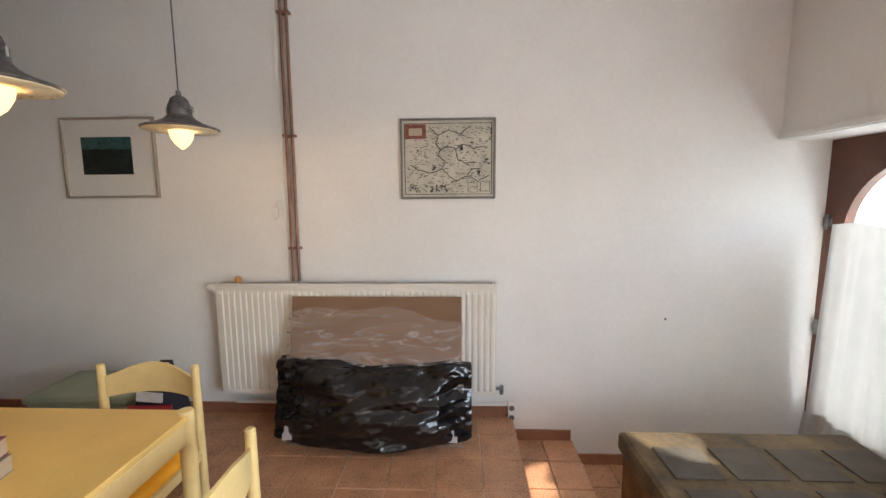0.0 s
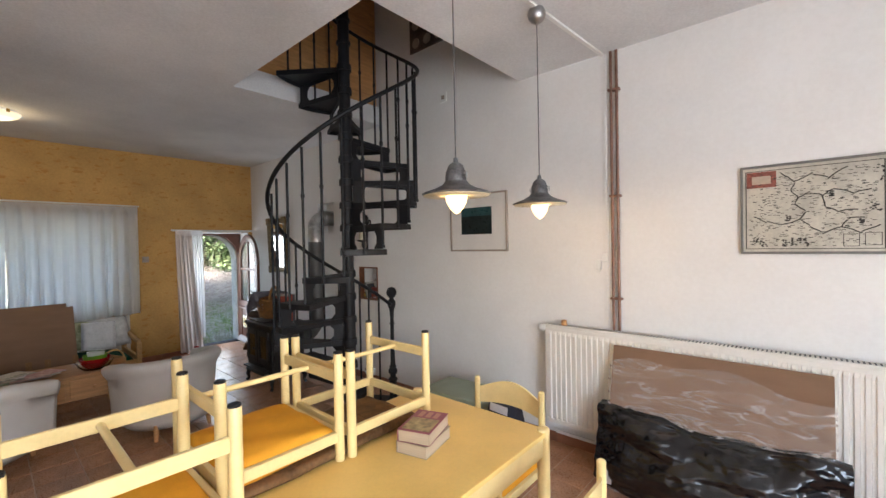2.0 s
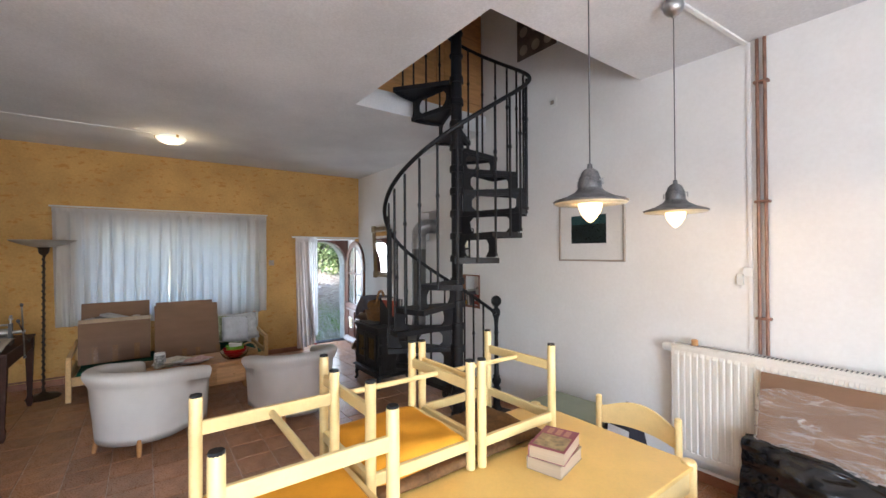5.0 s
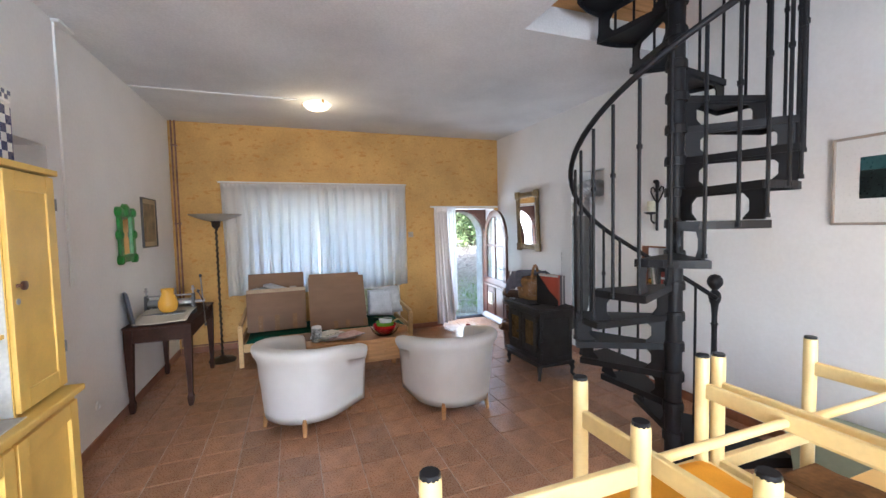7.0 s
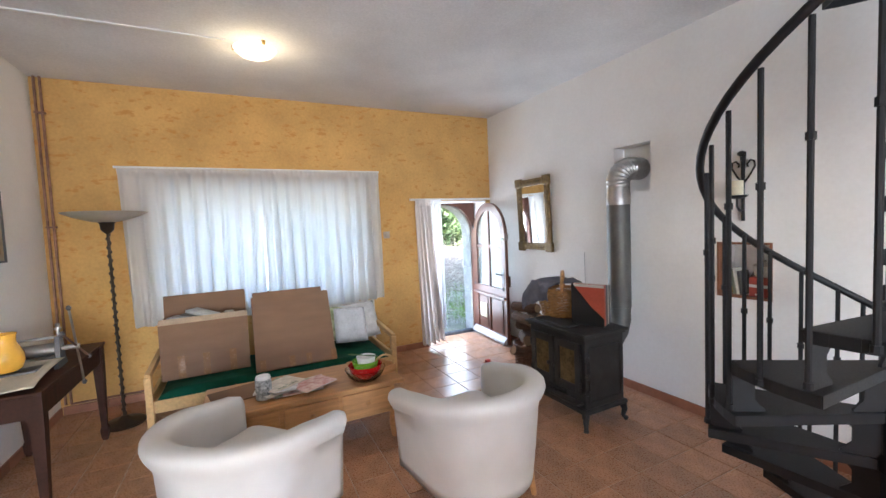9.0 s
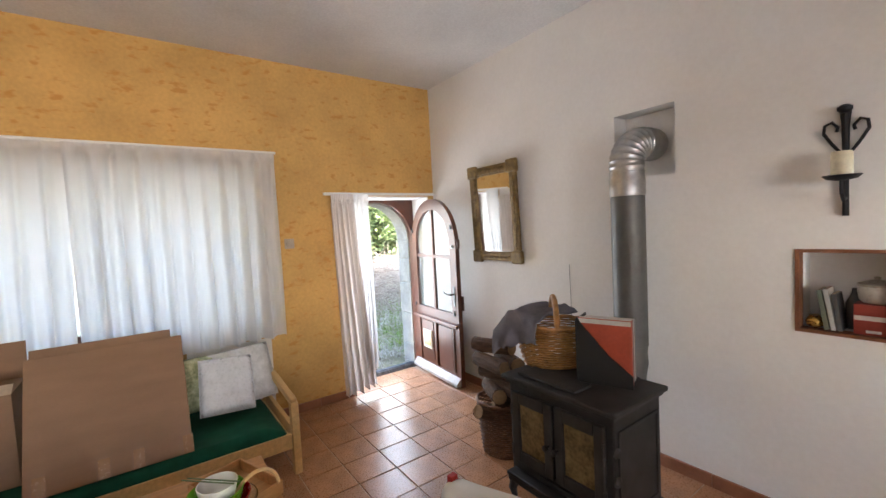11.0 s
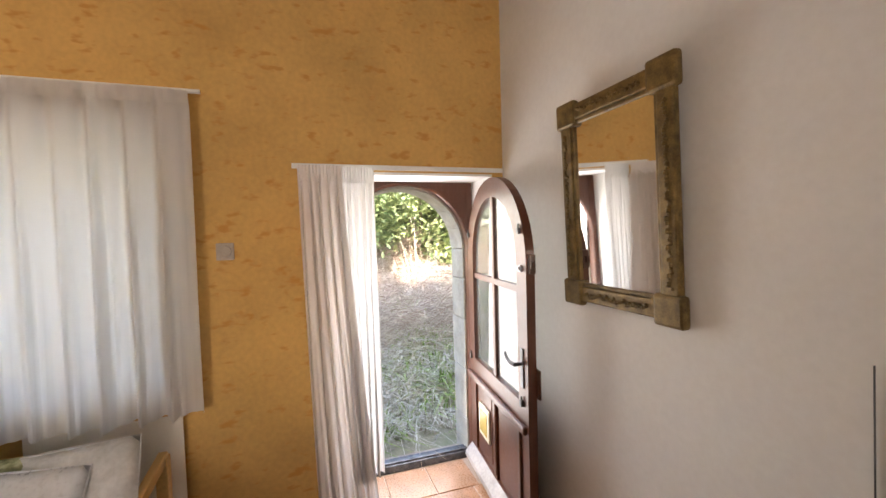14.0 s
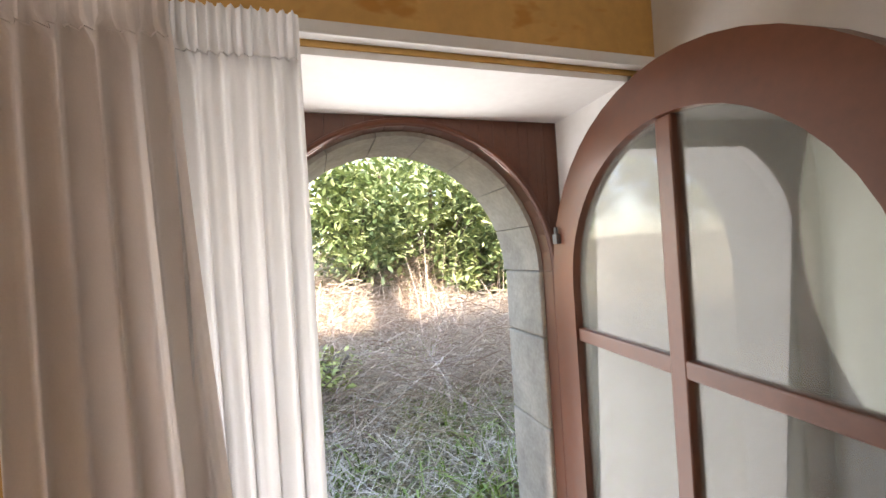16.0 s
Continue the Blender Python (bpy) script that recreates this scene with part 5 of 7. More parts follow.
FX, FY = -5.11, 2.60
flue = thing("flue_pipe", "dark grey stove flue pipe with silver corrugated bend into the wall", "flue pipe")
part("lower_bend", tube(bm_new(), [(FX + 0.06, 2.205, 0.46), (FX + 0.04, 2.32, 0.46)] + [(FX + 0.02 * (1 - t), 2.33 + 0.27 * math.sin(t * math.pi / 2), 0.46 + 0.27 * (1 - math.cos(t * math.pi / 2)) + 0.0) for t in [i / 8 for i in range(9)]] + [(FX, FY, 0.80)],
     [0.09 + 0.005 * (i % 2) for i in range(12)], 24), M_PIPE, flue, smooth=True)
bm = bm_new()
lathe(bm, [(0.094, 0.78), (0.097, 0.782), (0.097, 1.70), (0.094, 1.702)], pose(FX, FY, 0), 28)
part("pipe", bm, M_PIPE, flue, smooth=True)
bm = bm_new()
lathe(bm, [(0.099, 1.69), (0.102, 1.692), (0.102, 1.79), (0.098, 1.80), (0.098, 1.84)], pose(FX, FY, 0), 28)
part("collar", bm, M_STEEL, flue, "bright galvanised collar", smooth=True)
pts, rr = [], []
n = 34
for i in range(n + 1):
    t = i / n
    if t < 0.15:
        pts.append((FX, FY, 1.83 + 0.06 * t / 0.15))
    elif t < 0.85:
        a = (t - 0.15) / 0.7 * math.pi / 2
        pts.append((FX + 0.03 * (1 - math.cos(a)), FY + 0.14 * (1 - math.cos(a)), 1.88 + 0.13 * math.sin(a)))
    else:
        pts.append((FX + 0.03, FY + 0.14 + 0.12 * (t - 0.85) / 0.15, 2.01))
    rr.append(0.096 + 0.005 * (1 if i % 3 == 0 else 0))
part("bend", tube(bm_new(), pts, rr, 28), M_STEEL, flue, "corrugated silver bend", smooth=True)

# wicker basket with cloth and a red folder on the stove
M_WICK = mat("honey_wicker", (0.40, 0.19, 0.055), 0.5, var=0.25, scale=30, fine=160, bump=0.4, bumpd=0.004)
M_WICKD = mat("brown_wicker", (0.17, 0.075, 0.035), 0.55, var=0.25, scale=30, fine=160, bump=0.4, bumpd=0.004)


def wicker(name, label, m, rx, ry, h, flare, material, handle):
    b = thing(name, label, "basket", m=m)
    rows = int(h / 0.014)
    bm = bm_new()
    n = 64
    for k in range(rows):
        z = 0.008 + 0.014 * k
        s = 1 + flare * (z / h) ** 0.8
        ring = []
        for i in range(n):
            t = 2 * math.pi * i / n
            w = 0.0045 * math.cos(n / 4 * t + math.pi * (k % 2))
            ring.append((math.cos(t) * (rx * s + w), math.sin(t) * (ry * s + w), z))
        vs = [[bm.verts.new(Vector(p) + Vector((math.cos(2 * math.pi * i / n) * dr, math.sin(2 * math.pi * i / n) * dr, dz))) for dr, dz in ((0.005, 0), (0, 0.006), (-0.005, 0), (0, -0.006))] for i, p in enumerate(ring)]
        for i in range(n):
            a, c2 = vs[i], vs[(i + 1) % n]
            for q in range(4):
                bm.faces.new((a[q], a[(q + 1) % 4], c2[(q + 1) % 4], c2[q]))
    part("weave", bm, material, b, smooth="all")
    part("base", lathe(bm_new(), [(1.0, 0.0), (1.0, 0.006)], Matrix.Diagonal((rx, ry, 1, 1)), 32), material, b)
    s = 1 + flare
    part("rim", tube(bm_new(), [(rx * s * math.cos(t), ry * s * math.sin(t), h + 0.004 * math.sin(12 * t)) for t in [2 * math.pi * i / 40 for i in range(41)]], 0.012, 8), material, b, smooth=True)
    if handle:
        part("handle", tube(bm_new(), [(0, ry * s * math.cos(t), h + handle * math.sin(t)) for t in [math.pi * i / 16 for i in range(17)]], 0.016, 8), material, b, smooth=True)
    return b


wicker("wicker_basket", "honey-coloured wicker basket with a hoop handle on the stove", pose(-5.29, 2.10, 0.741, 0, 0, 45), 0.17, 0.118, 0.235, 0.34, M_WICK, 0.15)
M_TOWEL = mat("grey_towel", (0.17, 0.165, 0.195), 0.95, var=0.12, scale=14, fine=250, bump=0.5, bumpd=0.004, spec=0.1)
tw = thing("cloth", "grey towel draped over the wicker basket", "towel")


def towel(u, v):
    """Lies over the basket's rim and hangs down on the room side."""
    x = -5.60 + 0.34 * u + 0.03 * math.sin(6 * v)
    hang = max(0.0, 0.45 - v) / 0.45
    y = 1.895 + 0.40 * max(0.0, v - 0.45) / 0.55 - 0.03 * math.sin(math.pi * hang) + 0.012 * math.sin(13 * u) * hang
    over = max(0.0, 0.4 - u) / 0.4
    z = 1.015 + 0.035 * math.sin(math.pi * u) - (0.15 + 0.05 * math.sin(4 * u)) * hang ** 1.3 - 0.10 * over ** 1.5 + 0.02 * nz(Vector((9 * u, 7 * v, 2))) + 0.010 * math.sin(11 * u + 5 * v)
    return Vector((x, y, z))


part("fabric", sheet(bm_new(), 36, 36, towel, 0.008), M_TOWEL, tw, smooth="all")
M_FILEB = mat("black_card", (0.012, 0.012, 0.013), 0.55, var=0.1)
fo = thing("magazine_file", "black file holding large red and grey books on the stove", "magazine file", m=pose(-4.95, 2.11, 0.741, 0, 0, 109) @ Matrix.Diagonal((1.3, 1, 1, 1)))
bm = bm_new()
prism(bm, [(-0.13, 0.0), (0.13, 0.0), (0.13, 0.33), (0.11, 0.30), (-0.02, 0.15), (-0.13, 0.06)], 'x', -0.085, -0.078)
part("file_side", bm, M_FILEB, fo)
part("file_back", bx(bm_new(), -0.085, 0.05, 0.131, 0.137, 0, 0.32), M_FILEB, fo)
part("file_base", bx(bm_new(), -0.078, 0.05, -0.13, 0.13, 0.0, 0.004), M_FILEB, fo)
wh = mat("book_white", (0.62, 0.60, 0.56), 0.5)
for x0, w_, h_, d0, d1, c_, lb in ((-0.068, 0.022, 0.325, -0.125, 0.13, (0.42, 0.075, 0.04), "red art book"), (-0.042, 0.03, 0.32, -0.12, 0.115, (0.09, 0.09, 0.10), "dark grey book"), (-0.008, 0.012, 0.315, -0.12, 0.12, (0.55, 0.53, 0.5), "white book"), (0.008, 0.02, 0.31, -0.12, 0.11, (0.12, 0.12, 0.13), "grey folder")):
    bk = part("book", bx(bm_new(), x0, x0 + w_, d0, d1, 0.005, h_, bev=0.002), mat("stove_book", c_, 0.4), fo, lb)
    part("page_block", bx(bm_new(), x0 + 0.003, x0 + w_ - 0.003, d0 + 0.004, d1 - 0.004, h_ + 0.0003, h_ + 0.0015), wh, bk)
part("cover_border", bx(bm_new(), -0.0715, -0.0685, -0.122, 0.127, 0.30, 0.322), wh, fo)
wicker("log_basket", "dark brown wicker log basket filled with split firewood", pose(-5.78, 2.13, 0.0, 0, 0, 20), 0.15, 0.13, 0.36, 0.22, M_WICKD, 0)
M_BARK = mat("bark", (0.13, 0.075, 0.045), 0.9, var=0.3, scale=12, fine=60, stretch=(6, 6, 1), bump=0.8, bumpd=0.02)
M_END = mat("cut_wood", (0.38, 0.25, 0.14), 0.8, var=0.2, scale=18)
rng = random.Random(3)
for i, (x, y, z, rx, ry, ln, r) in enumerate(((-5.85, 2.10, 0.26, 72, 10, 0.34, 0.05), (-5.74, 2.06, 0.28, 70, -12, 0.33, 0.045), (-5.80, 2.20, 0.30, 78, 25, 0.3, 0.05), (-5.70, 2.18, 0.33, 80, -30, 0.32, 0.05), (-5.86, 2.12, 0.40, 83, 60, 0.36, 0.055), (-5.72, 2.13, 0.45, 86, 75, 0.40, 0.05), (-5.82, 2.16, 0.52, 88, 100, 0.34, 0.05), (-5.84, 2.08, 0.61, 86, 80, 0.36, 0.05), (-5.76, 2.18, 0.63, 84, 64, 0.38, 0.052), (-5.86, 2.13, 0.715, 86, 96, 0.34, 0.05))):
    lg = thing("log", "split firewood log with rough bark in the basket", "log", "firewood", m=pose(x, y, z, rx, 0, ry))
    bm = bm_new()
    lathe(bm, [(r * 0.96, -ln / 2), (r, -ln / 4), (r * 0.97, ln / 4), (r * 0.94, ln / 2)], n=12)
    for v in bm.verts:
        v.co.x *= 1 + 0.16 * nz(Vector((v.co.x * 20 + i, v.co.y * 20, v.co.z * 6)))
        v.co.y *= 1 + 0.25 * nz(Vector((v.co.x * 20, v.co.y * 20 + i, v.co.z * 6)))
    part("bark", bm, M_BARK, lg)
    for s in (-1, 1):
        part("cut_end", lathe(bm_new(), [(r * 0.88, 0), (r * 0.84, 0.003)], pose(0, 0, s * (ln / 2 + 0.0005) - (0.003 if s < 0 else 0)), 12), M_END, lg)

# gilt mirror on the north wall
gm = thing("wall_mirror", "old carved gilt-wood mirror hanging on the wall", "mirror")
GX0, GX1, GZ0, GZ1 = -6.70, -6.082, 1.222, 2.095
tilt = pose(0, YN - 0.012, GZ0, 2.2, 0, 0)


def gbar(x0, x1, z0, z1, y0=-0.03, y1=0.0, bev=0.006):
    return bx(bm_new(), x0, x1, y0, y1, z0, z1, bev=bev)


H_ = GZ1 - GZ0
for a in ((GX0 + 0.03, GX1 - 0.03, 0.02, 0.085), (GX0 + 0.03, GX1 - 0.03, H_ - 0.085, H_ - 0.02), (GX0 + 0.02, GX0 + 0.085, 0.085, H_ - 0.085), (GX1 - 0.085, GX1 - 0.02, 0.085, H_ - 0.085)):
    rail = part("frame_rail", gbar(*a), M_GILT, gm, m=tilt)
for x0, x1 in ((GX0, GX0 + 0.12), (GX1 - 0.12, GX1)):
    for z0 in (0.0, H_ - 0.11):
        bm = gbar(x0, x1, z0, z0 + 0.11, -0.038, -0.001, 0.012)
        part("corner_block", bm, M_GILT, gm, m=tilt)
rng = random.Random(9)
bm = bm_new()
for i in range(46):
    t = i / 46
    for x, z in ((GX0 + 0.05, 0.13 + (H_ - 0.26) * t), (GX1 - 0.05, 0.13 + (H_ - 0.26) * t)):
        bmesh.ops.create_icosphere(bm, subdivisions=1, radius=rng.uniform(0.006, 0.011), matrix=Matrix.Translation((x + rng.uniform(-0.008, 0.008), -0.031, z)))
for i in range(26):
    t = i / 26
    for z in (0.052, H_ - 0.052):
        bmesh.ops.create_icosphere(bm, subdivisions=1, radius=rng.uniform(0.006, 0.011), matrix=Matrix.Translation((GX0 + 0.14 + (GX1 - GX0 - 0.28) * t, -0.031, z + rng.uniform(-0.008, 0.008))))
tagged(part("carved_ornament", bm, M_GILT, gm, m=tilt, smooth=True), kind="stuff")
for a in ((GX0 + 0.085, GX1 - 0.085, 0.085, 0.10), (GX0 + 0.085, GX1 - 0.085, H_ - 0.10, H_ - 0.085), (GX0 + 0.085, GX0 + 0.10, 0.10, H_ - 0.10), (GX1 - 0.10, GX1 - 0.085, 0.10, H_ - 0.10)):
    part("inner_bead", gbar(*a, -0.022, -0.002, 0.004), M_GILT, gm, m=tilt)
part("mirror_glass", bx(bm_new(), GX0 + 0.098, GX1 - 0.098, -0.012, -0.008, 0.098, H_ - 0.098), M_MIRR, gm, m=tilt)

# candle sconce and niche with its things
sc = thing("candle_sconce", "black wrought-iron wall sconce with a heart scroll", "sconce")
scx = -4.18
part("back_bar", tube(bm_new(), [(scx, YN - 0.012, 1.52), (scx, YN - 0.014, 1.70), (scx, YN - 0.014, 1.92), (scx, YN - 0.014, 1.975)], [0.012, 0.011, 0.014, 0.02], 8), M_BLACK, sc, smooth=True)
part("finial", lathe(bm_new(), [(0.012, 0), (0.026, 0.012), (0.026, 0.026), (0.012, 0.036)], pose(scx, YN - 0.03, 1.965), 14), M_BLACK, sc, smooth=True)
for s in (-1, 1):
    part("scroll", tube(bm_new(), [(scx + s * 0.005, YN - 0.012, 1.78), (scx + s * 0.045, YN - 0.012, 1.84), (scx + s * 0.072, YN - 0.012, 1.89), (scx + s * 0.068, YN - 0.012, 1.925), (scx + s * 0.045, YN - 0.012, 1.935), (scx + s * 0.025, YN - 0.012, 1.91), (scx + s * 0.03, YN - 0.012, 1.89)], 0.0065, 8), M_BLACK, sc, smooth=True)
part("arm", tube(bm_new(), [(scx, YN - 0.014, 1.60), (scx, YN - 0.05, 1.59), (scx, YN - 0.085, 1.62), (scx, YN - 0.085, 1.675)], 0.008, 8), M_BLACK, sc, smooth=True)
part("drip_pan", lathe(bm_new(), [(0.012, 1.672), (0.05, 1.68), (0.066, 1.695), (0.062, 1.697), (0.01, 1.685)], pose(scx, YN - 0.085, 0), 20), M_BLACK, sc, smooth=True)
cd = thing("candle", "cream pillar candle on the wall sconce", "candle", m=pose(scx, YN - 0.085, 0))
part("wax", lathe(bm_new(), [(0.033, 1.687), (0.036, 1.69), (0.036, 1.79), (0.033, 1.797), (0.02, 1.79), (0.004, 1.788)], n=20), mat("candle_wax", (0.72, 0.66, 0.48), 0.5), cd, smooth=True)
part("wick", rod(bm_new(), (0, 0, 1.788), (0.002, 0, 1.803), 0.0015, n=6), M_LEAD, cd)

nf = thing("niche_frame", "thin reddish wooden frame lining the wall niche", "niche frame")
M_NICHE = mat("niche_wood", (0.24, 0.095, 0.045), 0.5, var=0.2, scale=8)
for a in ((N0 - 0.012, N1 + 0.012, NZ0 - 0.012, NZ0 + 0.004), (N0 - 0.012, N1 + 0.012, NZ1 - 0.004, NZ1 + 0.012), (N0 - 0.012, N0 + 0.004, NZ0 + 0.004, NZ1 - 0.004), (N1 - 0.004, N1 + 0.012, NZ0 + 0.004, NZ1 - 0.004)):
    part("frame_board", bx(bm_new(), a[0], a[1], YN - 0.008, YN + 0.06, a[2], a[3]), M_NICHE, nf)
zf = NZ0 + 0.005
one("brass_pot", lathe(bm_new(), [(0.015, 0), (0.032, 0.012), (0.036, 0.03), (0.03, 0.045), (0.02, 0.055), (0.024, 0.06)], pose(N0 + 0.05, YN + 0.05, zf), 18), M_BRASS, "small round brass pot in the niche", "pot", smooth=True)
for i, (x, h_, c_, lean_) in enumerate(((N0 + 0.09, 0.185, (0.20, 0.22, 0.16), -9), (N0 + 0.113, 0.19, (0.62, 0.60, 0.55), -9), (N0 + 0.135, 0.17, (0.1, 0.1, 0.1), -8))):
    bk = thing("book", "slim book leaning in the wall niche", "book", "niche books", m=pose(x, YN + 0.07, zf + 0.002, 0, lean_, 0))
    part("cover", bx(bm_new(), 0, 0.018, -0.06, 0.06, 0, h_, bev=0.002), mat("niche_book", c_, 0.5), bk)
    part("page_block", bx(bm_new(), 0.003, 0.015, -0.057, 0.057, h_ + 0.0003, h_ + 0.001), M_PAPER, bk)
one("dark_bottle", lathe(bm_new(), [(0.03, 0), (0.034, 0.01), (0.034, 0.12), (0.02, 0.15), (0.012, 0.17), (0.012, 0.19)], pose(N0 + 0.175, YN + 0.13, zf), 16), M_LEAD, "dark bottle at the back of the niche", "bottle", smooth=True)
rb = thing("box", "red cardboard box with white bands in the niche", "box")
part("carton", bx(bm_new(), N0 + 0.185, N0 + 0.312, YN + 0.02, YN + 0.16, zf, zf + 0.135, bev=0.003), mat("red_carton", (0.30, 0.045, 0.03), 0.5), rb)
part("label_band", bx(bm_new(), N0 + 0.187, N0 + 0.310, YN + 0.0165, YN + 0.0195, zf + 0.065, zf + 0.085), wh, rb)
part("label_band", bx(bm_new(), N0 + 0.225, N0 + 0.272, YN + 0.0165, YN + 0.0195, zf + 0.01, zf + 0.022), wh, rb)
wp = thing("lidded_pot", "white ceramic lidded pot standing on the red box", "pot", m=pose(N0 + 0.25, YN + 0.09, zf + 0.136))
part("pot", lathe(bm_new(), [(0.045, 0), (0.058, 0.012), (0.064, 0.05), (0.064, 0.075)], n=22), mat("white_glaze", (0.62, 0.60, 0.55), 0.3, var=0.1), wp, smooth=True)
part("lid", lathe(bm_new(), [(0.066, 0.0755), (0.064, 0.085), (0.03, 0.10), (0.01, 0.105), (0.012, 0.115), (0.004, 0.118)], n=22), mat("lid_glaze", (0.40, 0.36, 0.30), 0.3, var=0.2), wp, smooth=True)
ws = thing("wall_socket", "white double socket on the skirting with plugs", "socket")
part("plate", bx(bm_new(), -4.225, -4.085, YN - 0.05, YN - 0.0005, 0.076, 0.165, bev=0.006), M_WHITEP, ws)
for x in (-4.19, -4.12):
    part("plug", lathe(bm_new(), [(0.02, 0), (0.018, 0.02), (0.008, 0.024)], pose(x, YN - 0.0502, 0.14, 90), 14), M_FRW, ws, smooth=True)
one("wall_wire", tube(bm_new(), [(-5.652, YN - 0.004, 0.72), (-5.65, YN - 0.004, 0.95), (-5.655, YN - 0.004, 1.24)], 0.0018, 6), M_LEAD, "thin dark wire on the plaster wall", "wire")

# ---- armchairs ----
def armchair(m, label):
    ac = thing("tub_armchair", label, "armchair", "white tub armchairs", m=m)
    W, T = 0.385, 0.085

    def station(s):
        """Plan of the shell: along one arm, round the back, along the other."""
        if s < 0.24:
            t = s / 0.24
            return Vector((0.30 - 0.30 * t, -W, 0)), Vector((0, -1, 0)), 1 - t
        if s > 0.76:
            t = (s - 0.76) / 0.24
            return Vector((0.30 * t, W, 0)), Vector((0, 1, 0)), t
        a = (s - 0.24) / 0.52 * math.pi
        d = Vector((-math.sin(a), -math.cos(a), 0))
        return d * W, d, 0.0
    rings = []
    n = 56
    for i in range(n + 1):
        p, d, arm = station(i / n)
        back = 0.5 - 0.5 * math.cos(2 * math.pi * i / n)
        top = 0.60 + 0.095 * back ** 0.8 + 0.006 * math.sin(9 * i / n)
        e = 0.6 if i in (0, n) else 1.0
        sag = 0.006 * math.sin(17 * i / n) + 0.004 * math.sin(41 * i / n)
        sec = [(-0.055, 0.115), (-0.045, 0.10), (-0.038, 0.16), (-0.024 + sag * 0.5, 0.30), (-0.012, 0.42), (-0.004 + sag * 0.3, 0.52), (0.002, top - 0.125), (0.012, top - 0.105), (0.03, top - 0.075), (0.04, top - 0.045), (0.036, top - 0.018), (0.016, top), (-T * 0.5, top + 0.004),
               (-T * 0.85, top - 0.012), (-T, top - 0.04), (-T - 0.005, top - 0.09), (-T - 0.01, 0.34), (-T - 0.02, 0.13)]
        mid = sum(o for o, _ in sec) / len(sec)
        rings.append([p + d * (mid + (o - mid) * e) + Vector((0.02 * (e < 1), 0, z if e == 1 else 0.13 + (z - 0.13) * 0.97)) for o, z in sec])
    bm = bm_new()
    loft(bm, rings)
    part("shell", bm, M_WHITEF, ac, smooth="all")
    bm = bm_new()
    o = [(0.31, -0.31), (0.31, 0.31)] + [(0.31 * math.cos(radians(a)) - 0.0, 0.31 * math.sin(radians(a))) for a in range(95, 270, 12)]
    prism(bm, o, 'z', 0.13, 0.31)
    part("base_cover", bm, M_WHITEF, ac, bev=0.015)
    bm = bm_new()
    cushion(bm, 0.48, 0.56, 0.16, pose(0.09, 0, 0.385))
    part("seat_cushion", bm, M_WHITEF, ac, smooth="all")
    for x, y in ((0.25, -0.21), (0.25, 0.21), (-0.25, -0.205), (-0.25, 0.205)):
        part("leg", rod(bm_new(), (x, y, 0.135), (x * 1.06, y * 1.06, 0.0), 0.024, 0.016, 10), M_PINE, ac, smooth=True)
    return ac


armchair(pose(-4.837, -0.455, 0, 0, 0, 134), "white cotton-covered tub armchair on short wooden legs")
a2 = armchair(pose(-4.64, 0.775, 0, 0, 0, 187), "white cotton-covered tub armchair with a small red tag")
part("red_tag", bx(bm_new(), 0.305, 0.33, -0.40, -0.365, 0.575, 0.61, bev=0.003), mat("red_tag", (0.45, 0.03, 0.02), 0.7), a2)

# ---- day bed with boxes and pillows ----
so = thing("day_bed", "pale pine day bed with a dark green cover", "day bed")
BX0, BX1, BY0, BY1 = -7.33, -6.45, -1.16, 0.945
for y in (BY0, BY1 - 0.05):
    for x in (BX0, BX1 - 0.055):
        part("post", bx(bm_new(), x, x + 0.055, y, y + 0.05, 0, 0.475 if x > -7 else 0.55, bev=0.005), M_PINEL, so)
    bm = bm_new()
    bx(bm, -0.43, 0.43, 0.005, 0.045, 0, 0.05, bev=0.006)
    part("arm_rail", bm, M_PINEL, so, m=pose((BX0 + BX1) / 2, y, 0.485, 0, 4.5, 0))
    part("low_rail", bx(bm_new(), BX0 + 0.055, BX1 - 0.055, y + 0.01, y + 0.04, 0.2, 0.30, bev=0.004), M_PINEL, so)
part("front_rail", bx(bm_new(), BX1 - 0.05, BX1 - 0.02, BY0 + 0.05, BY1 - 0.05, 0.17, 0.27, bev=0.004), M_PINEL, so)
part("slat_base", bx(bm_new(), BX0 + 0.06, BX1 - 0.055, BY0 + 0.055, BY1 - 0.055, 0.22, 0.25), M_PINEL, so)


def cover(u, v):
    x = BX0 + 0.07 + (BX1 - BX0 - 0.09) * u
    y = BY0 + 0.06 + (BY1 - BY0 - 0.12) * v
    e = min(1, 14 * min(u, 1 - u), 14 * min(v, 1 - v))
    z = 0.24 + 0.085 * e ** 0.4 + 0.012 * nz(Vector((3 * x, 3 * y, 0))) + 0.005 * nz(Vector((11 * x, 9 * y, 3)))
    return Vector((x, y, z))


part("green_cover", sheet(bm_new(), 40, 60, cover), M_GREEN, so, "dark green cloth cover", smooth="all")


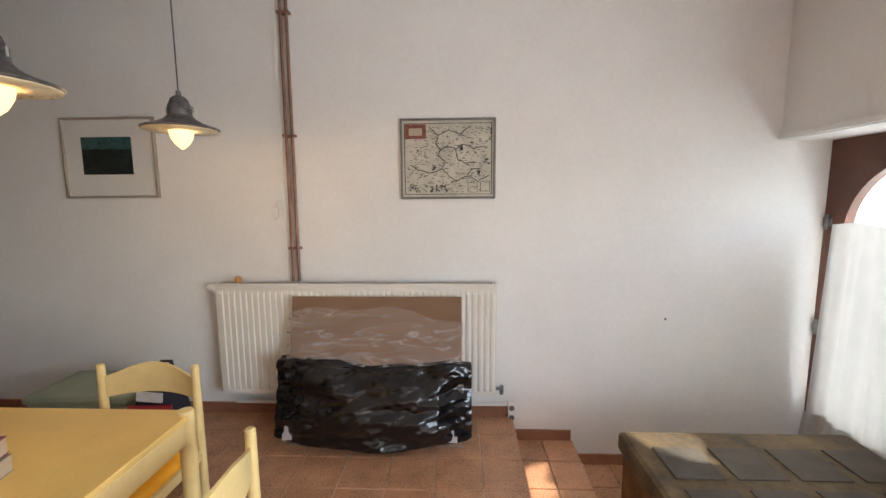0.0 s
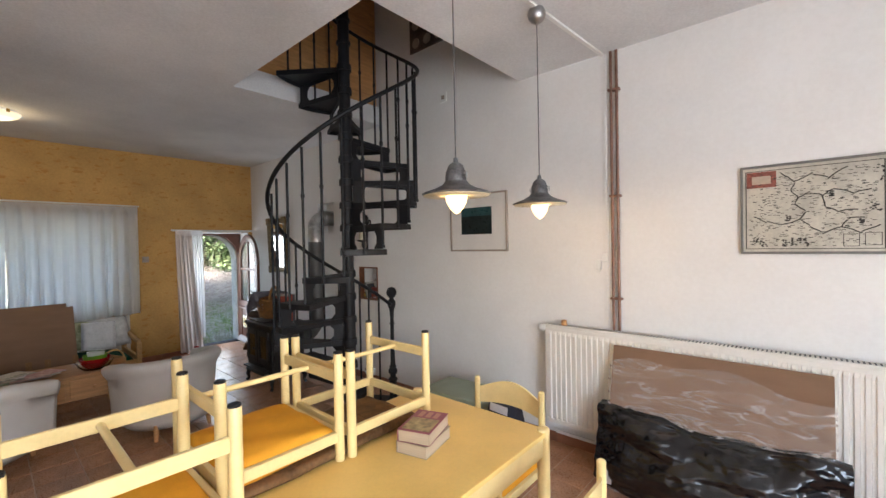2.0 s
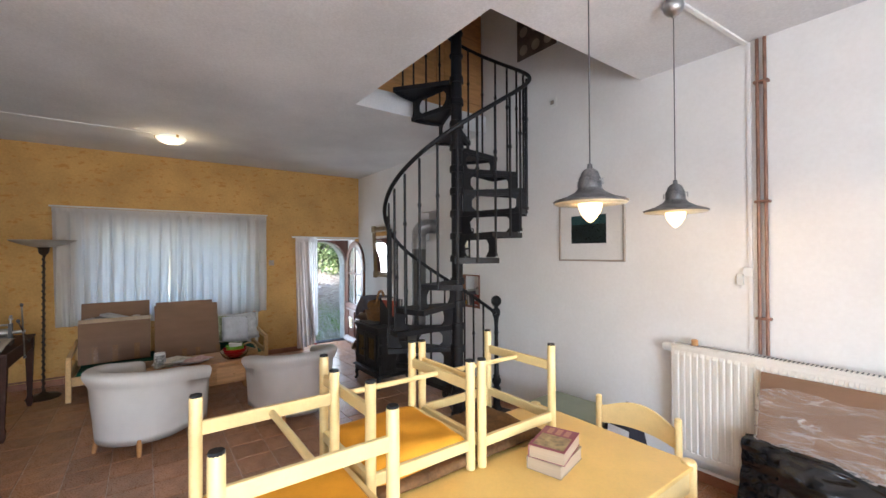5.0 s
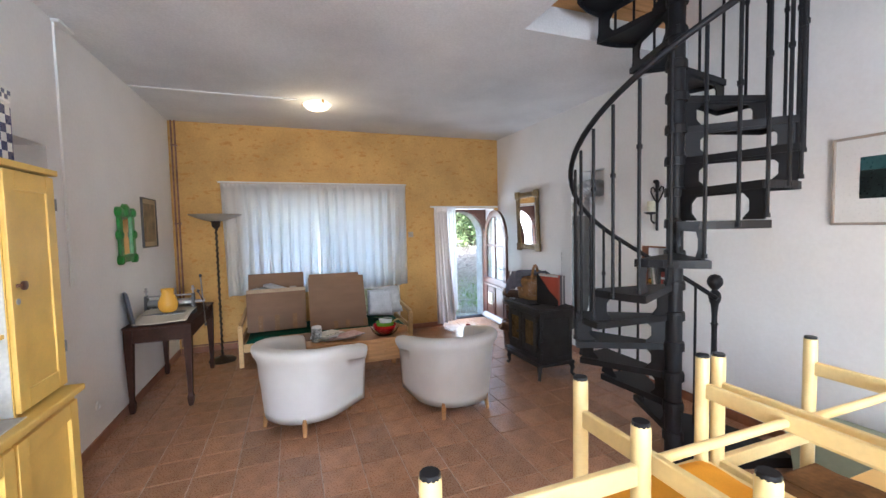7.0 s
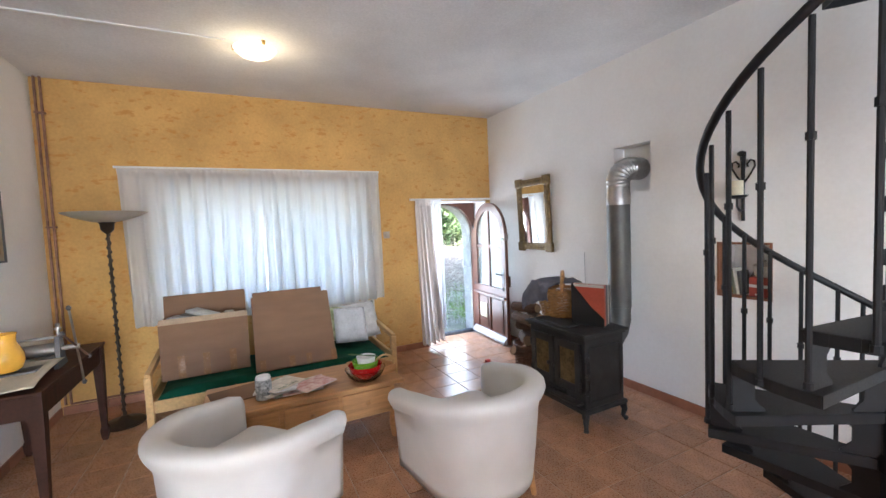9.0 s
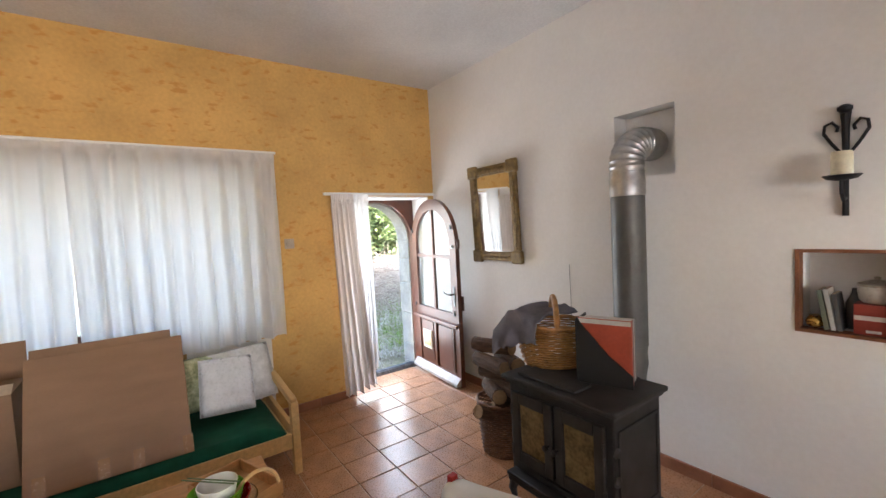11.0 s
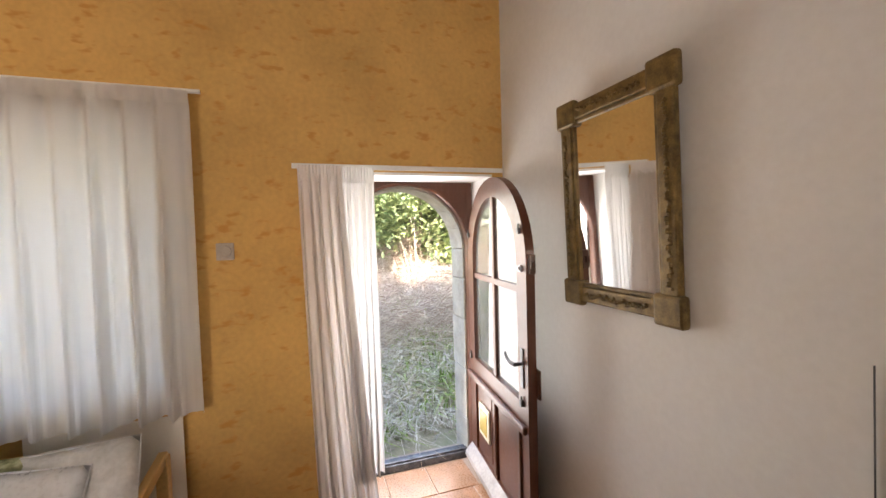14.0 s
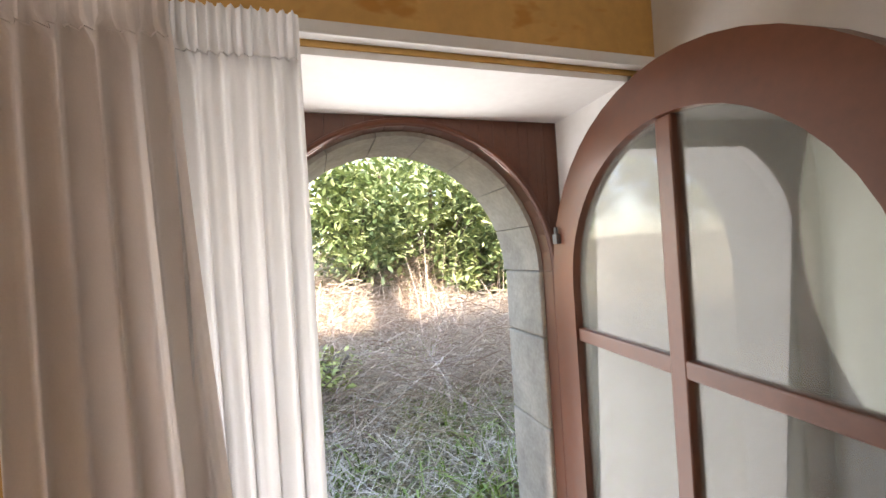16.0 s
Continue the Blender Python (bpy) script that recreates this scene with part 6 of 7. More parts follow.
ob_ = thing("open_cardboard_box", "open brown cardboard box with grey papers on top", "cardboard box", m=pose(-6.74, -0.74, 0.338, 0, 0, 1))
part("front", bx(bm_new(), 0, 0.005, -0.345, 0.345, 0, 0.485), M_BOX, ob_)
part("side", bx(bm_new(), -0.40, 0, -0.345, -0.34, 0, 0.485), M_BOX, ob_)
part("side", bx(bm_new(), -0.40, 0, 0.34, 0.345, 0, 0.485), M_BOX, ob_)
part("bottom", bx(bm_new(), -0.40, 0, -0.34, 0.34, 0, 0.005), M_BOX, ob_)
part("back", bx(bm_new(), -0.40, -0.395, -0.34, 0.34, 0.005, 0.485), M_BOX, ob_)
part("back_flap", bx(bm_new(), -0.004, 0.0, -0.345, 0.345, 0, 0.20), M_BOX, ob_, m=pose(-0.395, 0, 0.485, 0, -8, 0))
part("front_flap", bx(bm_new(), 0.0, 0.004, -0.345, 0.345, 0, 0.075), mat("pale_cardboard", (0.55, 0.42, 0.30), 0.85), ob_, m=pose(0.003, 0, 0.485, 0, -62, 0))
for y in (-0.22, -0.03, 0.18):
    part("tape", bx(bm_new(), 0.0055, 0.007, y, y + 0.055, 0.002, 0.20), M_TAPE, ob_)
part("filling", bx(bm_new(), -0.39, -0.005, -0.335, 0.335, 0.006, 0.475), M_BOX, ob_)
for i, (x, y, z, rz, ry, w_, c_, lb) in enumerate(((-0.22, -0.05, 0.482, 55, 6, 0.30, (0.10, 0.10, 0.11), "dark grey ring binder lying in the box"), (-0.17, -0.16, 0.482, 60, 4, 0.26, (0.32, 0.32, 0.34), "grey plastic folder lying in the box"), (-0.20, -0.02, 0.512, 48, 10, 0.27, (0.50, 0.50, 0.51), "pale grey folder on top of the binder"))):
    fd = thing("folder", lb, "folder", "papers in the box", m=ob_.matrix_basis @ pose(x, y, z, 0, ry, rz))
    part("cover", bx(bm_new(), -w_ / 2, w_ / 2, -0.07, 0.07, 0, 0.028, bev=0.008), mat("folder_plastic", c_, 0.3), fd)
    part("page_block", bx(bm_new(), -w_ / 2 + 0.01, w_ / 2 + 0.003, -0.062, 0.062, 0.006, 0.021), wh, fd)
one("tape_roll", lathe(bm_new(), [(0.034, 0), (0.04, 0.002), (0.04, 0.05), (0.034, 0.052), (0.02, 0.05)], ob_.matrix_basis @ pose(-0.12, 0.20, 0.48), 20), mat("pale_roll", (0.5, 0.42, 0.34), 0.5), "pale roll of packing tape on the box", "tape roll", smooth=True)
fb = thing("flattened_cardboard_box", "flattened brown cardboard boxes leaning on the curtain", "cardboard box", m=pose(-6.52, 0.0, 0.335, 0, 0, 0))
for i, (dx, dy, h_, w_, rx) in enumerate(((0.0, 0.0, 0.70, 0.71, -25), (-0.05, -0.02, 0.735, 0.64, -24))):
    sh = part("sheet", bx(bm_new(), -0.02, 0.0, -w_ / 2, w_ / 2, 0, h_, bev=0.003), M_BOX, fb, m=pose(dx, dy, 0, 0, rx, 0))
    if i == 0:
        for y in (-0.32, -0.07, 0.08, 0.31):
            part("tape", bx(bm_new(), 0.0004, 0.0018, y, y + 0.05, 0.0, 0.10), M_TAPE, sh)
M_CUSH = mat("white_patterned_cotton", (0.62, 0.62, 0.62), 0.9, var=0.12, scale=14, fine=60, bump=0.3, bumpd=0.004)
M_CUSHG = mat("green_leaf_cotton", (0.45, 0.46, 0.30), 0.9, var=0.3, scale=16, tint=(0.10, 0.14, 0.05))
for (x, y, z, rx, ry, rz, w_, d_, h_, m_, lb) in ((-7.02, 0.72, 0.56, 8, 62, 6, 0.40, 0.40, 0.13, M_CUSH, "white speckled cushion leaning against the day bed arm"), (-6.92, 0.60, 0.55, -6, 58, -8, 0.38, 0.33, 0.09, mat("pale_plastic_wrap", (0.66, 0.67, 0.70), 0.3, var=0.08, scale=10), "pale grey plastic-wrapped cushion"), (-7.05, 0.42, 0.56, 0, 65, 0, 0.36, 0.36, 0.11, M_CUSHG, "green and white leaf-patterned cushion")):
    cu = thing("cushion", lb, "cushion", "cushions on the day bed", m=pose(x, y, z, rx, ry, rz))
    bm = bm_new()
    cushion(bm, w_, d_, h_)
    part("cover", bm, m_, cu, smooth="all")
    part("seam", tube(bm_new(), [(w_ / 2 * sx, d_ / 2 * sy, 0) for sx, sy in ((-1, -1), (1, -1), (1, 1), (-1, 1), (-1, -1))], 0.004, 6), m_, cu)
bed2 = thing("pale_board", "pale grey board standing behind the day bed", "board")
part("panel", bx(bm_new(), -7.345, -7.335, 0.40, 1.00, 0.08, 0.72, bev=0.002), M_RAD, bed2)

# ---- coffee table and what stands on it ----
ct = thing("coffee_table", "solid pine coffee table with drawers", "coffee table")
CX0, CX1, CY0, CY1, CZ = -5.98, -5.40, -0.70, 0.62, 0.45
part("tabletop", bx(bm_new(), CX0, CX1, CY0, CY1, CZ - 0.03, CZ, bev=0.006), M_PINE, ct)
part("body", bx(bm_new(), CX0 + 0.05, CX1 - 0.05, CY0 + 0.06, CY1 - 0.06, 0.20, CZ - 0.031, bev=0.004), M_PINE, ct)
for i in range(3):
    y0 = CY0 + 0.09 + 0.39 * i
    dr = part("drawer", bx(bm_new(), CX1 - 0.052, CX1 - 0.036, y0, y0 + 0.36, 0.225, 0.395, bev=0.005), M_PINE, ct)
    part("knob", lathe(bm_new(), [(0.010, 0), (0.016, 0.012), (0.016, 0.02), (0.006, 0.026)], pose(CX1 - 0.036, y0 + 0.18, 0.31, 0, 90), 12), M_PINE, dr, smooth=True)
for x in (CX0 + 0.06, CX1 - 0.06):
    for y in (CY0 + 0.07, CY1 - 0.07):
        part("leg", lathe(bm_new(), [(0.02, 0), (0.03, 0.04), (0.036, 0.12), (0.03, 0.2)], pose(x, y, 0), 14), M_PINE, ct, smooth=True)


def bowl(name, label, x, y, z, r, h_, m_, cat="bowl", group="stacked bowls"):
    pr = [(r * 0.5, 0), (r * 0.62, 0.004), (r * 0.86, h_ * 0.45), (r, h_), (r - 0.004, h_ + 0.001), (r * 0.82, h_ * 0.47), (r * 0.55, 0.012), (0.004, 0.010)]
    return one(name, lathe(bm_new(), pr, pose(x, y, z), 28), m_, label, cat, group, smooth=True)


bwx, bwy = -5.54, 0.37
bowl("bowl", "clear glass bowl holding coloured mixing bowls", bwx, bwy, CZ + 0.001, 0.15, 0.085, M_GLASS)
bowl("bowl", "red plastic mixing bowl in a stack", bwx + 0.005, bwy, CZ + 0.016, 0.125, 0.10, mat("red_plastic", (0.45, 0.012, 0.012), 0.25))
bowl("bowl", "green plastic mixing bowl in a stack", bwx, bwy + 0.005, CZ + 0.045, 0.10, 0.10, mat("green_plastic", (0.16, 0.38, 0.03), 0.25))
bowl("bowl", "small white bowl on top of the stack", bwx + 0.005, bwy + 0.01, CZ + 0.085, 0.072, 0.09, M_WHITEP)
for dy in (0.0, 0.02):
    one("chopstick", rod(bm_new(), (bwx - 0.10, bwy - 0.10 + dy, CZ + 0.178), (bwx + 0.07, bwy + 0.06 + dy, CZ + 0.182), 0.003, n=6), mat("green_stick", (0.10, 0.16, 0.07), 0.5), "thin green stick lying across the bowls", "stick", "sticks on the bowls")
tray = thing("wooden_tray", "wooden serving tray with hoop handle and jars", "tray", m=pose(-5.70, 0.46, CZ + 0.001, 0, 0, 20))
part("floor", bx(bm_new(), -0.16, 0.16, -0.11, 0.11, 0, 0.01), M_PINE, tray)
for a in ((-0.16, 0.16, -0.118, -0.11), (-0.16, 0.16, 0.11, 0.118), (-0.168, -0.16, -0.118, 0.118), (0.16, 0.168, -0.118, 0.118)):
    part("side", bx(bm_new(), a[0], a[1], a[2], a[3], 0, 0.06, bev=0.002), M_PINE, tray)
part("handle", tube(bm_new(), [(0.164, 0.10 * math.cos(t), 0.055 + 0.10 * math.sin(t)) for t in [math.pi * i / 12 for i in range(13)]], 0.008, 8), M_PINEL, tray, smooth=True)
mug = thing("tin_mug", "white printed metal tin on the coffee table", "tin", m=pose(-5.58, -0.33, CZ + 0.001))
part("tin", lathe(bm_new(), [(0.05, 0), (0.052, 0.004), (0.052, 0.13), (0.048, 0.135)], n=24), mat("printed_tin", (0.55, 0.55, 0.53), 0.35, var=0.35, scale=30, tint=(0.06, 0.07, 0.07)), mug, smooth=True)
part("lid", lathe(bm_new(), [(0.048, 0.1355), (0.05, 0.14), (0.046, 0.155), (0.012, 0.16)], n=24), M_WHITEP, mug, smooth=True)
M_MAG = [mat("magazine_" + n_, c_, 0.4, var=0.35, scale=22, tint=t_) for n_, c_, t_ in (("cream", (0.62, 0.56, 0.46), (0.5, 0.42, 0.3)), ("green", (0.36, 0.42, 0.26), (0.1, 0.16, 0.05)), ("red", (0.6, 0.48, 0.42), (0.42, 0.08, 0.06)), ("white", (0.68, 0.67, 0.65), (0.45, 0.42, 0.4)))]
rng = random.Random(21)
mags = []
for i in range(9):
    x, y = -5.62 + rng.uniform(-0.10, 0.06), -0.08 + rng.uniform(-0.17, 0.16)
    z = CZ + 0.001 + 0.0062 * i
    mg = thing("magazine", "glossy magazine in a loose pile on the coffee table", "magazine", "magazines", m=pose(x, y, z, 0, 0, rng.uniform(-40, 40)))
    part("page_block", bx(bm_new(), -0.10, 0.10, -0.135, 0.135, 0, 0.005), wh, mg)
    part("cover", bx(bm_new(), -0.1005, 0.1005, -0.1355, 0.1355, 0.0051, 0.0058), M_MAG[i % 4], mg)
    mags.append((mg, z))
txt = bpy.data.curves.new("title", 'FONT')
txt.body, txt.size, txt.extrude, txt.align_x, txt.align_y = "NATURE", 0.042, 0.0003, 'CENTER', 'CENTER'
to = new("title", txt)
bpy.context.view_layer.update()
me = bpy.data.meshes.new_from_object(to.evaluated_get(bpy.context.evaluated_depsgraph_get()))
bpy.data.objects.remove(to)
me.materials.append(mat("title_green", (0.10, 0.16, 0.06), 0.4))
ti = new("title", me)
ti.parent = mags[-1][0]
ti.matrix_basis = pose(0.07, 0, 0.0064, 0, 0, 90)
one("cardboard_sheet", bx(bm_new(), -0.14, 0.14, -0.18, 0.18, 0, 0.006, pose(-5.76, -0.48, CZ + 0.001, 0, 0, 14)), M_BOX, "torn piece of cardboard on the coffee table", "cardboard")

# ---- desk with the little etching press ----
M_TABW = mat("dark_table_wood", (0.05, 0.019, 0.011), 0.55, var=0.25, scale=5, fine=50, stretch=(8, 1, 1), bump=0.08, bumpd=0.002, spec=0.2)
dk = thing("side_table", "dark-stained wooden side table with tapered legs", "table")
KX0, KX1, KY0, KY1, KZ = -6.64, -5.49, -1.95, -1.42, 0.775
part("tabletop", bx(bm_new(), KX0, KX1, KY0, KY1, KZ - 0.022, KZ, bev=0.005), M_TABW, dk)
for a in ((KX0 + 0.06, KX1 - 0.06, KY0 + 0.02, KY0 + 0.04), (KX0 + 0.06, KX1 - 0.06, KY1 - 0.04, KY1 - 0.02)):
    part("apron", bx(bm_new(), a[0], a[1], a[2], a[3], KZ - 0.15, KZ - 0.0225), M_TABW, dk)
for x in (KX0 + 0.03, KX1 - 0.05):
    part("apron", bx(bm_new(), x, x + 0.02, KY0 + 0.05, KY1 - 0.05, KZ - 0.15, KZ - 0.0225), M_TABW, dk)
for x, sx in ((KX0 + 0.045, -1), (KX1 - 0.045, 1)):
    for y in (KY0 + 0.04, KY1 - 0.04):
        bm = bm_new()
        loft(bm, [[Vector((x + u * w_ + 0.02 * sx * (KZ - z) * 0.6, y + v * w_, z)) for u, v in ((-1, -1), (1, -1), (1, 1), (-1, 1))] for w_, z in ((0.014, 0.0), (0.022, 0.03), (0.026, 0.09), (0.017, 0.12), (0.019, 0.16), (0.032, 0.60), (0.033, KZ - 0.0225))])
        part("leg", bm, M_TABW, dk, bev=0.003)
pr = thing("etching_press", "small steel hand press with a crossed handle", "press", m=pose(-6.02, -1.70, KZ + 0.001, 0, 0, 2))
part("bed", bx(bm_new(), -0.26, 0.30, -0.17, 0.17, 0.05, 0.062, bev=0.003), M_ZINC, pr)
for y in (-0.20, 0.20):
    fr = part("cheek", prism(bm_new(), [(-0.09, 0.0), (0.09, 0.0), (0.05, 0.06), (0.035, 0.2), (-0.035, 0.2), (-0.05, 0.06)], 'y', y - 0.012, y + 0.012), M_LEAD, pr, bev=0.003)
    part("screw", lathe(bm_new(), [(0.008, 0.2), (0.008, 0.235), (0.018, 0.237), (0.018, 0.25), (0.008, 0.252), (0.014, 0.27), (0.006, 0.28)], pose(0, y, 0), 12), M_STEEL, fr, smooth=True)
for z, r in ((0.115, 0.04), (0.035, 0.03)):
    part("roller", rod(bm_new(), (0, -0.185, z), (0, 0.185, z), r, n=20), M_STEEL, pr, smooth=True)
part("tie_bar", rod(bm_new(), (0, -0.2, 0.19), (0, 0.2, 0.19), 0.009), M_STEEL, pr, smooth=True)
part("tie_bar", rod(bm_new(), (0.06, -0.2, 0.04), (0.06, 0.2, 0.04), 0.009), M_STEEL, pr, smooth=True)
hub = part("hub", rod(bm_new(), (0, 0.212, 0.115), (0, 0.30, 0.115), 0.016), M_STEEL, pr, smooth=True)
for k, a in enumerate((28, 72, 208, 252)):
    dx, dz = math.cos(radians(a)), math.sin(radians(a))
    sp = part("spoke", rod(bm_new(), (0, 0.285, 0.115), (0.27 * dx, 0.285, 0.115 + 0.27 * dz), 0.0065), M_STEEL if k % 2 else M_DARKW, pr, smooth=True)
    part("grip", lathe(bm_new(), [(0.008, -0.016), (0.016, 0), (0.008, 0.016)], pose(0.28 * dx, 0.285, 0.115 + 0.28 * dz), 12), M_LEAD, sp, smooth=True)
one("paper_sheet", sheet(bm_new(), 14, 10, lambda u, v: Vector((-5.97 + 0.46 * u, -1.88 + 0.42 * v, KZ + 0.072 - 0.055 * u ** 2 + 0.006 * math.sin(5 * v + 3 * u))), 0.002), mat("cream_blotter", (0.52, 0.47, 0.38), 0.8, var=0.08), "curling cream paper sheet on the press", "paper", smooth="all")
vs = thing("vase", "glossy yellow ceramic jug standing on the paper", "vase", m=pose(-5.775, -1.66, KZ + 0.068))
part("body", lathe(bm_new(), [(0.045, 0), (0.068, 0.015), (0.082, 0.06), (0.08, 0.10), (0.06, 0.15), (0.05, 0.175), (0.054, 0.21), (0.058, 0.222), (0.052, 0.222), (0.046, 0.19), (0.03, 0.17)], n=28), mat("yellow_glaze", (0.78, 0.42, 0.05), 0.22, var=0.06), vs, smooth=True)
part("spout", bx(bm_new(), -0.012, 0.02, -0.012, 0.012, 0.2, 0.224, pose(0.05, 0, 0)), bpy.data.materials["yellow_glaze"], vs)
fr = thing("leaning_picture", "dark blue framed panel leaning against the wall", "picture", m=pose(-5.62, -1.90, KZ + 0.001, 9, 0, 24))
part("frame", bx(bm_new(), -0.10, 0.10, -0.012, 0.012, 0, 0.30, bev=0.004), mat("slate_frame", (0.045, 0.05, 0.07), 0.4), fr)
part("panel", bx(bm_new(), -0.075, 0.075, 0.0122, 0.015, 0.03, 0.27), mat("slate_panel", (0.07, 0.085, 0.12), 0.3, var=0.25), fr)
one("book", bx(bm_new(), -6.55, -6.33, -1.90, -1.74, KZ + 0.001, KZ + 0.028, bev=0.003), wh, "thin white booklet lying on the side table", "book")

# ---- south wall: green mirror, small picture, switch, conduit ----
gmr = thing("wall_mirror", "small mirror in a bright green carved frame", "mirror")
M_GRN = mat("bright_green_gloss", (0.025, 0.23, 0.03), 0.3, var=0.2, scale=18, bump=0.4, bumpd=0.008)
gx0, gx1, gz0, gz1 = -5.95, -5.55, 1.32, 1.85
for a in ((gx0 + 0.02, gx0 + 0.09, gz0 + 0.03, gz1 - 0.03), (gx1 - 0.09, gx1 - 0.02, gz0 + 0.03, gz1 - 0.03), (gx0 + 0.09, gx1 - 0.09, gz0 + 0.02, gz0 + 0.09), (gx0 + 0.09, gx1 - 0.09, gz1 - 0.10, gz1 - 0.03)):
    part("frame_rail", bx(bm_new(), a[0], a[1], YS + 0.001, YS + 0.03, a[2], a[3], bev=0.008), M_GRN, gmr)
for x in (gx0 + 0.035, gx1 - 0.035):
    for z in (gz0 + 0.045, (gz0 + gz1) / 2, gz1 - 0.06):
        part("carved_boss", lathe(bm_new(), [(0.045, 0), (0.044, 0.03), (0.03, 0.042), (0.008, 0.046)], pose(x, YS + 0.001, z, -90), 16), M_GRN, gmr, smooth=True)
part("crest", lathe(bm_new(), [(0.065, 0), (0.06, 0.03), (0.035, 0.044), (0.008, 0.048)], pose((gx0 + gx1) / 2, YS + 0.001, gz1 - 0.045, -90), 20), M_GRN, gmr, smooth=True)
part("mirror_glass", bx(bm_new(), gx0 + 0.085, gx1 - 0.085, YS + 0.008, YS + 0.012, gz0 + 0.085, gz1 - 0.095), M_MIRR, gmr)
sp_ = thing("framed_picture", "small brown print in a thin black frame", "picture")
qx0, qx1, qz0, qz1 = -6.66, -6.20, 1.445, 1.965
for a in ((qx0, qx1, qz0, qz0 + 0.014), (qx0, qx1, qz1 - 0.014, qz1), (qx0, qx0 + 0.014, qz0 + 0.014, qz1 - 0.014), (qx1 - 0.014, qx1, qz0 + 0.014, qz1 - 0.014)):
    part("frame_bar", bx(bm_new(), a[0], a[1], YS + 0.001, YS + 0.022, a[2], a[3], bev=0.002), M_LEAD, sp_)
part("mount", bx(bm_new(), qx0 + 0.014, qx1 - 0.014, YS + 0.008, YS + 0.011, qz0 + 0.014, qz1 - 0.014), mat("tan_mount", (0.40, 0.32, 0.20), 0.4), sp_)
part("print", bx(bm_new(), qx0 + 0.06, qx1 - 0.06, YS + 0.0112, YS + 0.0135, qz0 + 0.06, qz1 - 0.06), mat("brown_print", (0.20, 0.15, 0.08), 0.4, var=0.4, scale=9), sp_)
sw = thing("light_switch", "white double light switch on the wall", "switch")
part("plate", bx(bm_new(), -4.80, -4.72, YS + 0.0005, YS + 0.012, 1.24, 1.40, bev=0.003), M_WHITEP, sw)
for z in (1.26, 1.34):
    part("rocker", bx(bm_new(), -4.785, -4.735, YS + 0.0122, YS + 0.018, z, z + 0.045, bev=0.002), M_WHITEP, sw)
one("wall_socket", lathe(bm_new(), [(0.035, 0), (0.035, 0.008), (0.02, 0.012), (0.02, 0.006)], pose(-5.0, YS + 0.0005, 0.30, -90), 20), M_WHITEP, "round white socket low on the wall", "socket", smooth=True)
one("cable_conduit", bx(bm_new(), -4.75, -4.725, YS + 0.0005, YS + 0.016, 1.40, ZC - 0.02, bev=0.003), M_WHITEP, "white vertical cable conduit on the wall", "conduit")
one("junction_box", bx(bm_new(), -4.91, -4.71, YS + 0.0005, YS + 0.05, ZC - 0.02, ZC - 0.001, bev=0.004), M_WHITEP, "flat white cable box at the ceiling", "junction box")
one("cable_conduit", bx(bm_new(), -6.045, -6.025, YS + 0.002, -0.40, ZC - 0.012, ZC - 0.001, bev=0.002), M_WHITEP, "white cable conduit across the ceiling", "conduit")
cl = thing("ceiling_lamp", "lit shallow frosted glass ceiling lamp with brass clips", "ceiling lamp", m=pose(-6.07, -0.21, 0))
part("back_plate", lathe(bm_new(), [(0.12, ZC - 0.02), (0.12, ZC - 0.001)], n=28), M_WHITEP, cl)
part("dome", lathe(bm_new(), [(0.155, ZC - 0.03), (0.15, ZC - 0.04), (0.12, ZC - 0.07), (0.07, ZC - 0.09), (0.01, ZC - 0.096)], n=32), M_DOME, cl, "lit frosted glass dome", smooth="all").visible_shadow = False
for a in (20, 140, 260):
    part("clip", bx(bm_new(), 0.148, 0.162, -0.012, 0.012, ZC - 0.045, ZC - 0.012, bev=0.002), M_BRASS, cl, m=pose(0, 0, 0, 0, 0, a))
pp = thing("heating_pipes", "pair of copper heating pipes in the room corner", "pipes")
for y in (YS + 0.045, YS + 0.085):
    part("pipe", rod(bm_new(), (XW + 0.035, y, 0.10), (XW + 0.035, y, ZC - 0.002), 0.0105, n=12), M_COPPER, pp, smooth=True)
for z in (0.5, 1.7, 2.7):
    part("clip", bx(bm_new(), XW + 0.0005, XW + 0.05, YS + 0.03, YS + 0.10, z, z + 0.016, bev=0.002), M_COPPER, pp)
part("floor_run", rod(bm_new(), (XW + 0.035, YS + 0.085, 0.10), (XW + 0.035, -1.2, 0.10), 0.0105, n=12), M_COPPER, pp, smooth=True)
ths = thing("wall_thermostat", "small round beige-grey dial on the ochre wall", "thermostat")
part("plate", bx(bm_new(), XW + 0.0005, XW + 0.012, 1.17, 1.25, 1.445, 1.53, bev=0.004), M_FRW, ths)
part("dial", lathe(bm_new(), [(0.03, 0), (0.028, 0.012), (0.012, 0.014)], pose(XW + 0.0122, 1.21, 1.488, 0, 90), 20), M_FRW, ths, smooth=True)

